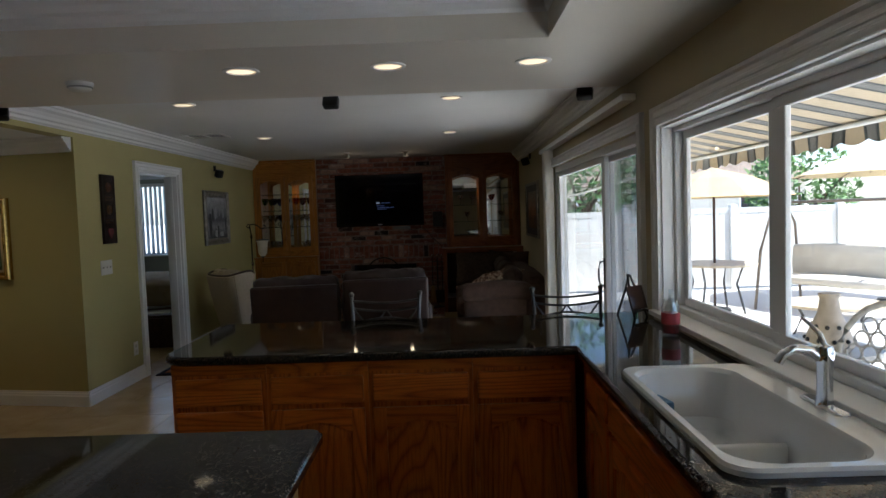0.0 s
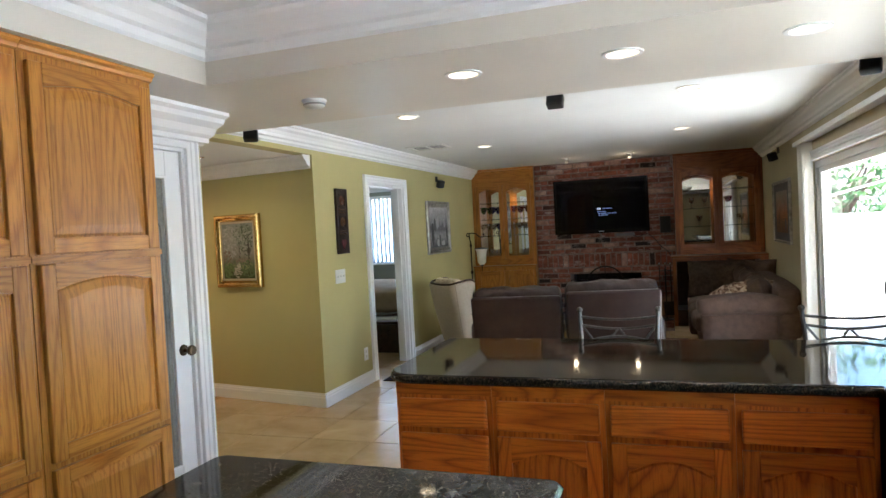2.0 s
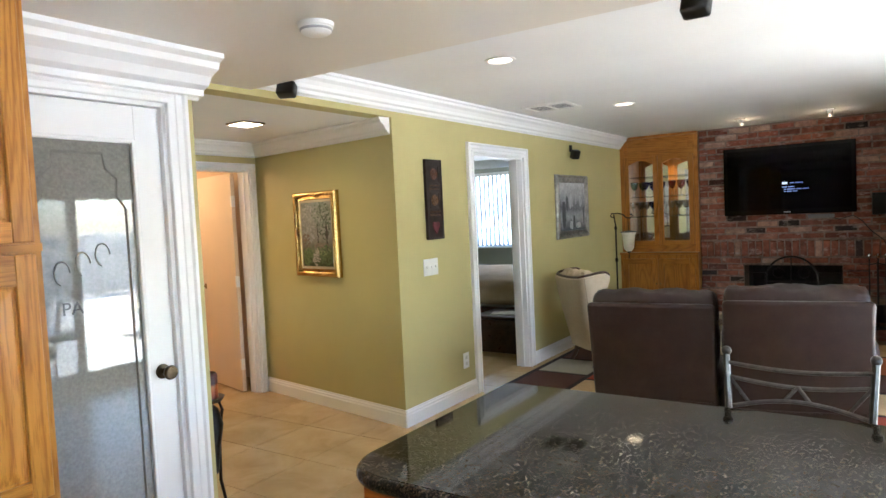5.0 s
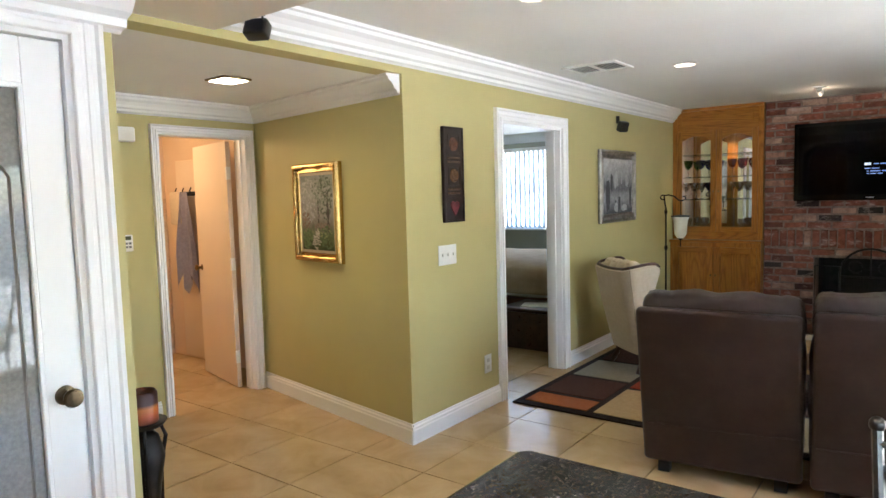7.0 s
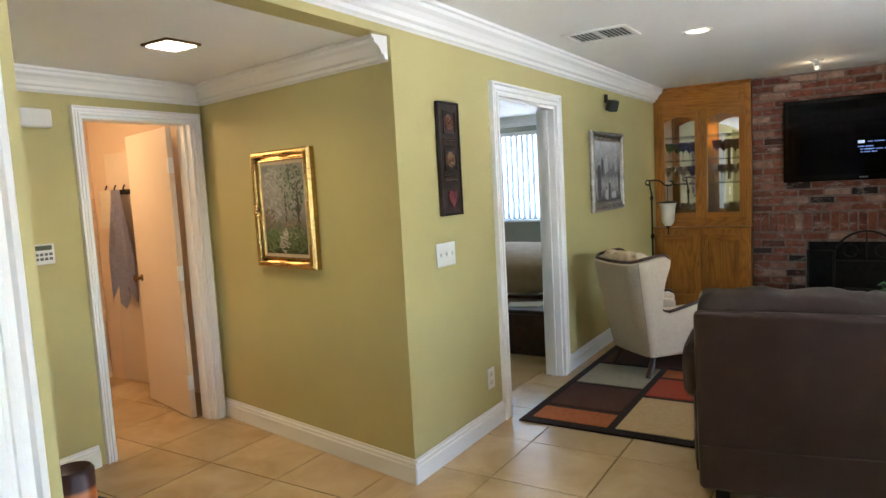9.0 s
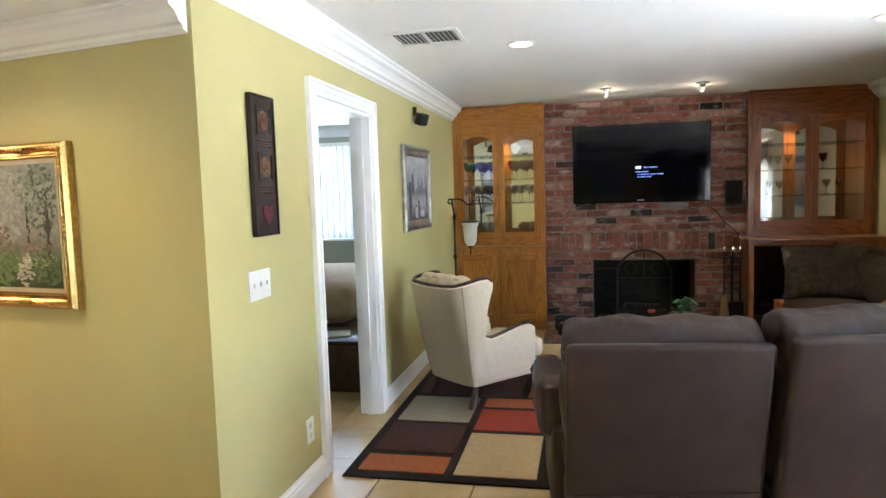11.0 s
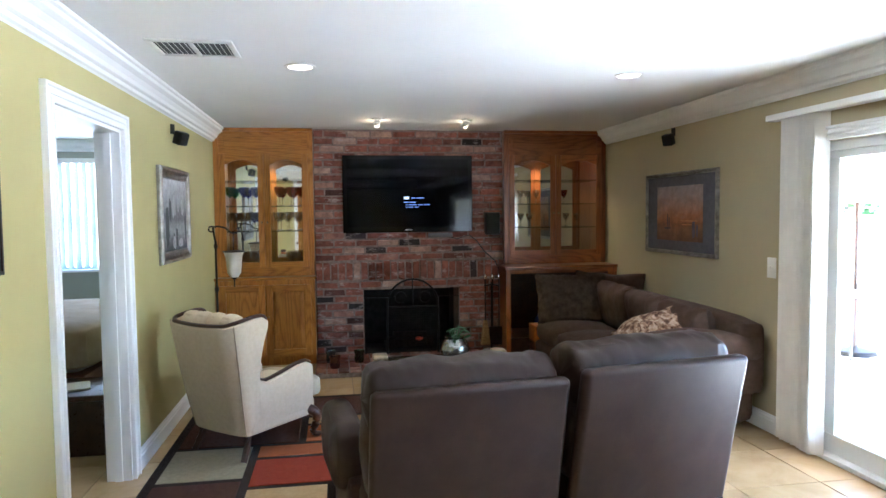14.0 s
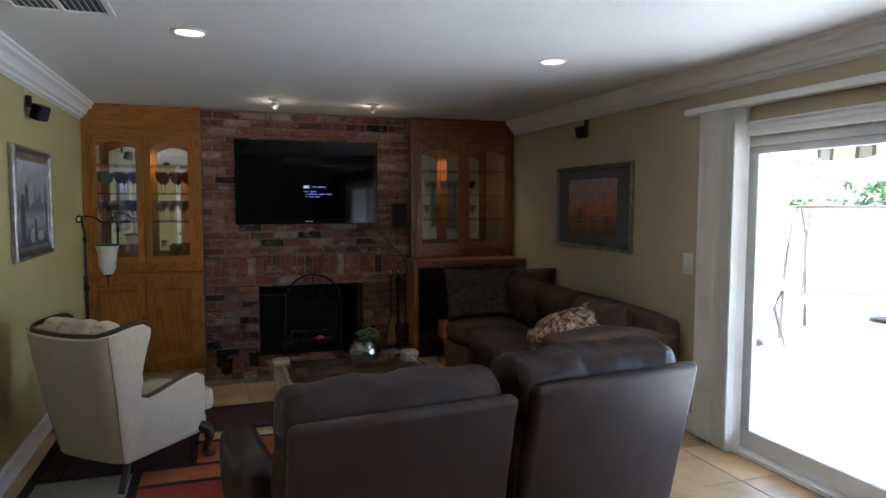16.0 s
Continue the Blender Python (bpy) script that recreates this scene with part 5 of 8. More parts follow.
def display_cabinet(x0, x1, zl, yl, mv, mx, label, open_base):
    th = thing("display_cabinet", label, "cabinet")
    w = x1 - x0
    yu = 10.23
    top = ZC
    c = bmesh.new()
    z0 = zl
    box(c, x0, yu + 0.02, z0, x0 + 0.03, 10.615, top)
    box(c, x1 - 0.03, yu + 0.02, z0, x1, 10.615, top)
    box(c, x0 + 0.03, yu + 0.02, 2.17, x1 - 0.03, 10.615, top)
    box(c, x0 + 0.03, yu + 0.02, z0, x1 - 0.03, 10.615, z0 + 0.03)
    part("upper_case", c, mv, th, "", False)
    # face: stiles, head board and foot rail
    st = 0.055
    part("stile", B(x0, yu, z0, x0 + st, yu + 0.02, top - 0.03, bevel=0.002, seg=1), mv, th, "", False)
    part("stile", B(x1 - st, yu, z0, x1, yu + 0.02, top - 0.03, bevel=0.002, seg=1), mv, th, "", False)
    part("head_board", B(x0 + st, yu + 0.001, 2.15, x1 - st, yu + 0.02, top - 0.03, bevel=0.002, seg=1), mx, th, "", False)
    part("head_panel", B(x0 + st + 0.05, yu - 0.006, 2.22, x1 - st - 0.05, yu + 0.002, top - 0.07, bevel=0.004, seg=1), mx, th, "", False)
    part("foot_rail", B(x0 + st, yu + 0.001, z0, x1 - st, yu + 0.02, z0 + 0.09, bevel=0.002, seg=1), mx, th, "", False)
    cn = bmesh.new()
    moulding(cn, [(0, 0), (0.03, 0), (0.03, -0.012), (0.014, -0.03), (0, -0.034)], (x0, yu, top - 0.001), (x1, yu, top - 0.001), (0, -1, 0))
    part("cornice", cn, mx, th, "", False)
    part("back_mirror", B(x0 + 0.03, 10.595, z0 + 0.03, x1 - 0.03, 10.605, 2.17), M_MIRROR, th, "mirrored cabinet back", False)
    dw = (w - 2 * st - 0.006) / 2
    for i in range(2):
        dx = x0 + st + i * (dw + 0.006)
        d = arched_door(th, dx, z0 + 0.09, dw, 2.15 - z0 - 0.09, yu - 0.012, mv, mx, 0.05, 0.058, M_GLASS, "glass_door")
        kx = dx + dw - 0.025 if i == 0 else dx + 0.025
        part("knob", ball(bmesh.new(), (kx, yu - 0.022, z0 + 0.55), 0.011), M_BRASS, d, "brass knob")
    # strip added behind the doors to block the bright line in their gap
    part("centre_stile", B((x0 + x1) / 2 - 0.02, yu + 0.002, z0 + 0.09, (x0 + x1) / 2 + 0.02, yu + 0.02, 2.15), mv, th, "", False)
    shelves = (1.36, 1.62, 1.88)
    for z in shelves:
        g = part("glass_shelf", B(x0 + 0.032, yu + 0.07, z, x1 - 0.032, 10.59, z + 0.007), pane_glass("shelf_glass", (0.78, 0.86, 0.82), 0.10), th, "clear glass shelf", False)
    d = bpy.data.lights.new("cabinet_lamp", "SPOT")
    d.energy, d.color, d.spot_size, d.spot_blend, d.shadow_soft_size = 1.6, (1, 0.72, 0.42), radians(130), 0.8, 0.03
    ob = new("cabinet_lamp", d)
    ob.matrix_world = look(((x0 + x1) / 2, 10.42, 2.15), ((x0 + x1) / 2, 10.421, 1))
    part("lamp_puck", lathe(bmesh.new(), [(0.0, -0.012), (0.025, -0.012), (0.03, 0.0)], ((x0 + x1) / 2, 10.42, 2.169)), M_BULB, th)
    # lower part
    b = bmesh.new()
    if open_base:
        box(b, x0 - 0.06, yl, 0.0, x0 - 0.012, 10.615, zl - 0.03)
        part("side_panel", b, mv, th, "", False)
        part("side_panel", B(x1 - 0.10, yl, 0.0, x1, 10.615, zl - 0.03), mv, th, "", False)
        # back and plinth coloured dark to stand in for the deep interior's shade
        part("back_panel", B(x0 - 0.012, yl + 0.60, 0.0, x1 - 0.10, 10.615, zl - 0.03), M_DARKWOOD, th, "back of the open base, coloured dark for its deep shade", False)
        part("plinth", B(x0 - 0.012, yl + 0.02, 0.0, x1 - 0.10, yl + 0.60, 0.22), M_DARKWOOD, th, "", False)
        part("apron", B(x0 - 0.012, yl + 0.002, zl - 0.075, x1 - 0.10, yl + 0.60, zl - 0.03), mx, th, "", False)
        part("ledge", box(bmesh.new(), x0 - 0.08, yl - 0.03, zl - 0.028, x1 - 0.002, yu + 0.02, zl, 0.006), mx, th, "", False)
    else:
        box(b, x0, yl + 0.022, 0.09, x1, 10.615, zl - 0.03)
        box(b, x0, yl + 0.07, 0.0, x1, 10.615, 0.09)
        part("lower_case", b, mv, th, "", False)
        part("ledge", box(bmesh.new(), x0 - 0.002, yl - 0.02, zl - 0.028, x1 + 0.012, yu + 0.02, zl, 0.006), mx, th, "", False)
        dw2 = (w - 0.09) / 2
        for i in range(2):
            d2 = flat_panel_door(th, x0 + 0.04 + i * (dw2 + 0.01), 0.11, dw2, zl - 0.19, yl, mv, mx, 0.065)
            part("knob", ball(bmesh.new(), (x0 + 0.04 + dw2 + (-0.02 if i == 0 else 0.03), yl - 0.012, zl - 0.4), 0.011), M_BRASS, d2, "brass knob")
    return shelves


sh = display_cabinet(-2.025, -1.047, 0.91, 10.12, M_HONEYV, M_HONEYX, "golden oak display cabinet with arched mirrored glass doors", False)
rnd = random.Random(12)
for z, row in ((sh[1] + 0.008, ((-1.90, M_DKGREENG), (-1.76, M_BLUEG), (-1.64, M_BLUEG), (-1.40, M_REDG), (-1.28, M_REDG), (-1.18, M_REDG))), (sh[0] + 0.008, ((-1.92, M_CLEARG), (-1.84, M_CLEARG), (-1.75, M_CLEARG), (-1.66, M_BLUEG), (-1.42, M_CLEARG), (-1.33, M_CLEARG), (-1.22, M_CLEARG), (-1.14, M_CLEARG))), (0.945, ((-1.9, M_CLEARG), (-1.8, M_CLEARG), (-1.7, M_CLEARG), (-1.3, M_CLEARG), (-1.2, M_CLEARG)))):
    for x, m in row:
        goblet((x, 10.40 + rnd.uniform(-0.04, 0.06), z), m, 1.15, "stemmed glass goblet on a glass shelf")
sh = display_cabinet(0.964, XE - 0.005, 0.975, 9.93, M_REDV, M_REDX, "darker red-brown oak display cabinet with arched glass doors", True)
for x, z in ((1.2, sh[1]), (1.38, sh[1]), (1.7, sh[1]), (1.85, sh[0]), (1.3, sh[0])):
    goblet((x, 10.42, z + 0.008), M_CLEARG if x != 1.7 else M_REDG, 0.9, "small glass on a glass shelf")
vs = cup("vase", "deep blue glass vase in the open cabinet base", "vase", (1.35, 10.12, 0.222), [(0.0, 0.0), (0.06, 0.0), (0.10, 0.09), (0.10, 0.16), (0.04, 0.24), (0.05, 0.28), (0.0, 0.27)], plain("blue_glaze", (0.012, 0.02, 0.09), 0.12))
sbx = thing("wooden_box", "small plain oak box on the floor", "box", (1.20, 9.60, 0))
part("sides", box(bmesh.new(), -0.12, -0.12, 0, 0.12, 0.12, 0.42, 0.006), M_CHERV, sbx)


# ---- rug ----
def rug():
    th = thing("area_rug", "dark bordered rug with red, orange, tan and brown blocks", "rug", (0, 0, 0.0))
    x0, x1, y0, y1 = -1.93, 1.05, 6.36, 8.90
    pile = cloth("rug_dark_pile", (0.016, 0.009, 0.007), (0.03, 0.018, 0.014), 1.0, 30, 400, 0.8)
    part("ground", box(bmesh.new(), x0, y0, 0.001, x1, y1, 0.012, 0.004), pile, th, "", False)
    cols = {"grey": ((0.25, 0.22, 0.15), (0.32, 0.28, 0.20)), "brown": ((0.055, 0.02, 0.014), (0.085, 0.033, 0.022)), "orange": ((0.30, 0.085, 0.025), (0.38, 0.12, 0.038)), "red": ((0.24, 0.03, 0.012), (0.31, 0.045, 0.018)), "tan": ((0.42, 0.29, 0.14), (0.50, 0.36, 0.19))}
    mats = {k: cloth("rug_" + k, a, b, 1.0, 40, 400, 0.8) for k, (a, b) in cols.items()}
    blocks = ((-1.87, 6.44, -1.39, 6.66, "orange"), (-1.87, 6.71, -1.39, 7.18, "brown"), (-1.87, 7.23, -1.39, 7.74, "grey"), (-1.87, 7.79, -1.10, 8.30, "brown"), (-1.87, 8.35, -1.3, 8.83, "orange"),
              (-1.34, 6.44, -0.90, 7.05, "tan"), (-1.34, 7.10, -0.62, 7.50, "red"), (-1.34, 7.55, -0.62, 7.74, "orange"), (-1.05, 7.79, -0.45, 8.12, "orange"), (-1.05, 8.17, 0.1, 8.30, "tan"), (-1.25, 8.35, -0.30, 8.83, "brown"),
              (-0.85, 6.44, -0.30, 6.75, "brown"), (-0.85, 6.80, -0.30, 7.05, "orange"), (-0.57, 7.10, 0.1, 7.74, "brown"), (-0.25, 6.44, 0.4, 7.05, "grey"), (0.45, 6.44, 1.0, 6.9, "red"), (0.45, 6.95, 1.0, 7.5, "tan"), (0.15, 7.1, 0.4, 7.74, "orange"), (0.45, 7.55, 1.0, 8.1, "brown"), (0.15, 7.79, 0.4, 8.30, "red"), (0.45, 8.15, 1.0, 8.83, "orange"), (-0.25, 8.35, 0.4, 8.83, "grey"))
    for a, b, c, d, k in blocks:
        part("block", box(bmesh.new(), a, b, 0.010, c, d, 0.0165, 0.003), mats[k], th, k + " woven block", False)


rug()


# ---- leather recliners ----
def head_roll(w, seed, nx=56, na=30):
    """A plump leather roll along x with gathered, wrinkled ends."""
    bm = bmesh.new()
    rings = []
    for i in range(nx + 1):
        u = 2 * i / nx - 1
        full = (1 - abs(u) ** 18) ** 0.4 if abs(u) < 1 else 0.0
        ring = []
        for k in range(na):
            a = 2 * math.pi * k / na
            c, s = math.cos(a), math.sin(a)
            y, z = 0.135 * math.copysign(abs(c) ** 0.8, c), 0.130 * math.copysign(abs(s) ** 0.8, s)
            end = 0.35 + 1.5 * abs(u) ** 5
            f = noise.noise(Vector((u * 3.1 + seed, c * 1.6, s * 1.6)))
            g = noise.noise(Vector((u * 9.0 + 0.9 * c + seed * 2, c * 1.1 + 5, s * 2.4)))
            e = noise.noise(Vector((u * 17.0 + 1.6 * s + seed, c * 2.2, s * 3.0 + 9)))
            q = full * (1 + 0.05 * f + 0.12 * end * (abs(g) - 0.25) + 0.045 * end * e)
            ring.append(bm.verts.new((u * (w + 0.004) + 0.006 * g, y * q, z * q - 0.012 * (1 - full) + 0.010 * f)))
        rings.append(ring)
    for p, q in zip(rings, rings[1:]):
        for k in range(na):
            j = (k + 1) % na
            bm.faces.new((p[k], q[k], q[j], p[j]))
    bmesh.ops.remove_doubles(bm, verts=bm.verts, dist=0.0005)
    return bm


def recliner(at, turn, h, label, arm_left=True, arm_right=True):
    th = thing("recliner", label, "armchair", at, turn, "leather recliners")
    w = 0.375
    # back shell leaning away, seen from behind
    sh = bmesh.new()
    box(sh, -w, 0.0, 0.07, w, 0.07, h, 0.026, 4)
    for v in sh.verts:
        v.co.y += 0.20 * (1 - v.co.z / h)
        v.co.y -= 0.012 * (1 - (v.co.x / w) ** 2) * (v.co.y < 0.15)
    back = part("back_shell", sh, M_LEATHER, th, "dark brown leather back panel")
    pp = bmesh.new()
    sweep(pp, [(-w + 0.02, 0.2 * (1 - 0.30 / h) - 0.009, 0.30), (0, 0.2 * (1 - 0.30 / h) - 0.012, 0.305), (w - 0.02, 0.2 * (1 - 0.30 / h) - 0.009, 0.32)], 0.004, 8)
    part("piping", pp, M_LEATHER, back)
    hd = head_roll(w, at[0] * 9)
    bmesh.ops.translate(hd, verts=hd.verts, vec=(0.0, 0.218, h - 0.064))
    part("head_cushion", hd, M_LEATHER, th, "plump wrinkled leather head cushion")
    part("back_cushion", cushion(bmesh.new(), -w + 0.02, 0.12, 0.45, w - 0.02, 0.34, h - 0.06, 0.03), M_LEATHER, th)
    part("seat_cushion", cushion(bmesh.new(), -w + 0.02, 0.30, 0.28, w - 0.02, 0.86, 0.50, 0.03), M_LEATHER, th)
    part("base", box(bmesh.new(), -w + 0.01, 0.24, 0.05, w - 0.01, 0.84, 0.29, 0.02), M_LEATHER, th)
    for s, on in ((-1, arm_left), (1, arm_right)):
        if on:
            xa, xb = sorted((s * (w - 0.05), s * (w + 0.085)))
            part("arm_pad", cushion(bmesh.new(), xa, 0.46, 0.40, xb, 0.95, 0.66, 0.02, 12), M_LEATHER, th)
            xa, xb = sorted((s * (w - 0.05), s * (w + 0.035)))
            part("arm_body", cushion(bmesh.new(), xa, 0.38, 0.06, xb, 0.92, 0.47, 0.006, 8), M_LEATHER, th)
    for x in (-0.28, 0.28):
        for y in (0.26, 0.78):
            part("foot", box(bmesh.new(), x - 0.03, y - 0.03, 0.0, x + 0.03, y + 0.03, 0.055, 0.004), M_BLACK, th)


recliner((-0.342, 5.60, 0), 6.5, 0.925, "dark brown leather recliner beside its twin", True, False)
recliner((0.447, 5.675, 0), 9.5, 0.955, "dark brown leather recliner with shiny head cushion", False, True)


# ---- wing chair ----
def spline(pts, n=5, closed=False):
    """Points of a smooth curve through the given ones."""
    pts = [Vector(p) for p in pts]
    out = []
    m = len(pts)
    for i in range(m if closed else m - 1):
        p0, p1 = pts[(i - 1) % m if closed else max(i - 1, 0)], pts[i]
        p2, p3 = pts[(i + 1) % m], pts[(i + 2) % m if closed else min(i + 2, m - 1)]
        for k in range(n):
            t = k / n
            out.append(0.5 * (2 * p1 + (p2 - p0) * t + (2 * p0 - 5 * p1 + 4 * p2 - p3) * t * t + (3 * p1 - p0 - 3 * p2 + p3) * t ** 3))
    if not closed:
        out.append(pts[-1])
    return out


def wing_chair(at, turn):
    th = thing("wing_chair", "cream wing armchair with dark wood trim and cabriole legs", "armchair", at, turn)

    def half(z):
        return 0.235 + 0.088 * z

    # side from the arm tip round to the back seam: y at the foot, y at the rim, height of the rim, bow of the line between
    side = [(0.305, 0.295, 0.500, 1), (0.26, 0.25, 0.522, 1), (0.19, 0.17, 0.520, 1), (0.10, 0.08, 0.500, 1), (0.0, -0.02, 0.478, 1), (-0.08, -0.105, 0.466, 1), (-0.115, -0.165, 0.488, 1), (-0.138, -0.203, 0.545, 1), (-0.155, -0.215, 0.615, 1.5), (-0.175, -0.195, 0.69, 3), (-0.190, -0.158, 0.76, 3.5), (-0.203, -0.125, 0.82, 3.5), (-0.213, -0.122, 0.862, 3), (-0.222, -0.16, 0.885, 2.2), (-0.229, -0.225, 0.884, 1.6), (-0.236, -0.30, 0.873, 1.2)]
    cols = [(1.0, *c) for c in side]
    corner = [(0.985, -0.243, -0.345, 0.866, 1), (0.945, -0.252, -0.378, 0.860, 1), (0.875, -0.260, -0.400, 0.854, 1)]
    cols += corner
    for i in range(13):
        u = 0.78 - 1.56 * i / 12
        cols.append((u, -0.266 - 0.016 * (1 - u * u), -0.412 - 0.022 * (1 - u * u), 0.838 + 0.016 * u * u, 1))
    cols += [(-c[0], *c[1:]) for c in reversed(corner)] + [(-1.0, *c) for c in reversed(side)]
    n, thick = 10, 0.058
    bm = bmesh.new()
    rings, rim, outer = [], [], []
    for k, (u, f, r, zt, bow) in enumerate(cols):
        face = []
        for j in range(n + 1):
            q = j / n
            z = 0.158 + (zt - 0.158) * q
            a, b = cols[max(k - 1, 0)], cols[min(k + 1, len(cols) - 1)]
            d = Vector((a[0] * half(z) - b[0] * half(z), a[1] + (a[2] - a[1]) * q - b[1] - (b[2] - b[1]) * q, 0))
            if abs(u) > 0.99 and 0 < k < len(cols) - 1 and abs(a[0] - b[0]) < 0.01:
                d = Vector((0, 1 if u > 0 else -1, 0))
            out = Vector((d.y, -d.x, 0)).normalized()
            p = Vector((u * half(z), f + (r - f) * q ** bow, z)) + out * 0.012 * math.sin(math.pi * q)
            face.append((p, out))
        outer.append([p for p, o in face])
        inner = [p - o * thick * (0.75 if 0.3 < p.z < 0.45 else 1.0) for p, o in face]
        top = face[-1][0] - face[-1][1] * thick / 2 + Vector((0, 0, 0.014))
        rim.append(top)
        rings.append([bm.verts.new(p) for p in outer[-1] + [top] + inner[::-1]])
    for a, b in zip(rings, rings[1:]):
        for i in range(len(a) - 1):
            bm.faces.new((a[i], b[i], b[i + 1], a[i + 1]))
    bm.faces.new(rings[0])
    bm.faces.new(rings[-1])
    part("shell", bm, M_CREAM, th, "cream upholstered back, wings and arms")
    part("wood_trim", sweep(bmesh.new(), spline(rim, 2), 0.015, 8), M_DARKWOOD, th, "dark carved wood rim")
    # seams in a darkened cream, the crease's shade put into the colour
    for k in (17, 33):
        part("welt", sweep(bmesh.new(), [p * 1.004 for p in outer[k]], 0.0045, 6), plain("shaded_cream_welt", (0.36, 0.29, 0.21), 0.9), th, "cream piped seam")
    for s in (-1, 1):
        x = s * (half(0.42) - 0.028)
        part("arm_front_trim", sweep(bmesh.new(), spline([(x, 0.300, 0.505), (x + s * 0.012, 0.308, 0.45), (x, 0.305, 0.38), (x - s * 0.006, 0.300, 0.30)], 3), 0.010, 8), M_DARKWOOD, th, "dark carved wood arm front")
        part("arm_pad", cushion(bmesh.new(), min(s * 0.185, s * 0.25), -0.10, 0.33, max(s * 0.185, s * 0.25), 0.28, 0.475, 0.012), M_CREAM, th)
        lg = bmesh.new()
        sweep(lg, spline([(s * 0.235, 0.285, 0.20), (s * 0.275, 0.328, 0.155), (s * 0.272, 0.325, 0.09), (s * 0.258, 0.308, 0.045), (s * 0.268, 0.325, 0.018)], 3), 0.038, 10, 0.45)
        ball(lg, (s * 0.274, 0.335, 0.014), 0.03, 1.1, 1.25, 0.5)
        part("cabriole_leg", lg, M_DARKWOOD, th, "carved dark wood leg")
        part("rear_leg", sweep(bmesh.new(), [(s * 0.205, -0.20, 0.20), (s * 0.215, -0.23, 0.09), (s * 0.23, -0.275, 0.0)], 0.026, 8, 0.75), M_DARKWOOD, th)
    part("seat_frame", box(bmesh.new(), -0.258, -0.24, 0.15, 0.258, 0.345, 0.275, 0.03, 3), M_CREAM, th)
    part("seat_cushion", cushion(bmesh.new(), -0.205, -0.24, 0.27, 0.205, 0.38, 0.41, 0.025), M_CREAM, th, "plump cream seat cushion")
    part("cushion_front", cushion(bmesh.new(), -0.262, 0.302, 0.272, 0.262, 0.388, 0.408, 0.022, 8), M_CREAM, th, "front of the seat cushion")
    for i in range(4):
        for j in range(3):
            x, z = -0.18 + 0.12 * i, 0.50 + 0.155 * j
            yb = -0.192 - 0.155 * (z - 0.158) / 0.69
            part("tuft", cushion(bmesh.new(), x - 0.066, yb - 0.01, z - 0.09, x + 0.066, yb + 0.10, z + 0.09, 0.022, 6), M_CREAM, th, "tufted cream back")


wing_chair((-1.405, 7.82, 0.0165), -41)


# ---- floor lamp ----
def floor_lamp():
    th = thing("floor_lamp", "dark iron bridge floor lamp with a hanging frosted shade", "floor lamp", (-1.93, 9.70, 0))
    part("base_plate", lathe(bmesh.new(), [(0.0, 0.04), (0.03, 0.04), (0.10, 0.025), (0.12, 0.01), (0.12, 0.0), (0.0, 0.0)]), M_IRON, th)
    st = bmesh.new()
    rod(st, (0, 0, 0.03), (0, 0, 1.30), 0.010)
    ball(st, (0, 0, 0.85), 0.02, 1, 1, 1.6)
    ball(st, (0, 0, 1.25), 0.018, 1, 1, 1.6)
    part("stem", st, M_IRON, th)
    am = bmesh.new()
    sweep(am, [(-0.035 + 0.025 * math.cos(a * 0.5), 0, 1.41 + 0.025 * math.sin(a * 0.5)) for a in range(1, 12)][::-1] + [(-0.015, 0, 1.43), (0.03, 0, 1.435), (0.09, 0, 1.42), (0.14, 0, 1.375), (0.19, 0, 1.37), (0.215, 0, 1.395), (0.205, 0, 1.42), (0.185, 0, 1.41)], 0.008, 8)
    sweep(am, [(0, 0, 1.29), (-0.012, 0, 1.35), (-0.02, 0, 1.42)], 0.009, 8)
    part("scroll_arm", am, M_IRON, th)
    rod_ = bmesh.new()
    rod(rod_, (0.16, 0, 1.37), (0.16, 0, 1.20), 0.004, n=6)
    part("hanger", rod_, M_IRON, th)
    part("shade_cap", lathe(bmesh.new(), [(0.10, 0.0), (0.103, 0.008), (0.03, 0.018), (0.0, 0.02)], (0.16, 0, 1.195)), M_IRON, th)
    fg = Mat("frosted_amber_shade", 0.5, 0, 0.4)
    fg.color(fg.ramp(fg.noise(9, 4), [(0.3, (0.66, 0.60, 0.48)), (0.7, (0.80, 0.76, 0.66))]))
    part("shade", lathe(bmesh.new(), [(0.092, 1.195), (0.075, 1.15), (0.068, 1.06), (0.062, 1.0), (0.035, 0.96), (0.0, 0.955)], (0.16, 0, 0), 20), fg.m, th, "frosted cream glass shade")
    part("finial", lathe(bmesh.new(), [(0.03, 0.965), (0.022, 0.945), (0.006, 0.935), (0.006, 0.87), (0.0, 0.865)], (0.16, 0, 0), 10), M_IRON, th)


floor_lamp()


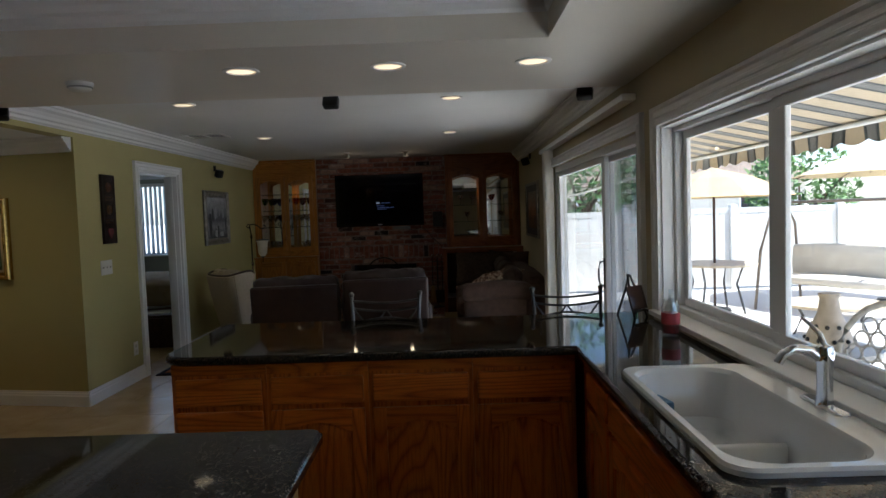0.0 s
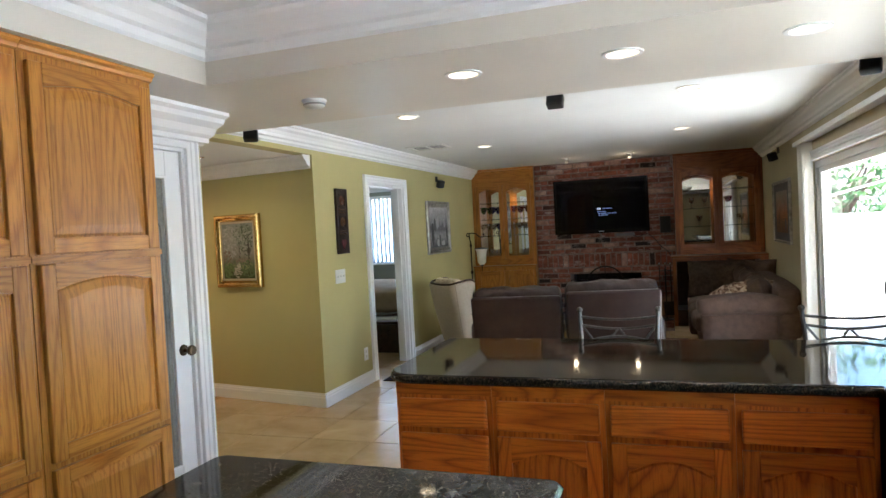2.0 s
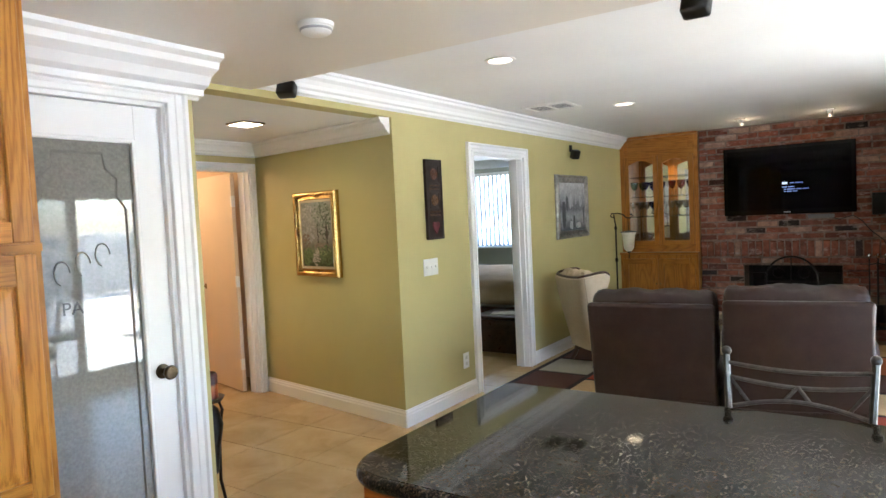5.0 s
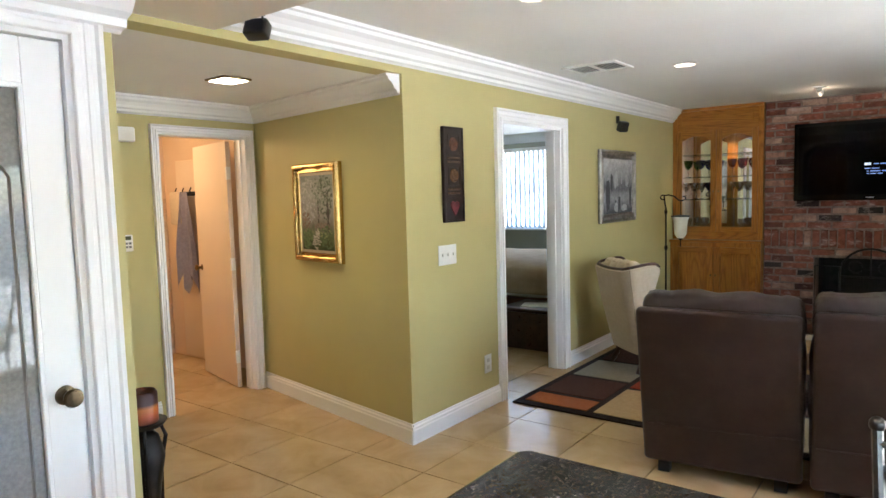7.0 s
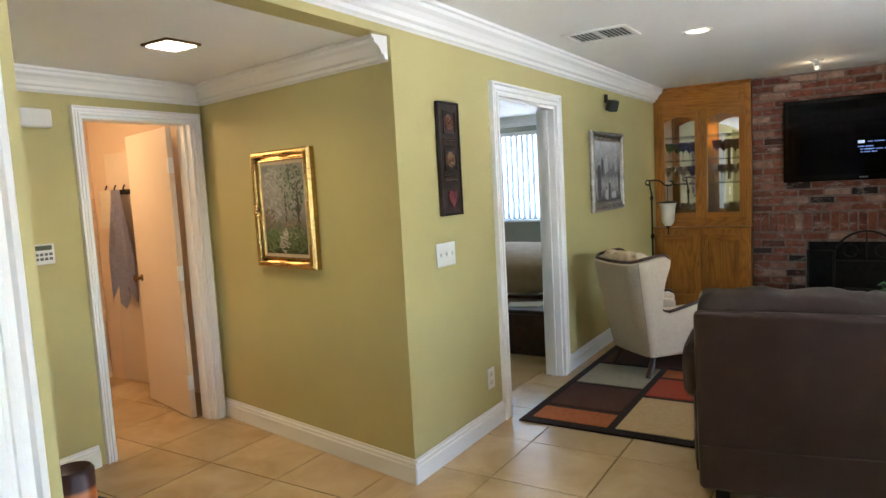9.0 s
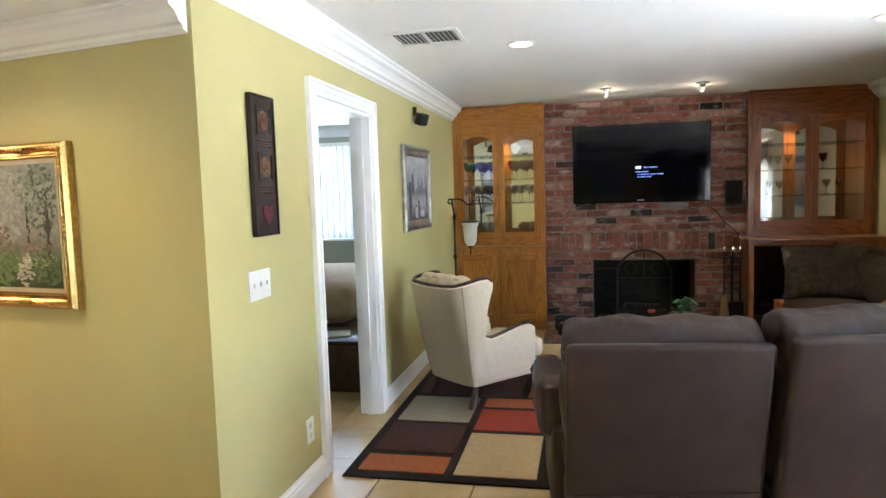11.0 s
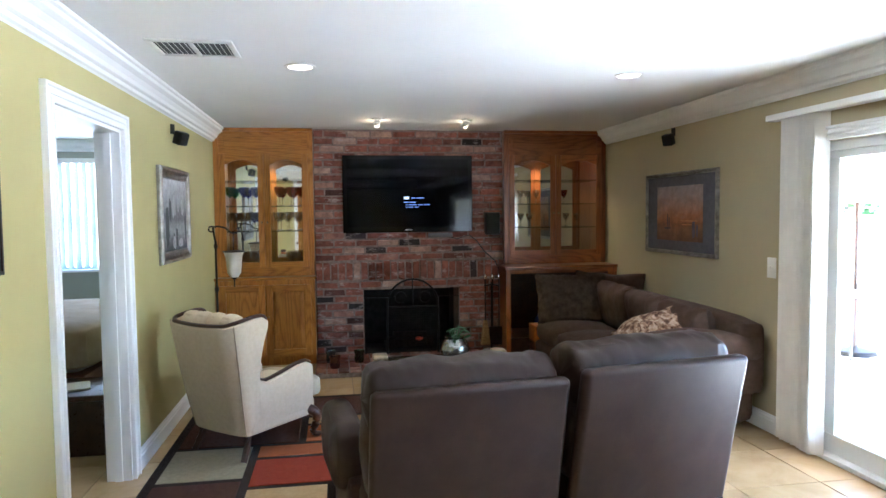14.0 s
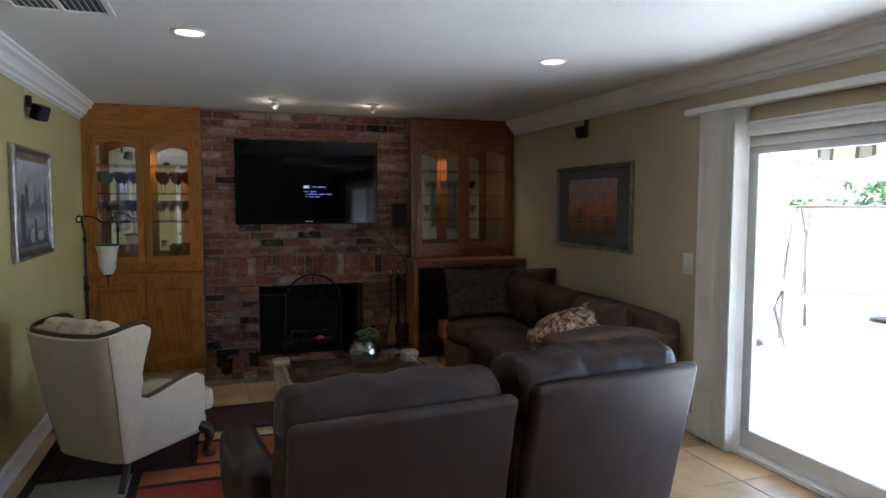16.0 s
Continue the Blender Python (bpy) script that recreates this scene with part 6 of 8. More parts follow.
# ---- sectional sofa ----
def sectional():
    th = thing("sectional_sofa", "grey-brown chenille corner sofa with rolled arm", "sofa")
    m = M_TAUPE
    bm = bmesh.new()
    box(bm, 1.16, 7.52, 0.06, 2.02, 9.75, 0.30, 0.03, 3)
    part("base_long", bm, m, th)
    part("base_return", box(bmesh.new(), 1.08, 8.90, 0.055, 1.35, 9.74, 0.295, 0.03, 3), m, th)
    # rolled arm across the near end
    ar = bmesh.new()
    cushion(ar, 1.16, 7.44, 0.05, 2.03, 7.66, 0.62, 0.006, 8)
    part("arm_body", ar, m, th)
    rl = bmesh.new()
    cushion(rl, 1.13, 7.37, 0.51, 2.05, 7.67, 0.695, 0.012, 16)
    for v in rl.verts:
        v.co.z += 0.012 * math.sin(v.co.x * 9)
    part("arm_roll", rl, m, th, "fat rolled arm")
    # back along the wall and round the corner
    bk = bmesh.new()
    cushion(bk, 1.84, 7.40, 0.25, 2.09, 9.75, 0.78, 0.02, 10)
    part("back_long", bk, m, th)
    bc = bmesh.new()
    cushion(bc, 1.46, 9.55, 0.25, 2.08, 9.80, 0.72, 0.02, 9)
    part("back_return", bc, m, th)
    for k, (y, w2, h2) in enumerate(((7.88, 0.66, 0.42), (8.46, 0.66, 0.44), (9.04, 0.70, 0.45))):
        c = pillow(bmesh.new(), w2, h2, 0.24, 0.012, k * 3.7, 18)
        part("back_cushion", moved(c, (1.80, y, 0.44), 12, -90), m, th)
    part("corner_cushion", moved(pillow(bmesh.new(), 0.72, 0.50, 0.24, 0.014, 8.2, 18), (1.80, 9.46, 0.44), -10, -42), m, th)
    for y0, y1 in ((7.62, 8.30), (8.32, 8.95), (8.97, 9.55)):
        part("seat_cushion", cushion(bmesh.new(), 1.10, y0, 0.29, 1.72, y1, 0.47, 0.03), m, th)
    pl = thing("floor_cushion", "large square taupe chenille back cushion", "cushion", (1.42, 9.42, 0.475), 0)
    c = moved(pillow(bmesh.new(), 0.70, 0.49, 0.22, 0.016, 2.2, 26), (0.0, -0.06, -0.01), -18, -6)
    for v in c.verts:
        v.co += Vector((noise.noise(v.co * 26), noise.noise(v.co * 26 + Vector((7, 0, 0))), noise.noise(v.co * 26 + Vector((0, 9, 0))))) * 0.012
    part("cover", c, cloth("bark_brown_fur", (0.06, 0.04, 0.028), (0.11, 0.075, 0.052), 1.0, 24, 160, 0.9), pl)
    fur = Mat("mottled_throw", 0.95, 0, 0.2)
    n1 = fur.noise(22, 5, 0.65, (1, 1, 1), 0.8)
    fur.color(fur.ramp(n1, [(0.38, (0.06, 0.03, 0.02)), (0.5, (0.30, 0.19, 0.12)), (0.62, (0.55, 0.44, 0.34))]))
    fur.bump(fur.noise(60, 5), 0.8, 0.01)
    tp = thing("throw_pillow", "mottled brown and cream fleece pillow", "pillow", (1.60, 7.93, 0.58), -12)
    q = cushion(bmesh.new(), -0.34, -0.17, -0.10, 0.32, 0.17, 0.15, 0.05, 18)
    for v in q.verts:
        v.co += Vector((0, 0, 1)) * 0.04 * noise.noise(v.co * 11)
    bmesh.ops.rotate(q, verts=q.verts, cent=(0, 0, 0), matrix=Matrix.Rotation(radians(-14), 3, "Y"))
    part("cover", q, fur.m, tp)


sectional()


# ---- wall things of the family room ----
def framed(name, at, turn, w, h, rim, depth, fm, art, label, cat, mat_w=0.0, mat_m=None, carved=False, mat_x=None):
    """A picture hung on a wall; faces -y before it is turned."""
    th = thing(name, label, cat, at, turn)
    bm = bmesh.new()
    prof = [(0.0, 0.0), (0.0, 0.62), (0.06, 0.80), (0.16, 0.98), (0.28, 1.0), (0.38, 0.86), (0.44, 0.62), (0.58, 0.50), (0.72, 0.52), (0.80, 0.66), (0.88, 0.68), (0.95, 0.56), (1.0, 0.40), (1.0, 0.0)]
    loops = []
    for u, t in prof:
        x, z, y = w / 2 - rim * u, h / 2 - rim * u, -depth * t
        loops.append([bm.verts.new(p) for p in ((-x, y, -z), (x, y, -z), (x, y, z), (-x, y, z))])
    for p, q in zip(loops, loops[1:] + loops[:1]):
        for k in range(4):
            bm.faces.new((p[k], p[(k + 1) % 4], q[(k + 1) % 4], q[k]))
    fr = part("picture_frame", bm, fm, th, "", False)
    if carved:
        for sx in (-1, 1):
            for sz in (-1, 1):
                o = bmesh.new()
                for k in range(5):
                    ball(o, (sx * (w / 2 - rim * 0.5 - 0.025 * k), -depth * 0.9, sz * (h / 2 - rim * 0.4)), 0.020 - 0.0025 * k, 1.3, 0.45, 0.75, 10, 8)
                    ball(o, (sx * (w / 2 - rim * 0.4), -depth * 0.9, sz * (h / 2 - rim * 0.5 - 0.025 * k)), 0.020 - 0.0025 * k, 0.75, 0.45, 1.3, 10, 8)
                part("carved_corner", o, fm, fr)
        for p in ((0, h / 2 - rim * 0.4), (0, -h / 2 + rim * 0.4), (w / 2 - rim * 0.4, 0), (-w / 2 + rim * 0.4, 0)):
            o = bmesh.new()
            for k in range(-2, 3):
                d = (0.02 * k, 0) if p[0] == 0 else (0, 0.02 * k)
                ball(o, (p[0] + d[0], -depth * 0.9, p[1] + d[1]), 0.015 - 0.002 * abs(k), 1, 0.6, 1, 8, 6)
            part("carved_boss", o, fm, fr)
    if mat_w:
        part("mount_board", B(-w / 2 + rim * 0.9, -depth * 0.45, -h / 2 + rim * 0.9, w / 2 - rim * 0.9, -depth * 0.1, h / 2 - rim * 0.9), mat_m, th, "", False)
    g = rim + mat_w
    gx = g if mat_x is None else rim + mat_x
    part("canvas", B(-w / 2 + gx, -depth * 0.5, -h / 2 + g, w / 2 - gx, -depth * 0.2, h / 2 - g), art, th, "", False)
    return th


def artwork(name, stops, scale, stretch=(1, 1, 1), low=None, dist=1.2):
    """A loose painted canvas: colours by height with brush noise."""
    k = Mat(name, 0.55, 0, 0.3)
    c = k.t.nodes.new("ShaderNodeTexCoord")
    sp = k.t.nodes.new("ShaderNodeSeparateXYZ")
    k.t.links.new(c.outputs["Generated"], sp.inputs["Vector"])
    n = k.noise(scale, 6, 0.65, stretch, dist)
    add = k.t.nodes.new("ShaderNodeMath")
    add.operation = "MULTIPLY_ADD"
    add.inputs[1].default_value = 0.55
    k.t.links.new(n, add.inputs[0])
    sub = k.t.nodes.new("ShaderNodeMath")
    sub.operation = "SUBTRACT"
    k.t.links.new(sp.outputs["Z"], sub.inputs[0])
    sub.inputs[1].default_value = 0.27
    k.t.links.new(sub.outputs[0], add.inputs[2])
    base = k.ramp(add.outputs[0], stops)
    k.color(k.mix(base, k.ramp(k.noise(scale * 3.5, 5, 0.7), [(0.35, (0.55, 0.55, 0.55)), (0.7, (1.3, 1.3, 1.3))]), 0.6, "MULTIPLY"))
    k.bump(k.noise(scale * 8, 4), 0.3, 0.003)
    return k.m


def daubs(th, strokes):
    """Brush strokes of a picture: colour, then boxes (x0, z0, x1, z1) with ragged edges."""
    canvas = [o for o in th.children if o.name.startswith("canvas")][0]
    front = min(v.co.y for v in canvas.data.vertices)
    rnd = random.Random(7)
    for n, (r, g, b, *spots) in enumerate(strokes):
        m = plain("daub_paint", (r, g, b), 0.6, 0, 0.3, 30, 0.3)
        for x0, z0, x1, z1 in spots:
            cx, cz, rx, rz = (x0 + x1) / 2, (z0 + z1) / 2, (x1 - x0) / 2, (z1 - z0) / 2
            out = []
            for k in range(18):
                a = k / 18 * 2 * math.pi
                q = 1 + rnd.uniform(-0.22, 0.16)
                c, s = math.cos(a), math.sin(a)
                out.append((cx + rx * q * math.copysign(abs(c) ** 0.6, c), front, cz + rz * q * math.copysign(abs(s) ** 0.6, s)))
            part("brush_stroke", prism(bmesh.new(), out, (0, -0.0006 - 0.0003 * n, 0)), m, canvas, "", False)


def dabs(th, groups):
    """Many small brush marks: colour, count, centre, spread, mark size, tilt; one mesh a colour."""
    canvas = [o for o in th.children if o.name.startswith("canvas")][0]
    front = min(v.co.y for v in canvas.data.vertices)
    xs = [v.co.x for v in canvas.data.vertices]
    zs = [v.co.z for v in canvas.data.vertices]
    for n, (col, count, cx, cz, sx, sz, lx, lz) in enumerate(groups):
        rnd = random.Random(40 + n)
        bm = bmesh.new()
        for _ in range(count):
            while True:
                u, v = rnd.uniform(-1, 1), rnd.uniform(-1, 1)
                if u * u + v * v < 1:
                    break
            x, z = cx + sx * u, cz + sz * v
            t = rnd.uniform(-0.5, 0.5)
            ring = []
            for k in range(7):
                a = k / 7 * 2 * math.pi
                q = rnd.uniform(0.6, 1.15)
                du, dv = lx * q * math.cos(a), lz * q * math.sin(a)
                px = min(max(x + du * math.cos(t) - dv * math.sin(t), min(xs) + 0.002), max(xs) - 0.002)
                pz = min(max(z + du * math.sin(t) + dv * math.cos(t), min(zs) + 0.002), max(zs) - 0.002)
                ring.append((px, front + 0.0002, pz))
            prism(bm, ring, (0, -0.0006 - 0.00025 * n - rnd.uniform(0, 0.0002), 0))
        tagged(part("paint_layer", bm, plain("daub_paint", col, 0.6, 0, 0.4, 60, 0.3), canvas, "", False), kind="stuff")


M_GOLD = plain("gilt_wood", (0.50, 0.335, 0.115), 0.18, 1.0, 0.28, 45, 0.2)
ART_WOOD = artwork("woodland_canvas", [(0.0, (0.04, 0.055, 0.02)), (0.2, (0.10, 0.13, 0.05)), (0.36, (0.20, 0.19, 0.15)), (0.5, (0.27, 0.26, 0.24)), (0.7, (0.31, 0.31, 0.29)), (1.0, (0.24, 0.26, 0.24))], 6.5)
ART_CITY = artwork("grey_city_canvas", [(0.0, (0.10, 0.10, 0.11)), (0.3, (0.40, 0.40, 0.41)), (0.5, (0.14, 0.14, 0.15)), (0.75, (0.42, 0.42, 0.43)), (1.0, (0.58, 0.58, 0.58))], 7, (1.0, 1, 1.0))
ART_SEA = artwork("sunset_sea_canvas", [(0.0, (0.16, 0.075, 0.045)), (0.22, (0.24, 0.12, 0.07)), (0.34, (0.30, 0.12, 0.06)), (0.42, (0.42, 0.16, 0.07)), (0.6, (0.46, 0.25, 0.17)), (0.8, (0.42, 0.30, 0.25)), (1.0, (0.34, 0.29, 0.29))], 3.5, (0.6, 1, 1.4))
M_SILVER = plain("antique_silver", (0.30, 0.28, 0.25), 0.35, 0.7, 0.35, 20, 0.4)
M_BLUEWOOD = plain("blue_grey_mount", (0.10, 0.095, 0.12), 0.6, 0, 0.15, 25, 0.1)
daubs(framed("wall_picture", (XW + 0.004, 8.54, 1.543), 90, 0.88, 0.69, 0.085, 0.035, M_SILVER, ART_CITY, "grey city painting in an antique silver frame", "picture"), ((0.40, 0.40, 0.41, (-0.12, -0.02, 0.0, 0.17), (0.06, 0.02, 0.11, 0.20), (0.18, 0.0, 0.26, 0.12)), (0.05, 0.05, 0.055, (-0.30, -0.22, -0.20, 0.05), (-0.19, -0.05, -0.14, 0.12), (0.28, -0.2, 0.33, 0.0), (0.0, -0.24, 0.05, -0.10), (-0.08, -0.25, -0.05, -0.12)), (0.5, 0.5, 0.5, (-0.1, -0.25, -0.02, -0.15), (0.08, -0.24, 0.22, -0.18))))
daubs(framed("wall_picture", (XE - 0.004, 8.64, 1.513), -90, 1.18, 0.715, 0.035, 0.03, M_SILVER, ART_SEA, "sunset sea print in a dark matted frame", "picture", 0.085, M_BLUEWOOD, False, 0.175), ((0.10, 0.06, 0.06, (-0.20, -0.12, -0.175, 0.0), (-0.25, -0.14, -0.13, -0.12), (-0.165, -0.12, -0.15, -0.03)), (0.10, 0.08, 0.12, (0.22, -0.2, 0.27, -0.06), (0.28, -0.2, 0.31, -0.09)), (0.50, 0.20, 0.08, (0.03, -0.07, 0.3, -0.058), (0.06, -0.1, 0.22, -0.092))))


def plate(name, at, turn, w, h, label, cat, kind="switch", n=3):
    th = thing(name, label, cat, at, turn)
    part("plate", box(bmesh.new(), -w / 2, -0.006, -h / 2, w / 2, 0, h / 2, 0.0025), M_WHITEPL, th)
    for i in range(n):
        x = (i - (n - 1) / 2) * w / max(n, 1) * 0.9
        if kind == "switch":
            b = bmesh.new()
            box(b, x - 0.006, -0.016, -0.008, x + 0.006, -0.005, 0.012, 0.002)
            part("toggle", b, M_WHITEPL, th)
        else:
            for z in (-0.025, 0.025):
                part("socket", box(bmesh.new(), -0.016, -0.008, z - 0.014, 0.016, -0.005, z + 0.014, 0.002), plain("ivory_plastic", (0.6, 0.58, 0.52), 0.45), th)


plate("light_switch", (XW + 0.001, 5.755, 1.127), 90, 0.19, 0.128, "white three gang light switch on the green wall", "light switch")
plate("power_outlet", (XW + 0.001, 6.20, 0.312), 90, 0.085, 0.128, "white power outlet low on the green wall", "outlet", "outlet", 1)
plate("light_switch", (XE - 0.001, 7.42, 1.14), -90, 0.09, 0.14, "white light switch on the tan wall", "light switch", "switch", 1)
plate("power_outlet", (XE - 0.001, 7.55, 0.33), -90, 0.085, 0.128, "white power outlet low on the tan wall", "outlet", "outlet", 1)


def wall_plaque():
    th = thing("wall_plaque", "tall dark carved wooden wall plaque with medallions", "wall plaque", (XW + 0.003, 5.822, 1.64), 90)
    wood = plain("blackened_wood", (0.022, 0.012, 0.010), 0.55, 0, 0.5, 16, 0.5)
    bronze = plain("worn_bronze", (0.10, 0.065, 0.04), 0.45, 0.5, 0.5, 50, 0.4)
    board = part("board", box(bmesh.new(), -0.108, -0.020, -0.305, 0.108, 0, 0.305, 0.004), wood, th)
    for a in ((-0.108, -0.305, -0.094, 0.305), (0.094, -0.305, 0.108, 0.305), (-0.094, 0.291, 0.094, 0.305), (-0.094, -0.305, 0.094, -0.291)):
        part("edge_strip", box(bmesh.new(), a[0], -0.025, a[1], a[2], -0.019, a[3], 0.002), wood, board)
    for z, c in ((0.195, (0.17, 0.075, 0.045)), (-0.005, (0.19, 0.105, 0.05))):
        f = bmesh.new()
        for a in ((-0.062, z - 0.062, -0.052, z + 0.062), (0.052, z - 0.062, 0.062, z + 0.062), (-0.052, z - 0.062, 0.052, z - 0.052), (-0.052, z + 0.052, 0.052, z + 0.062)):
            box(f, a[0], -0.027, a[1], a[2], -0.019, a[3], 0.002)
        part("square_moulding", f, wood, board)
        m = lathe(bmesh.new(), [(0.0, 0.006), (0.008, 0.012), (0.014, 0.006), (0.022, 0.010), (0.030, 0.005), (0.038, 0.009), (0.044, 0.0)], n=24)
        bmesh.ops.rotate(m, verts=m.verts, cent=(0, 0, 0), matrix=Matrix.Rotation(radians(90), 3, "X"))
        bmesh.ops.translate(m, verts=m.verts, vec=(0, -0.020, z))
        part("medallion", m, plain("copper_medallion", c, 0.45, 0.5, 0.5, 60, 0.5), th, "round copper medallion")
    for z in (0.107, 0.082, -0.093, -0.118):
        b = box(bmesh.new(), -0.068, -0.025, z - 0.007, 0.068, -0.019, z + 0.007, 0.003)
        for i in range(9):
            ball(b, (-0.056 + 0.014 * i, -0.026, z), 0.006, 0.8, 0.6, 1, 6, 5)
        part("carved_band", b, bronze, th)
    q = bmesh.new()
    heart = [(0.0, -0.262), (0.030, -0.228), (0.046, -0.200), (0.040, -0.178), (0.022, -0.168), (0.0, -0.180), (-0.022, -0.168), (-0.040, -0.178), (-0.046, -0.200), (-0.030, -0.228)]
    prism(q, [(x, -0.028, z) for x, z in heart], (0, 0.008, 0))
    part("red_heart", q, plain("dark_red_enamel", (0.13, 0.022, 0.032), 0.4, 0, 0.4, 40, 0.3), th, "dark red enamel heart")


wall_plaque()


# ---- vent, blinds ----
def ceiling_vent():
    th = thing("ceiling_vent", "white two panel ceiling air vent", "air vent", (-1.53, 6.98, ZC))
    w, h = 0.21, 0.17
    bm = bmesh.new()
    for a in ((-w, -h, w, -h + 0.03), (-w, h - 0.03, w, h), (-w, -h + 0.03, -w + 0.03, h - 0.03), (w - 0.03, -h + 0.03, w, h - 0.03), (-0.012, -h + 0.03, 0.012, h - 0.03)):
        box(bm, a[0], a[1], -0.012, a[2], a[3], 0, 0.003, 1)
    part("vent_rim", bm, M_WHITEPL, th, "", False)
    # flat black sheet stands in for the dark of the duct behind the slats
    part("backing", B(-w + 0.03, -h + 0.03, -0.0012, w - 0.03, h - 0.03, -0.0004), M_BLACK, th, "", False)
    for s in (-1, 1):
        for i in range(6):
            x = s * (0.031 + i * 0.0272)
            sl = bmesh.new()
            prism(sl, [(x - 0.002, -h + 0.03, -0.0032), (x - 0.002, -h + 0.03, -0.0018), (x + 0.0025, -h + 0.03, -0.0018), (x + 0.0025, -h + 0.03, -0.0032)], (0, 2 * h - 0.06, 0))
            part("slat", sl, M_WHITEPL, th, "", False)


ceiling_vent()


def vertical_blinds():
    th = thing("vertical_blinds", "cream vertical blinds drawn back beside the patio door", "blinds")
    part("head_rail", box(bmesh.new(), XE - 0.085, 3.85, 2.125, XE - 0.005, 7.40, 2.165, 0.004), M_TRIM, th, "white head rail", False)
    vane = plain("cream_vane", (0.82, 0.79, 0.72), 0.5, 0, 0.05, 8)
    t = vane.node_tree
    ts, mx = t.nodes.new("ShaderNodeBsdfTranslucent"), t.nodes.new("ShaderNodeMixShader")
    ts.inputs["Color"].default_value = (0.90, 0.87, 0.80, 1)
    mx.inputs["Fac"].default_value = 0.12
    t.links.new(t.nodes["Principled BSDF"].outputs["BSDF"], mx.inputs[1])
    t.links.new(ts.outputs["BSDF"], mx.inputs[2])
    t.links.new(mx.outputs["Shader"], t.nodes["Material Output"].inputs["Surface"])
    for i in range(16):
        y = 7.225 - i * 0.0205
        v = bmesh.new()
        d = 0.043
        ang = radians(58 + 18 * math.sin(i * 2.4) if i < 11 else 24 + 9 * math.sin(i * 1.7))
        px, py = d * math.cos(ang), -d * math.sin(ang)
        pts = [(XE - 0.045 - px + 2 * px * k / 4, y - py + 2 * py * k / 4 + 0.006 * math.sin(math.pi * k / 4)) for k in range(5)]
        prism(v, [(a, b, 0.02) for a, b in pts] + [(a, b + 0.0015, 0.02) for a, b in reversed(pts)], (0, 0, 2.105))
        part("vane", v, vane, th, "", False)


vertical_blinds()


# ---- hall ----
dabs(framed("painting", (-2.94, hall_y(-2.94) - 0.004, 1.412), -math.degrees(math.atan(SK)), 0.565, 0.685, 0.066, 0.05, M_GOLD, ART_WOOD, "woodland path painting in a carved gilt frame", "painting", 0.018, plain("linen_liner", (0.48, 0.40, 0.28), 0.8, 0, 0.1, 40), True), (
    ((0.30, 0.30, 0.29), 60, -0.09, 0.10, 0.11, 0.16, 0.022, 0.016),
    ((0.15, 0.18, 0.14), 90, 0.07, 0.14, 0.14, 0.12, 0.012, 0.010),
    ((0.075, 0.095, 0.06), 80, 0.11, 0.10, 0.10, 0.15, 0.010, 0.009),
    ((0.30, 0.32, 0.27), 60, 0.05, 0.10, 0.12, 0.12, 0.006, 0.006),
    ((0.045, 0.035, 0.028), 30, 0.135, 0.0, 0.012, 0.14, 0.006, 0.022),
    ((0.05, 0.04, 0.03), 14, 0.02, 0.0, 0.006, 0.10, 0.003, 0.016),
    ((0.17, 0.12, 0.085), 50, -0.14, -0.06, 0.05, 0.07, 0.010, 0.008),
    ((0.19, 0.14, 0.11), 30, 0.05, -0.09, 0.10, 0.02, 0.014, 0.006),
    ((0.10, 0.15, 0.05), 90, -0.13, -0.18, 0.07, 0.07, 0.012, 0.007),
    ((0.08, 0.12, 0.045), 90, 0.12, -0.17, 0.09, 0.08, 0.012, 0.008),
    ((0.20, 0.24, 0.10), 40, 0.06, -0.14, 0.12, 0.035, 0.008, 0.005),
    ((0.36, 0.33, 0.27), 40, -0.01, -0.20, 0.05, 0.055, 0.016, 0.006),
    ((0.42, 0.38, 0.31), 16, 0.005, -0.14, 0.022, 0.03, 0.010, 0.005)))


def hall_light():
    th = thing("hall_light", "square flush ceiling light glowing warm", "ceiling light", (-2.85, 4.76, ZH))
    bm = bmesh.new()
    for a in ((-0.095, -0.095, 0.095, -0.078), (-0.095, 0.078, 0.095, 0.095), (-0.095, -0.078, -0.078, 0.078), (0.078, -0.078, 0.095, 0.078)):
        box(bm, a[0], a[1], -0.012, a[2], a[3], 0, 0.002, 1)
    part("rim", bm, M_BRASS, th, "thin brass rim", False)
    part("diffuser", B(-0.078, -0.078, -0.016, 0.078, 0.078, -0.002, 0.003), glow("hall_diffuser_glow", (1.0, 0.82, 0.58), 1.6), th, "", False)
    downlight("hall_lamp", (-2.85, 4.76, ZH - 0.05), 1.0, (1.0, 0.74, 0.44), radians(150))


hall_light()


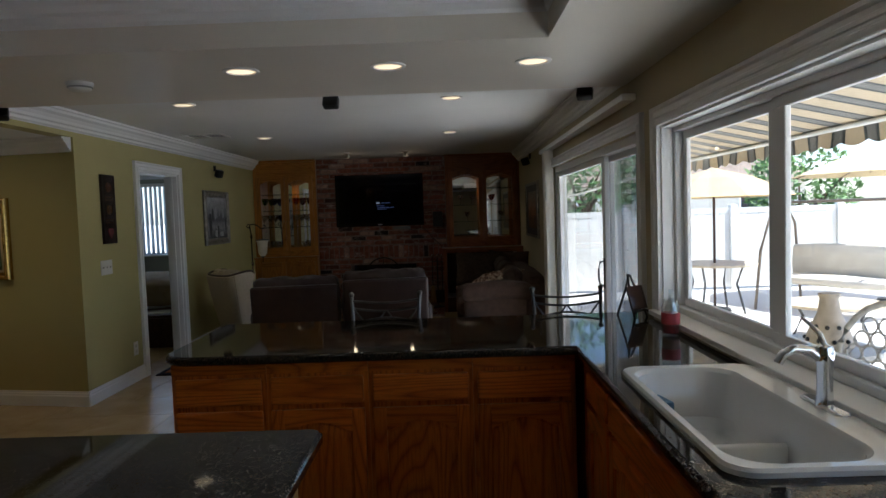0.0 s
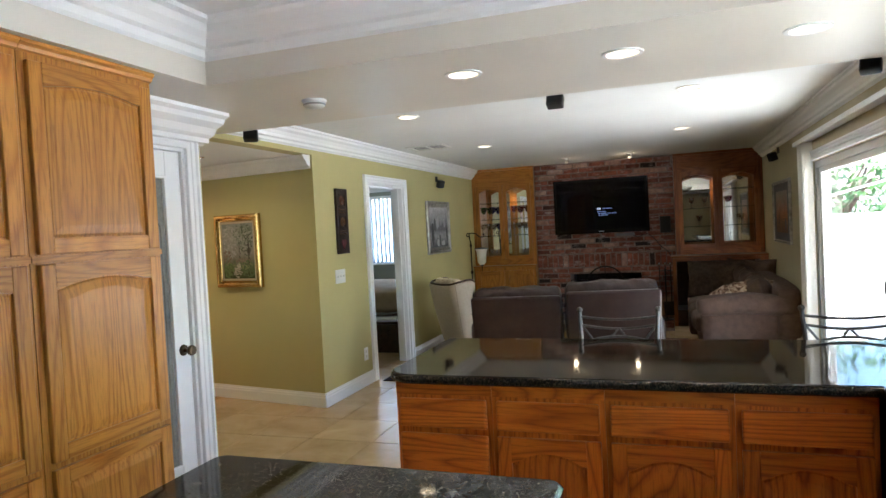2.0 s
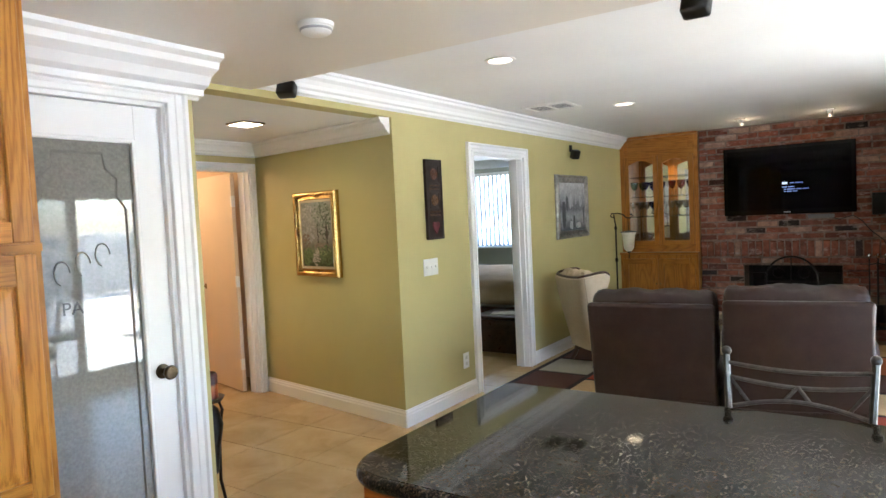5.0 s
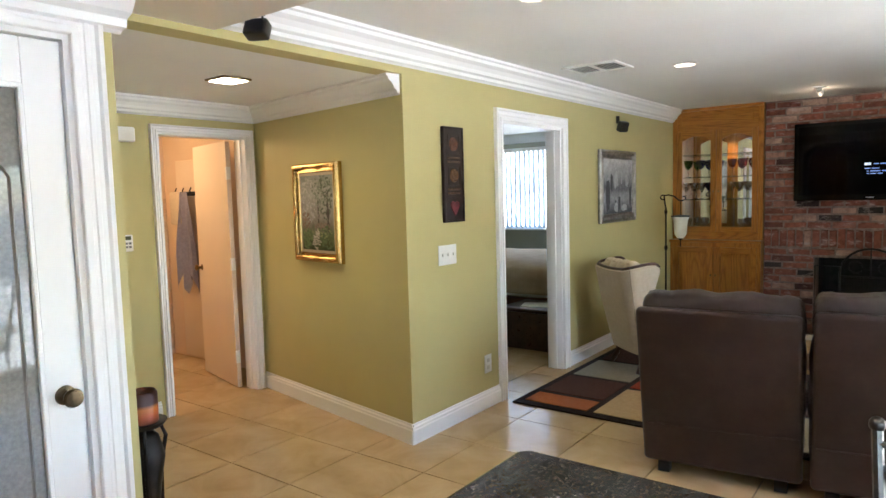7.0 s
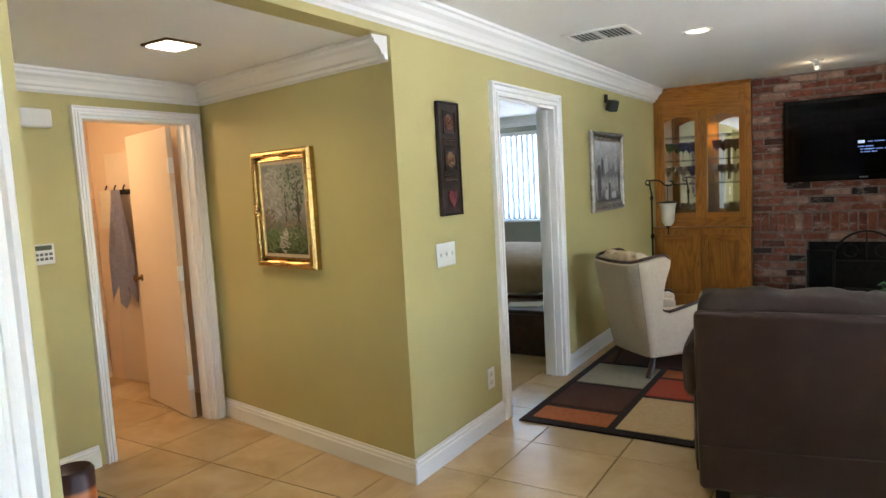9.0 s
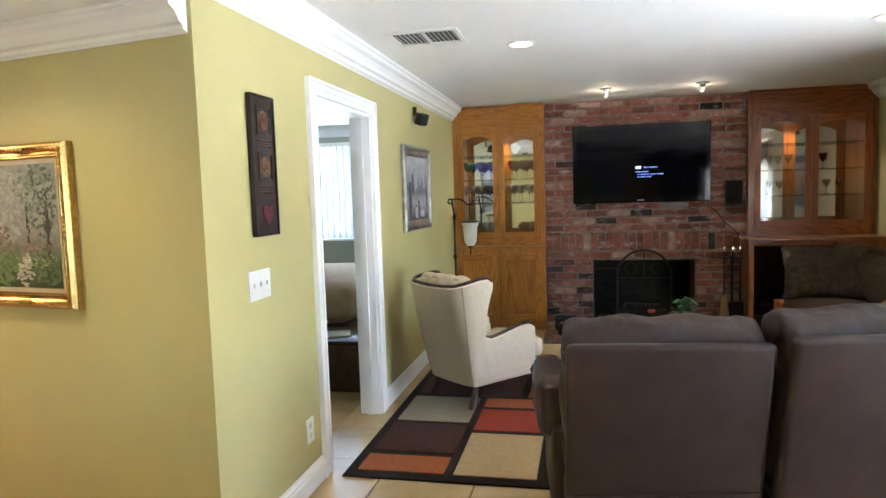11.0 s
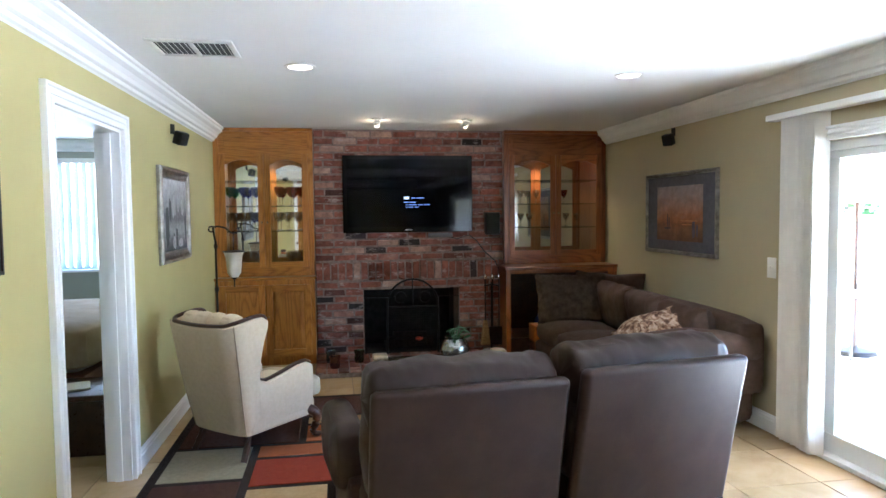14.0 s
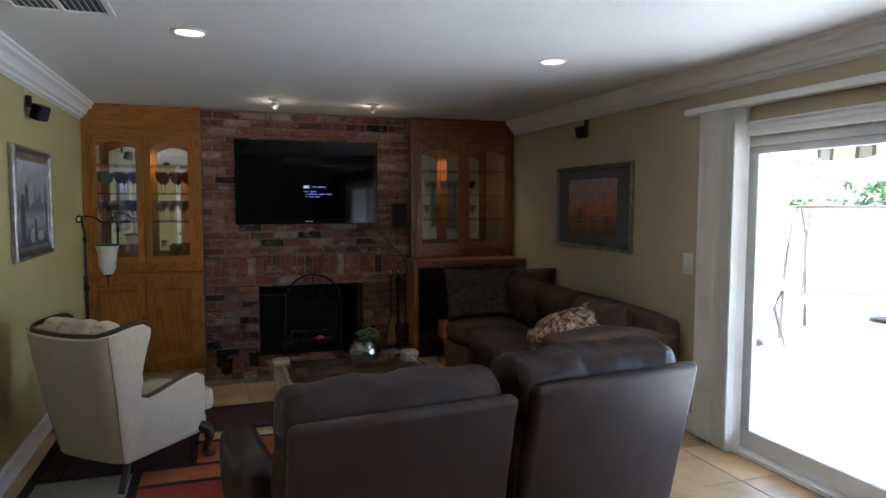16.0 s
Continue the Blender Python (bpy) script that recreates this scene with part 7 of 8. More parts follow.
def thermostat():
    th = thing("alarm_keypad", "white alarm keypad with small keys", "keypad", (-3.818, 4.535, 1.25), 90)
    part("case", box(bmesh.new(), -0.085, -0.025, -0.055, 0.085, 0, 0.055, 0.006), M_WHITEPL, th)
    part("display", B(-0.07, -0.0275, 0.022, 0.07, -0.024, 0.047), plain("keypad_display", (0.10, 0.11, 0.07), 0.2), th, "", False)
    dk = plain("grey_key", (0.14, 0.14, 0.15), 0.5)
    for i in range(6):
        for j in range(2):
            part("key", B(-0.066 + i * 0.024, -0.0285, -0.032 + j * 0.024, -0.05 + i * 0.024, -0.024, -0.018 + j * 0.024), dk, th, "", False)
    c = thing("door_chime", "white plastic door chime box", "door chime", (-3.818, 4.59, 1.968), 90)
    part("cover", box(bmesh.new(), -0.085, -0.045, -0.05, 0.085, 0, 0.05, 0.014, 3), M_WHITEPL, c)


thermostat()


def candle_stand():
    th = thing("candle_stand", "dark iron stand holding an orange and brown pillar candle", "candle stand", (-1.93, 3.64, 0))
    for k in range(3):
        a = radians(90 + 120 * k)
        ca, sa = math.cos(a), math.sin(a)
        part("leg", sweep(bmesh.new(), [(0.10 * ca, 0.10 * sa, 0.0), (0.05 * ca, 0.05 * sa, 0.25), (0.06 * ca, 0.06 * sa, 0.5), (0.085 * ca, 0.085 * sa, 0.60), (0.06 * ca, 0.06 * sa, 0.665)], 0.008), M_IRON, th)
    part("urn", lathe(bmesh.new(), [(0.0, 0.30), (0.035, 0.30), (0.05, 0.42), (0.07, 0.54), (0.05, 0.62), (0.03, 0.64), (0.0, 0.645)]), M_IRON, th, "dark bronze urn body")
    part("dish", lathe(bmesh.new(), [(0.0, 0.655), (0.07, 0.66), (0.085, 0.68), (0.08, 0.68), (0.0, 0.67)]), M_IRON, th)
    wax = Mat("banded_wax", 0.4)
    c = wax.t.nodes.new("ShaderNodeTexCoord")
    sp = wax.t.nodes.new("ShaderNodeSeparateXYZ")
    wax.t.links.new(c.outputs["Generated"], sp.inputs["Vector"])
    wax.color(wax.ramp(sp.outputs["Z"], [(0.0, (0.10, 0.02, 0.012)), (0.3, (0.42, 0.09, 0.02)), (0.5, (0.50, 0.15, 0.03)), (0.62, (0.06, 0.015, 0.012)), (1.0, (0.05, 0.014, 0.012))]))
    part("candle", lathe(bmesh.new(), [(0.0, 0.672), (0.055, 0.672), (0.055, 0.79), (0.048, 0.80), (0.03, 0.785), (0.0, 0.78)]), wax.m, th, "banded orange candle")


candle_stand()


# ---- bathroom beyond the hall door ----
structure("wall_bath_south", B(-5.6, 4.20, 0, -3.95, 4.30, ZC), M_BATHWALL, "warm cream bathroom wall", "wall")
structure("wall_bath_west", B(-5.7, 4.20, 0, -5.6, 6.30, ZC), M_BATHWALL, "warm cream bathroom wall", "wall")
structure("wall_bath_north", B(-5.6, 5.92, 0, -3.95, 6.02, ZC), M_BATHWALL, "warm cream bathroom wall", "wall")
structure("wall_bath_east", B(-3.96, 5.67, 0, -3.951, 6.02, ZC), M_BATHWALL, "warm cream bathroom wall", "wall")
structure("ceiling_bath", B(-5.7, 4.20, 2.22, -3.95, 6.02, 2.30), M_CEIL, "white bathroom ceiling", "ceiling")
d = bpy.data.lights.new("bath_lamp", "POINT")
d.energy, d.color, d.shadow_soft_size = 1.45, (1.0, 0.66, 0.36), 0.12
new("bath_lamp", d).location = (-4.9, 4.9, 2.05)
bl = thing("bath_ceiling_lamp", "round warm bathroom ceiling lamp", "ceiling light", (-4.9, 4.9, 2.22))
part("globe", lathe(bmesh.new(), [(0.12, 0.0), (0.11, -0.03), (0.06, -0.05), (0.0, -0.055)]), glow("bath_globe_glow", (1.0, 0.75, 0.45), 0.6), bl)


def bath_tiles():
    holder = bpy.data.objects["wall_bath_west"]
    m = plain("glazed_peach_tile", (0.62, 0.45, 0.30), 0.15, 0, 0.08, 20)
    me = finish(B(0, 0, 0, 0.008, 0.145, 0.145, 0.002, 1))
    me.materials.append(m)
    for i in range(8):
        for k in range(10):
            ob = new("tile", me)
            ob.parent = holder
            ob.location = (-5.6, 4.72 + i * 0.15, 0.05 + k * 0.15)


bath_tiles()


def bath_door():
    th = tagged(new("door_3"), "cream flush bathroom door standing open inward", "door", "", "structure")
    th.matrix_basis = pose(-3.975, 5.515, 0.008, 0, 0, 166.5)
    w, h = 0.74, 1.97
    leaf = part("leaf", box(bmesh.new(), 0.0, -0.018, 0.0, w, 0.018, h, 0.003), paint("cream_door_paint", (0.72, 0.60, 0.46), 0.45, 0.03), th, "", False)
    for z in (0.25, 1.0, 1.72):
        part("hinge", B(-0.012, -0.012, z - 0.05, 0.012, 0.022, z + 0.05), M_WHITEPL, leaf, "", False)
    k = lathe(bmesh.new(), [(0.0, 0.0), (0.028, 0.0), (0.012, 0.012), (0.012, 0.03), (0.025, 0.042), (0.026, 0.055), (0.0, 0.065)])
    bmesh.ops.rotate(k, verts=k.verts, cent=(0, 0, 0), matrix=Matrix.Rotation(radians(-90), 3, "X"))
    bmesh.ops.translate(k, verts=k.verts, vec=(w - 0.07, 0.018, 0.93))
    part("knob", k, M_BRASS, leaf, "brass knob")
    # coat hooks with towels on the wall behind
    hk = thing("hook_rail", "dark iron rail with coat hooks", "hook rail", (-5.17, 5.90, 1.585))
    part("rail", box(bmesh.new(), -0.16, -0.01, -0.02, 0.16, 0.018, 0.02, 0.003), M_IRON, hk)
    for x in (-0.12, 0.0, 0.12):
        part("hook", sweep(bmesh.new(), [(x, -0.01, 0.0), (x, -0.05, -0.01), (x, -0.06, 0.03), (x, -0.045, 0.055)], 0.006), M_IRON, hk)
    tw = thing("towel", "lavender grey towel hanging from a hook", "towel", (-5.13, 5.86, 1.60))
    b = bmesh.new()
    n = 10
    cols = []
    for i in range(n + 1):
        u = i / n - 0.5
        col = []
        for q in range(12):
            t = q / 11
            col.append(b.verts.new((u * (0.12 + 0.22 * min(1, t * 1.6)), -0.04 - 0.026 * math.sin(i * 1.9) * min(1, t * 2), -t * (0.86 + 0.10 * math.cos(i * 1.3)))))
        cols.append(col)
    for a, c2 in zip(cols, cols[1:]):
        for q in range(11):
            b.faces.new((a[q], c2[q], c2[q + 1], a[q + 1]))
    geo = bmesh.ops.solidify(b, geom=b.faces[:], thickness=0.008)
    part("cloth", b, cloth("lavender_terry", (0.36, 0.34, 0.44), (0.45, 0.43, 0.53), 1.0, 40, 260, 0.8), tw)
    w2 = thing("washcloth", "cream washcloth hanging beside the towel", "towel", (-5.29, 5.87, 1.60))
    b = bmesh.new()
    cushion(b, -0.09, -0.045, -0.30, 0.09, -0.015, 0.0, 0.008)
    part("cloth", b, M_CREAM, w2)
    lc = thing("linen_closet", "cream painted closet door with raised edge", "closet", (-4.95, 5.918, 0), 0)
    part("panel", box(bmesh.new(), -0.42, -0.018, 0.02, -0.02 + 0.3, 0.0, 1.90, 0.004), paint("closet_paint", (0.68, 0.56, 0.42), 0.5), lc)


bath_door()

# ---- bedroom beyond the west door ----
structure("wall_bed_north", wall_y(bmesh.new(), -5.3, -5.2, 10.9, 11.02, 0, ZC), M_GREYWALL, "sage grey bedroom wall", "wall")


def bedroom():
    bm = bmesh.new()
    x0, x1, z0, z1 = -5.2, -2.7, 1.0, 2.10
    for a in ((x1, XW - WT, 0, ZC), (x0, x1, 0, z0), (x0, x1, z1, ZC)):
        box(bm, a[0], 10.9, a[2], a[1], 11.02, a[3])
    structure("wall_bed_window", bm, M_GREYWALL, "sage grey bedroom wall with a window", "wall")
    structure("wall_bed_west", B(-5.4, 6.02, 0, -5.3, 11.02, ZC), M_GREYWALL, "sage grey bedroom wall", "wall")
    structure("wall_bed_south", B(-5.3, 6.02, 0, -3.951, 6.12, ZC), M_GREYWALL, "sage grey bedroom wall", "wall")
    structure("ceiling_bed", B(-5.4, 5.49, ZC - 0.06, XW - WT, 11.02, ZC + 0.04), M_CEIL, "white bedroom ceiling", "ceiling")
    crown("crown_bedroom", (-5.3, 10.9, ZC - 0.06), (XW - WT, 10.9, ZC - 0.06), (0, -1, 0))
    th = thing("bedroom_blinds", "white vertical blinds closed over the bedroom window", "blinds")
    tr = Mat("translucent_vane", 0.6)
    tr.color((0.72, 0.76, 0.80))
    tr.b.inputs["Transmission Weight"].default_value = 0.0
    tr.b.inputs["Emission Color"].default_value = (0, 0, 0, 1)
    # cloth vanes let daylight through
    t = tr.t
    ts, mx = t.nodes.new("ShaderNodeBsdfTranslucent"), t.nodes.new("ShaderNodeMixShader")
    ts.inputs["Color"].default_value = (0.46, 0.51, 0.55, 1)
    mx.inputs["Fac"].default_value = 0.45
    t.links.new(tr.b.outputs["BSDF"], mx.inputs[1])
    t.links.new(ts.outputs["BSDF"], mx.inputs[2])
    t.links.new(mx.outputs["Shader"], t.nodes["Material Output"].inputs["Surface"])
    part("head_rail", B(-5.28, 10.80, 2.10, -2.62, 10.87, 2.15), M_TRIM, th, "", False)
    for i in range(34):
        x = -5.24 + i * 0.078
        v = bmesh.new()
        pts = [(x - 0.036, 10.862), (x - 0.012, 10.845), (x + 0.014, 10.832), (x + 0.036, 10.826)]
        prism(v, [(a, b, 0.98) for a, b in pts] + [(a, b + 0.0015, 0.98) for a, b in reversed(pts)], (0, 0, 1.12))
        part("vane", v, tr.m, th, "", False)
    structure("sill_bedroom", B(-5.28, 10.80, 0.95, -2.62, 10.90, 0.975), M_TRIM, "white bedroom window sill", "window sill")
    area("bedroom_window_light", (-3.95, 10.79, 1.55), (-3.95, 9.0, 1.35), 2.3, 1.0, 0.9, (0.92, 0.96, 1.0))
    bd = thing("bed", "bed with a tan comforter over a dark red frame", "bed", (-3.6, 9.5, 0))
    part("bed_frame", box(bmesh.new(), -0.95, -1.05, 0.08, 0.95, 1.05, 0.38, 0.02), plain("red_brown_wood", (0.10, 0.03, 0.015), 0.4, 0, 0.3, 9), bd)
    part("mattress", cushion(bmesh.new(), -0.92, -1.02, 0.36, 0.92, 1.0, 0.66, 0.02), M_WHITEPL, bd)
    part("comforter", cushion(bmesh.new(), -1.0, -1.10, 0.40, 1.0, 0.75, 0.74, 0.04, 9), cloth("tan_comforter", (0.42, 0.31, 0.21), (0.52, 0.40, 0.29), 0.9, 6, 90, 0.5), bd, "rumpled tan comforter")
    for x in (-0.9, 0.9):
        for y in (-1.0, 1.0):
            part("leg", B(x - 0.04, y - 0.04, 0, x + 0.04, y + 0.04, 0.1), M_DARKWOOD, bd, "", False)
    ot = thing("storage_ottoman", "dark brown storage bench with papers on it", "ottoman", (-2.62, 8.05, 0))
    part("body", box(bmesh.new(), -0.30, -0.25, 0.0, 0.30, 0.25, 0.36, 0.012), M_DARKWOOD, ot)
    part("lid", box(bmesh.new(), -0.31, -0.26, 0.362, 0.31, 0.26, 0.40, 0.01), M_DARKWOOD, ot)
    pp = thing("papers", "loose white papers on the bench", "papers", (-2.62, 8.0, 0.401), 20)
    part("sheets", box(bmesh.new(), -0.15, -0.11, 0, 0.15, 0.11, 0.012, 0.003), M_WHITEPL, pp)


bedroom()


# ---- outside ----
def ground():
    k = Mat("pale_concrete", 0.85, 0, 0.3)
    n = k.noise(0.9, 6, 0.6)
    c = k.ramp(n, [(0.3, (0.56, 0.53, 0.48)), (0.7, (0.66, 0.63, 0.58))])
    k.color(k.mix(c, k.ramp(k.noise(40, 4), [(0.3, (0.85, 0.85, 0.85)), (0.7, (1.08, 1.08, 1.08))]), 1.0, "MULTIPLY"))
    k.bump(k.noise(60, 5), 0.25, 0.004)
    bm = bmesh.new()
    box(bm, XE + 0.15, -400, -0.45, 500, 400, -0.12)
    box(bm, -400, 11.02, -0.45, XE + 0.15, 400, -0.12)
    box(bm, -400, -400, -0.45, XE + 0.15, -2.46, -0.12)
    box(bm, -400, -2.46, -0.45, -6.2, 11.02, -0.12)
    structure("ground", bm, k.m, "sunlit pale concrete patio", "ground")


ground()
structure("roof_slab", B(-6.4, -2.7, 2.62, XE + 0.5, 11.3, 2.74), M_CEIL, "plain roof over the rooms", "roof")
structure("wall_outer_north", B(XW, 11.03, -0.12, XE + 0.15, 11.1, 2.62), M_WALL2, "plain outside wall behind the chimney", "wall")


def awning():
    th = thing("awning", "striped cream and grey fabric awning with scalloped edge", "awning")
    fab = {"cream": cloth("awning_cream", (0.55, 0.45, 0.31), (0.62, 0.52, 0.37), 0.9, 5, 160, 0.3), "grey": cloth("awning_grey", (0.20, 0.20, 0.19), (0.26, 0.26, 0.25), 0.9, 5, 160, 0.3), "dark": cloth("awning_dark", (0.05, 0.06, 0.06), (0.08, 0.09, 0.09), 0.9, 5, 160, 0.3)}
    y, i = -1.5, 0
    seq = (("cream", 0.20), ("dark", 0.035), ("grey", 0.10), ("dark", 0.035))
    xw, xf, zw, zf = XE + 0.16, 4.0, 2.45, 2.07
    while y < 8.2:
        k, w = seq[i % 4]
        bm = bmesh.new()
        prism(bm, [(xw, y, zw), (xf, y, zf), (xf, y, zf + 0.006), (xw, y, zw + 0.006)], (0, w, 0))
        part("canvas_strip", bm, fab[k], th, "", False)
        v = bmesh.new()
        n = 4
        a = [(xf + 0.004, y + w * q / n, zf + 0.004) for q in range(n + 1)]
        b = [(xf + 0.004 + 0.02 * math.sin((y + w * q / n) * 7), y + w * q / n, zf - 0.13 - 0.035 * abs(math.sin((y + w * q / n) * math.pi / 0.28))) for q in range(n + 1)]
        prism(v, a + b[::-1], (0.004, 0, 0))
        part("valance_strip", v, fab[k], th, "", False)
        y += w
        i += 1
    br = bmesh.new()
    rod(br, (xf - 0.02, -1.5, zf - 0.02), (xf - 0.02, 8.2, zf - 0.02), 0.02)
    for yy in (-1.4, 8.1):
        rod(br, (xw - 0.01, yy, 1.6), (xf - 0.03, yy, zf - 0.03), 0.014)
    part("awning_bars", br, M_TRIM, th)


awning()


def fence(name, p, q, h, label):
    th = thing(name, label, "fence", (p[0], p[1], -0.12), math.degrees(math.atan2(q[1] - p[1], q[0] - p[0])))
    l = math.hypot(q[0] - p[0], q[1] - p[1])
    vin = plain("white_vinyl", (0.72, 0.70, 0.65), 0.5, 0, 0.06, 2)
    n = int(l / 1.8)
    for i in range(n + 1):
        x = l * i / n
        b = box(bmesh.new(), x - 0.06, -0.06, 0, x + 0.06, 0.06, h + 0.06, 0.008)
        part("post", b, vin, th)
    for i in range(n):
        a, c = l * i / n + 0.06, l * (i + 1) / n - 0.06
        b = bmesh.new()
        m = 9
        for k in range(m):
            u, w = a + (c - a) * k / m, a + (c - a) * (k + 1) / m - 0.004
            box(b, u, -0.018, 0.10, w, 0.018, h - 0.08)
        part("panel", b, vin, th, "", False)
        r = bmesh.new()
        box(r, a, -0.025, 0.04, c, 0.025, 0.12)
        box(r, a, -0.025, h - 0.10, c, 0.025, h)
        part("rail", r, vin, th, "", False)


fence("fence", (2.35, 12.6), (12.5, 12.6), 1.55, "white vinyl privacy fence round the patio")
fence("fence", (12.5, 12.6), (12.5, -9.0), 1.55, "long white vinyl privacy fence")


def umbrella(at, r, h, col, label):
    th = thing("patio_umbrella", label, "umbrella", at)
    part("base", lathe(bmesh.new(), [(0.0, 0.08), (0.04, 0.08), (0.22, 0.05), (0.24, 0.0), (0.0, 0.0)]), M_IRON, th)
    part("pole", rod(bmesh.new(), (0, 0, 0.05), (0, 0, h), 0.02), M_DARKWOOD, th)
    m = cloth("umbrella_cloth", col, tuple(v * 1.15 for v in col), 0.9, 4, 160, 0.3)
    bm = bmesh.new()
    lathe(bm, [(0.0, h + 0.02), (r * 0.5, h - 0.14), (r, h - 0.42), (r * 0.99, h - 0.43), (r * 0.49, h - 0.16), (0.0, h)], n=8)
    part("canopy", bm, m, th, "", False)
    for k in range(8):
        a = radians(45 * k)
        part("rib", rod(bmesh.new(), (0.02 * math.cos(a), 0.02 * math.sin(a), h - 0.03), (r * 0.98 * math.cos(a), r * 0.98 * math.sin(a), h - 0.445), 0.008, n=6), M_DARKWOOD, th)


umbrella((5.0, 9.95, -0.12), 1.15, 2.15, (0.46, 0.34, 0.18), "tan patio umbrella over a table")
umbrella((8.0, 10.4, -0.12), 1.5, 2.45, (0.48, 0.38, 0.22), "wide cream patio umbrella by the fence")


def patio_table(at, r, h):
    th = thing("patio_table", "round pale patio table on metal legs", "table", at)
    part("tabletop", lathe(bmesh.new(), [(0.0, h), (r, h), (r, h - 0.03), (0.0, h - 0.03)], n=28), plain("pale_tabletop", (0.50, 0.40, 0.26), 0.5), th)
    for k in range(4):
        a = radians(45 + 90 * k)
        part("leg", sweep(bmesh.new(), [(r * 0.75 * math.cos(a), r * 0.75 * math.sin(a), 0), (r * 0.55 * math.cos(a), r * 0.55 * math.sin(a), h * 0.6), (r * 0.7 * math.cos(a), r * 0.7 * math.sin(a), h - 0.03)], 0.018), M_PEWTER, th)


patio_table((5.0, 9.95, -0.12), 0.6, 0.74)
patio_table((5.4, 7.6, -0.12), 0.55, 0.45)


def garden_swing():
    th = thing("garden_swing", "metal framed garden swing seat with a pale canopy", "swing", (6.6, 9.4, -0.12), -62)
    tube = plain("bronze_tube", (0.20, 0.16, 0.12), 0.4, 0.6)
    for s in (-1, 1):
        part("side_hoop", sweep(bmesh.new(), [(s * 1.0, -0.55, 0.0), (s * 1.0, -0.42, 0.9), (s * 1.0, -0.15, 1.5), (s * 1.0, 0.15, 1.62), (s * 1.0, 0.40, 1.3), (s * 1.0, 0.55, 0.0)], 0.022), tube, th)
        part("hanger", sweep(bmesh.new(), [(s * 0.85, 0.0, 1.62), (s * 0.85, -0.15, 0.95), (s * 0.85, -0.25, 0.5)], 0.012), tube, th)
    part("top_bar", rod(bmesh.new(), (-1.02, 0.0, 1.62), (1.02, 0.0, 1.62), 0.022), tube, th)
    pad = cloth("pale_canvas", (0.56, 0.50, 0.40), (0.64, 0.58, 0.48), 0.9, 6, 160, 0.3)
    part("seat_pad", cushion(bmesh.new(), -0.82, -0.42, 0.42, 0.82, 0.10, 0.54, 0.02), pad, th)
    part("back_pad", cushion(bmesh.new(), -0.82, 0.06, 0.46, 0.82, 0.20, 0.98, 0.02), pad, th)


garden_swing()


def garden_chair(at, turn):
    th = thing("garden_chair", "white cast iron chair with a lattice back", "chair", at, turn)
    iron = plain("weathered_white_iron", (0.38, 0.36, 0.33), 0.5, 0.2, 0.25, 30)
    part("seat", lathe(bmesh.new(), [(0.0, 0.45), (0.22, 0.45), (0.24, 0.44), (0.22, 0.42), (0.0, 0.425)], n=24), iron, th)
    rim = [(0.25 * math.cos(radians(a)), 0.22, 0.80 + 0.33 * math.sin(radians(a))) for a in range(-50, 231, 14)]
    part("back_hoop", sweep(bmesh.new(), rim, 0.016), iron, th)
    lat = bmesh.new()
    for i in range(-3, 4):
        for j in range(-3, 5):
            x, z = i * 0.07 + (0.035 if j % 2 else 0), 0.80 + j * 0.07
            if (x / 0.24) ** 2 + ((z - 0.80) / 0.31) ** 2 < 0.85:
                sweep(lat, [(x + 0.033 * math.cos(radians(a)), 0.22, z + 0.042 * math.sin(radians(a))) for a in range(0, 361, 40)], 0.006, 5, 1.0, False)
    part("lattice", lat, iron, th)
    for sx in (-1, 1):
        for sy in (-1, 1):
            part("leg", sweep(bmesh.new(), [(sx * 0.15, sy * 0.15, 0.43), (sx * 0.20, sy * 0.20, 0.25), (sx * 0.19, sy * 0.19, 0.0)], 0.014), iron, th)


garden_chair((2.95, 2.98, -0.02), -50)
for o in [bpy.data.objects["garden_chair"]]:
    o.location.z = -0.12


def lantern():
    th = thing("garden_table", "small cast iron table by the window", "table", (3.0, 3.58, -0.12))
    iron = plain("weathered_iron_top", (0.42, 0.40, 0.36), 0.5, 0.2, 0.2, 30)
    part("tabletop", lathe(bmesh.new(), [(0.0, 0.84), (0.32, 0.84), (0.32, 0.81), (0.0, 0.81)], n=28), iron, th)
    part("stem", rod(bmesh.new(), (0, 0, 0.03), (0, 0, 0.81), 0.03), iron, th)
    part("foot", lathe(bmesh.new(), [(0.0, 0.05), (0.22, 0.02), (0.24, 0.0), (0.0, 0.0)]), iron, th)
    l = thing("lantern", "pale pierced clay lantern on the garden table", "lantern", (3.0, 3.46, 0.72))
    part("body", lathe(bmesh.new(), [(0.0, 0.0), (0.10, 0.0), (0.12, 0.03), (0.10, 0.10), (0.055, 0.20), (0.045, 0.27), (0.055, 0.30), (0.0, 0.30)], n=20), plain("pale_clay", (0.50, 0.42, 0.33), 0.8, 0, 0.2, 20, 0.4), l)
    dots = bmesh.new()
    for k in range(10):
        for z, r in ((0.06, 0.114), (0.13, 0.088)):
            a = radians(36 * k + (18 if z > 0.1 else 0))
            ball(dots, (r * math.cos(a), r * math.sin(a), z), 0.012, 1, 1, 1, 8, 6)
    part("piercings", dots, M_BLACK, l)


lantern()


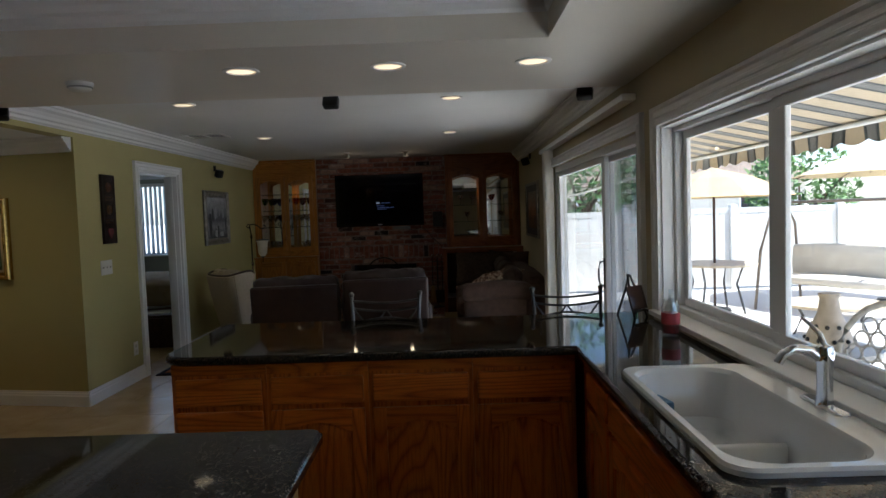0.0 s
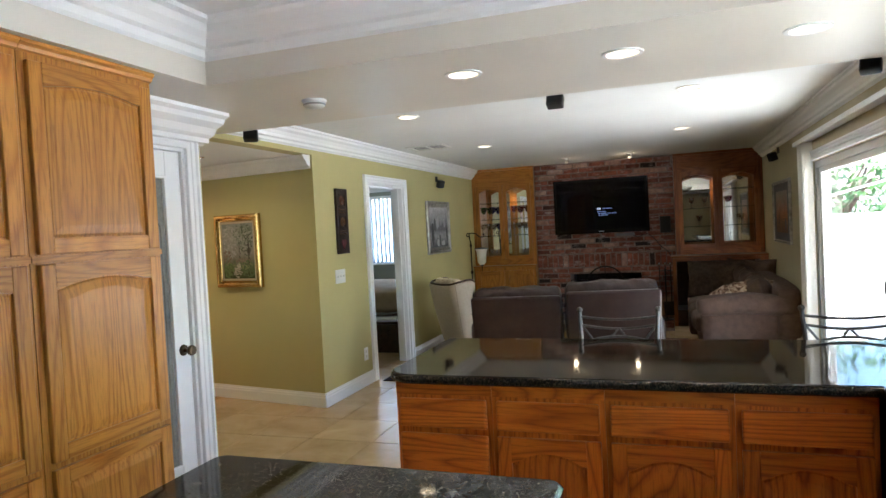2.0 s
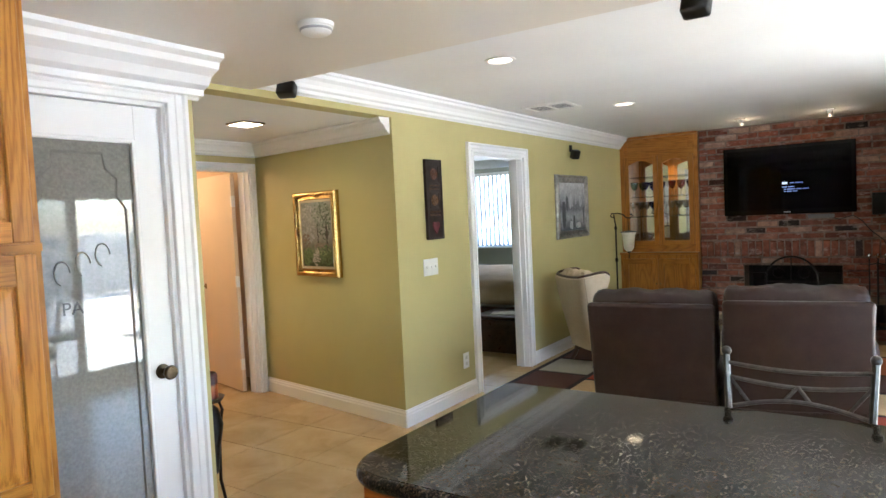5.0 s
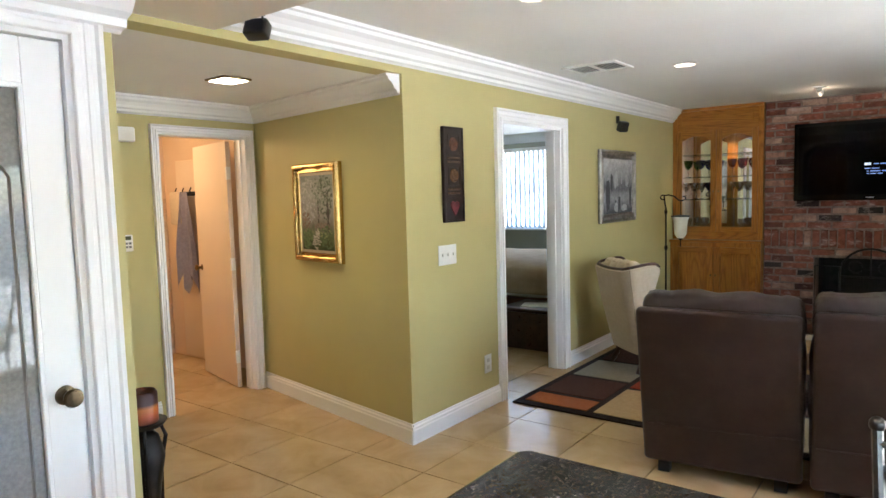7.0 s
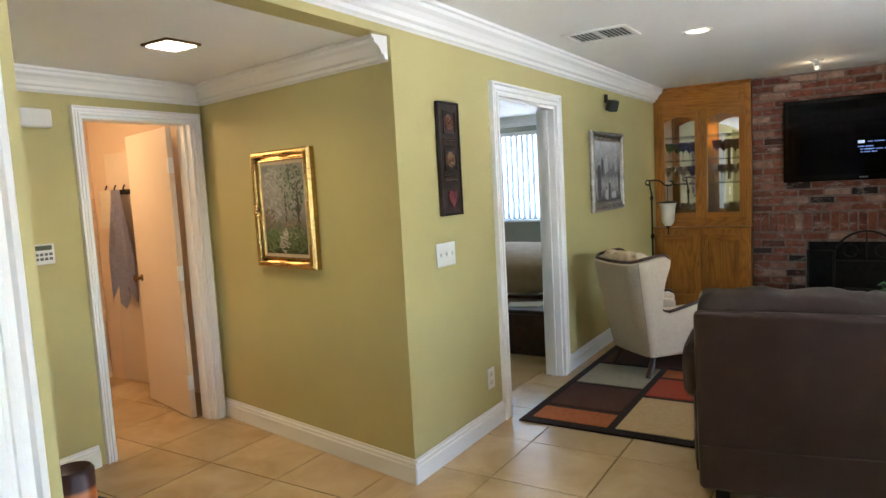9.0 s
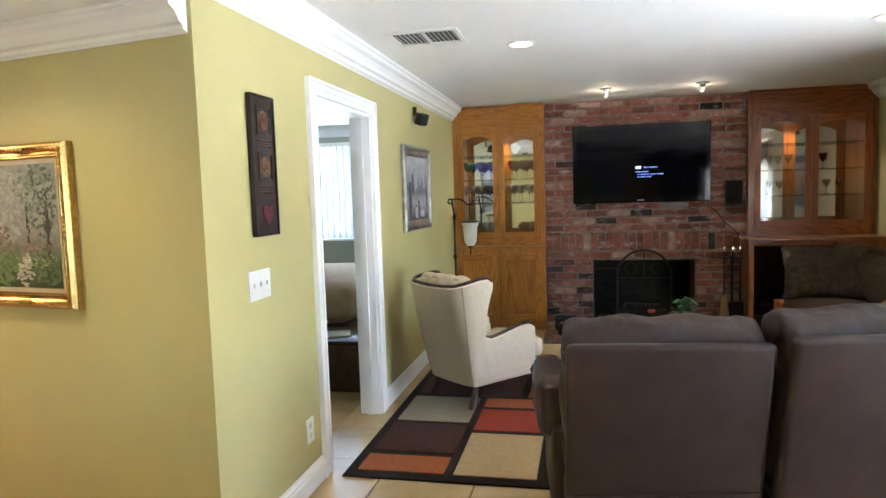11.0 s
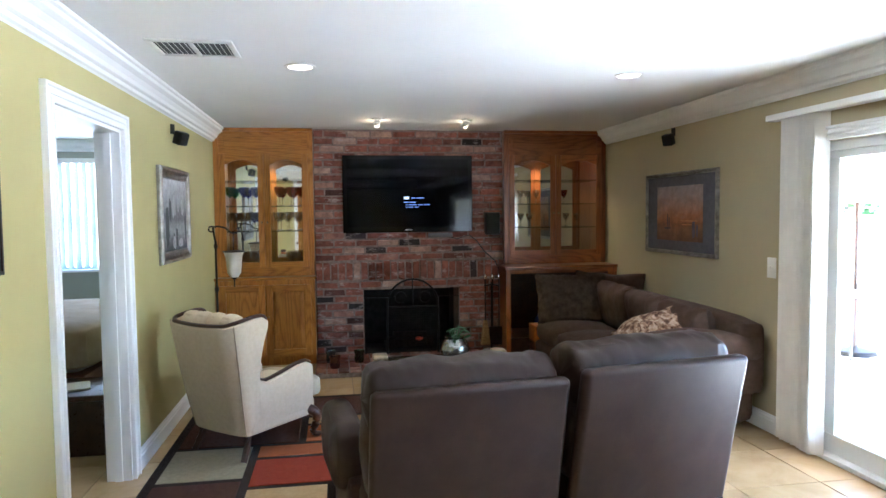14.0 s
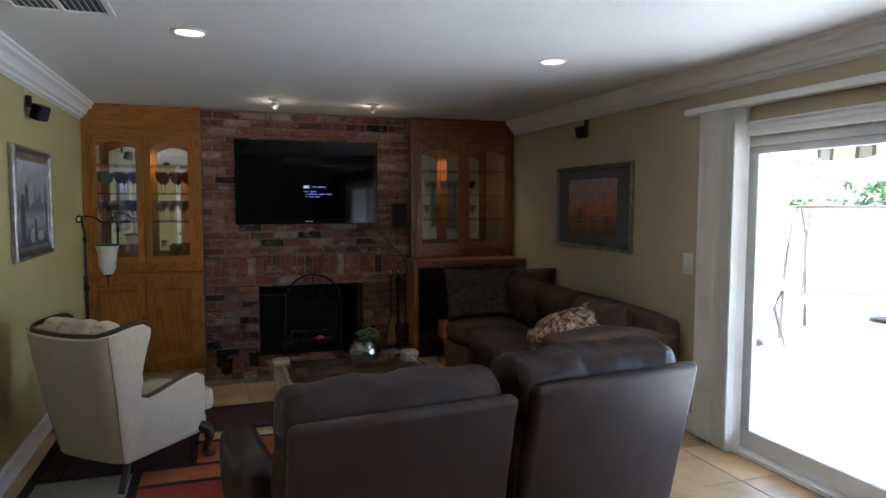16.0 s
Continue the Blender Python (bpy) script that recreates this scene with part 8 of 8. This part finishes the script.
def tree(at, h, r, seed, col):
    th = thing("tree", "leafy green garden tree behind the fence", "tree", at)
    rnd = random.Random(seed)
    bark = plain("tree_bark", (0.10, 0.07, 0.05), 0.95, 0, 0.4, 12, 0.8)
    t = bmesh.new()
    sweep(t, [(0, 0, 0), (0.05, 0.03, h * 0.3), (-0.04, 0.05, h * 0.6)], 0.13, 8, 0.5)
    for k in range(6):
        a = rnd.uniform(0, 6.28)
        sweep(t, [(0, 0, h * 0.45), (r * 0.4 * math.cos(a), r * 0.4 * math.sin(a), h * 0.65), (r * 0.8 * math.cos(a), r * 0.8 * math.sin(a), h * rnd.uniform(0.7, 0.9))], 0.05, 6, 0.3)
    part("trunk", t, bark, th)
    lf = Mat("garden_leaves", 0.6)
    lf.color(lf.ramp(lf.island(), [(0.0, tuple(v * 0.6 for v in col)), (1.0, tuple(v * 1.4 for v in col))]))
    vs, fs = [], []
    for k in range(1500):
        d = Vector((rnd.gauss(0, 1), rnd.gauss(0, 1), rnd.gauss(0, 0.8))).normalized() * r * rnd.uniform(0.45, 1.0) ** 0.6
        c = Vector((0, 0, h * 0.75)) + d + Vector((0, 0, 0.3 * noise.noise(d * 1.5)))
        u = Vector((rnd.uniform(-1, 1), rnd.uniform(-1, 1), rnd.uniform(-1, 1))).normalized()
        w = u.orthogonal().normalized()
        s = rnd.uniform(0.06, 0.13)
        i = len(vs)
        vs += [c - u * s, c + w * s * 0.5, c + u * s, c - w * s * 0.5]
        fs.append((i, i + 1, i + 2, i + 3))
    me = bpy.data.meshes.new("crown")
    me.from_pydata(vs, [], fs)
    part("crown", me, lf.m, th, "dense leafy crown")


tree((4.2, 15.5, -0.12), 3.2, 1.5, 1, (0.06, 0.13, 0.03))
tree((9.5, 16.0, -0.12), 2.6, 1.3, 2, (0.08, 0.15, 0.03))
tree((12.5, 15.0, -0.12), 2.5, 1.2, 5, (0.09, 0.15, 0.03))
tree((15.5, 6.0, -0.12), 3.4, 1.6, 7, (0.06, 0.12, 0.03))
tree((15.0, 1.0, -0.12), 3.0, 1.5, 8, (0.07, 0.13, 0.03))


def neighbour(at, turn):
    th = thing("neighbour_house", "pale neighbouring house with a low brown roof", "house", at, turn)
    part("wall", B(-6, -4, 0, 6, 4, 2.5), paint("pale_stucco", (0.62, 0.58, 0.50), 0.9), th, "", False)
    r = bmesh.new()
    prism(r, [(-6.5, -4.6, 2.45), (-6.5, 4.6, 2.45), (-6.5, 0, 3.9)], (13, 0, 0))
    part("roof", r, plain("brown_shingle", (0.20, 0.15, 0.11), 0.9, 0, 0.25, 3, 0.5), th, "", False)
    for x in (-3.5, 0.5, 4.0):
        wd = part("window", B(x - 0.6, -4.03, 1.0, x + 0.6, -3.99, 2.0), M_TRIM, th, "", False)
        part("pane", B(x - 0.52, -4.04, 1.08, x + 0.52, -4.031, 1.92), M_BLACK, wd, "", False)


neighbour((9, 30, -0.12), 0)
neighbour((30, 4, -0.12), -90)


# ---- floor tiles, one by one ----
def floor_tiles():
    holder = bpy.data.objects["floor"]
    s, g = 0.51, 0.007
    me = finish(B(0, 0, -0.008, s - g, s - g, 0.0, 0.0015, 1))
    me.materials.append(M_TILE)
    rest = bmesh.new()
    spots = []
    for i in range(-7, 11):
        for j in range(-5, 22):
            x, y = -2.738 + i * s, 5.073 + (j - 10) * s
            inside = -6.15 < x and x < XE and -2.3 < y and y < 10.6 and not (x + s < -2.05 and y < 3.0) and not (x + s < -3.9 and y < 3.6)
            if not inside:
                continue
            spots.append((x, y))
    spots.sort(key=lambda p: abs(p[0] + 1.6) + abs(p[1] - 5.4) * 0.8)
    for n, (x, y) in enumerate(spots):
        if n < 210:
            ob = new("tile", me)
            ob.parent = holder
            ob.location = (x, y, 0)
        else:
            box(rest, x, y, -0.008, x + s - g, y + s - g, 0.0)
    ob = part("tile_field", rest, M_TILE, holder, "further beige floor tiles", False)
    ob["kind"] = "stuff"


floor_tiles()
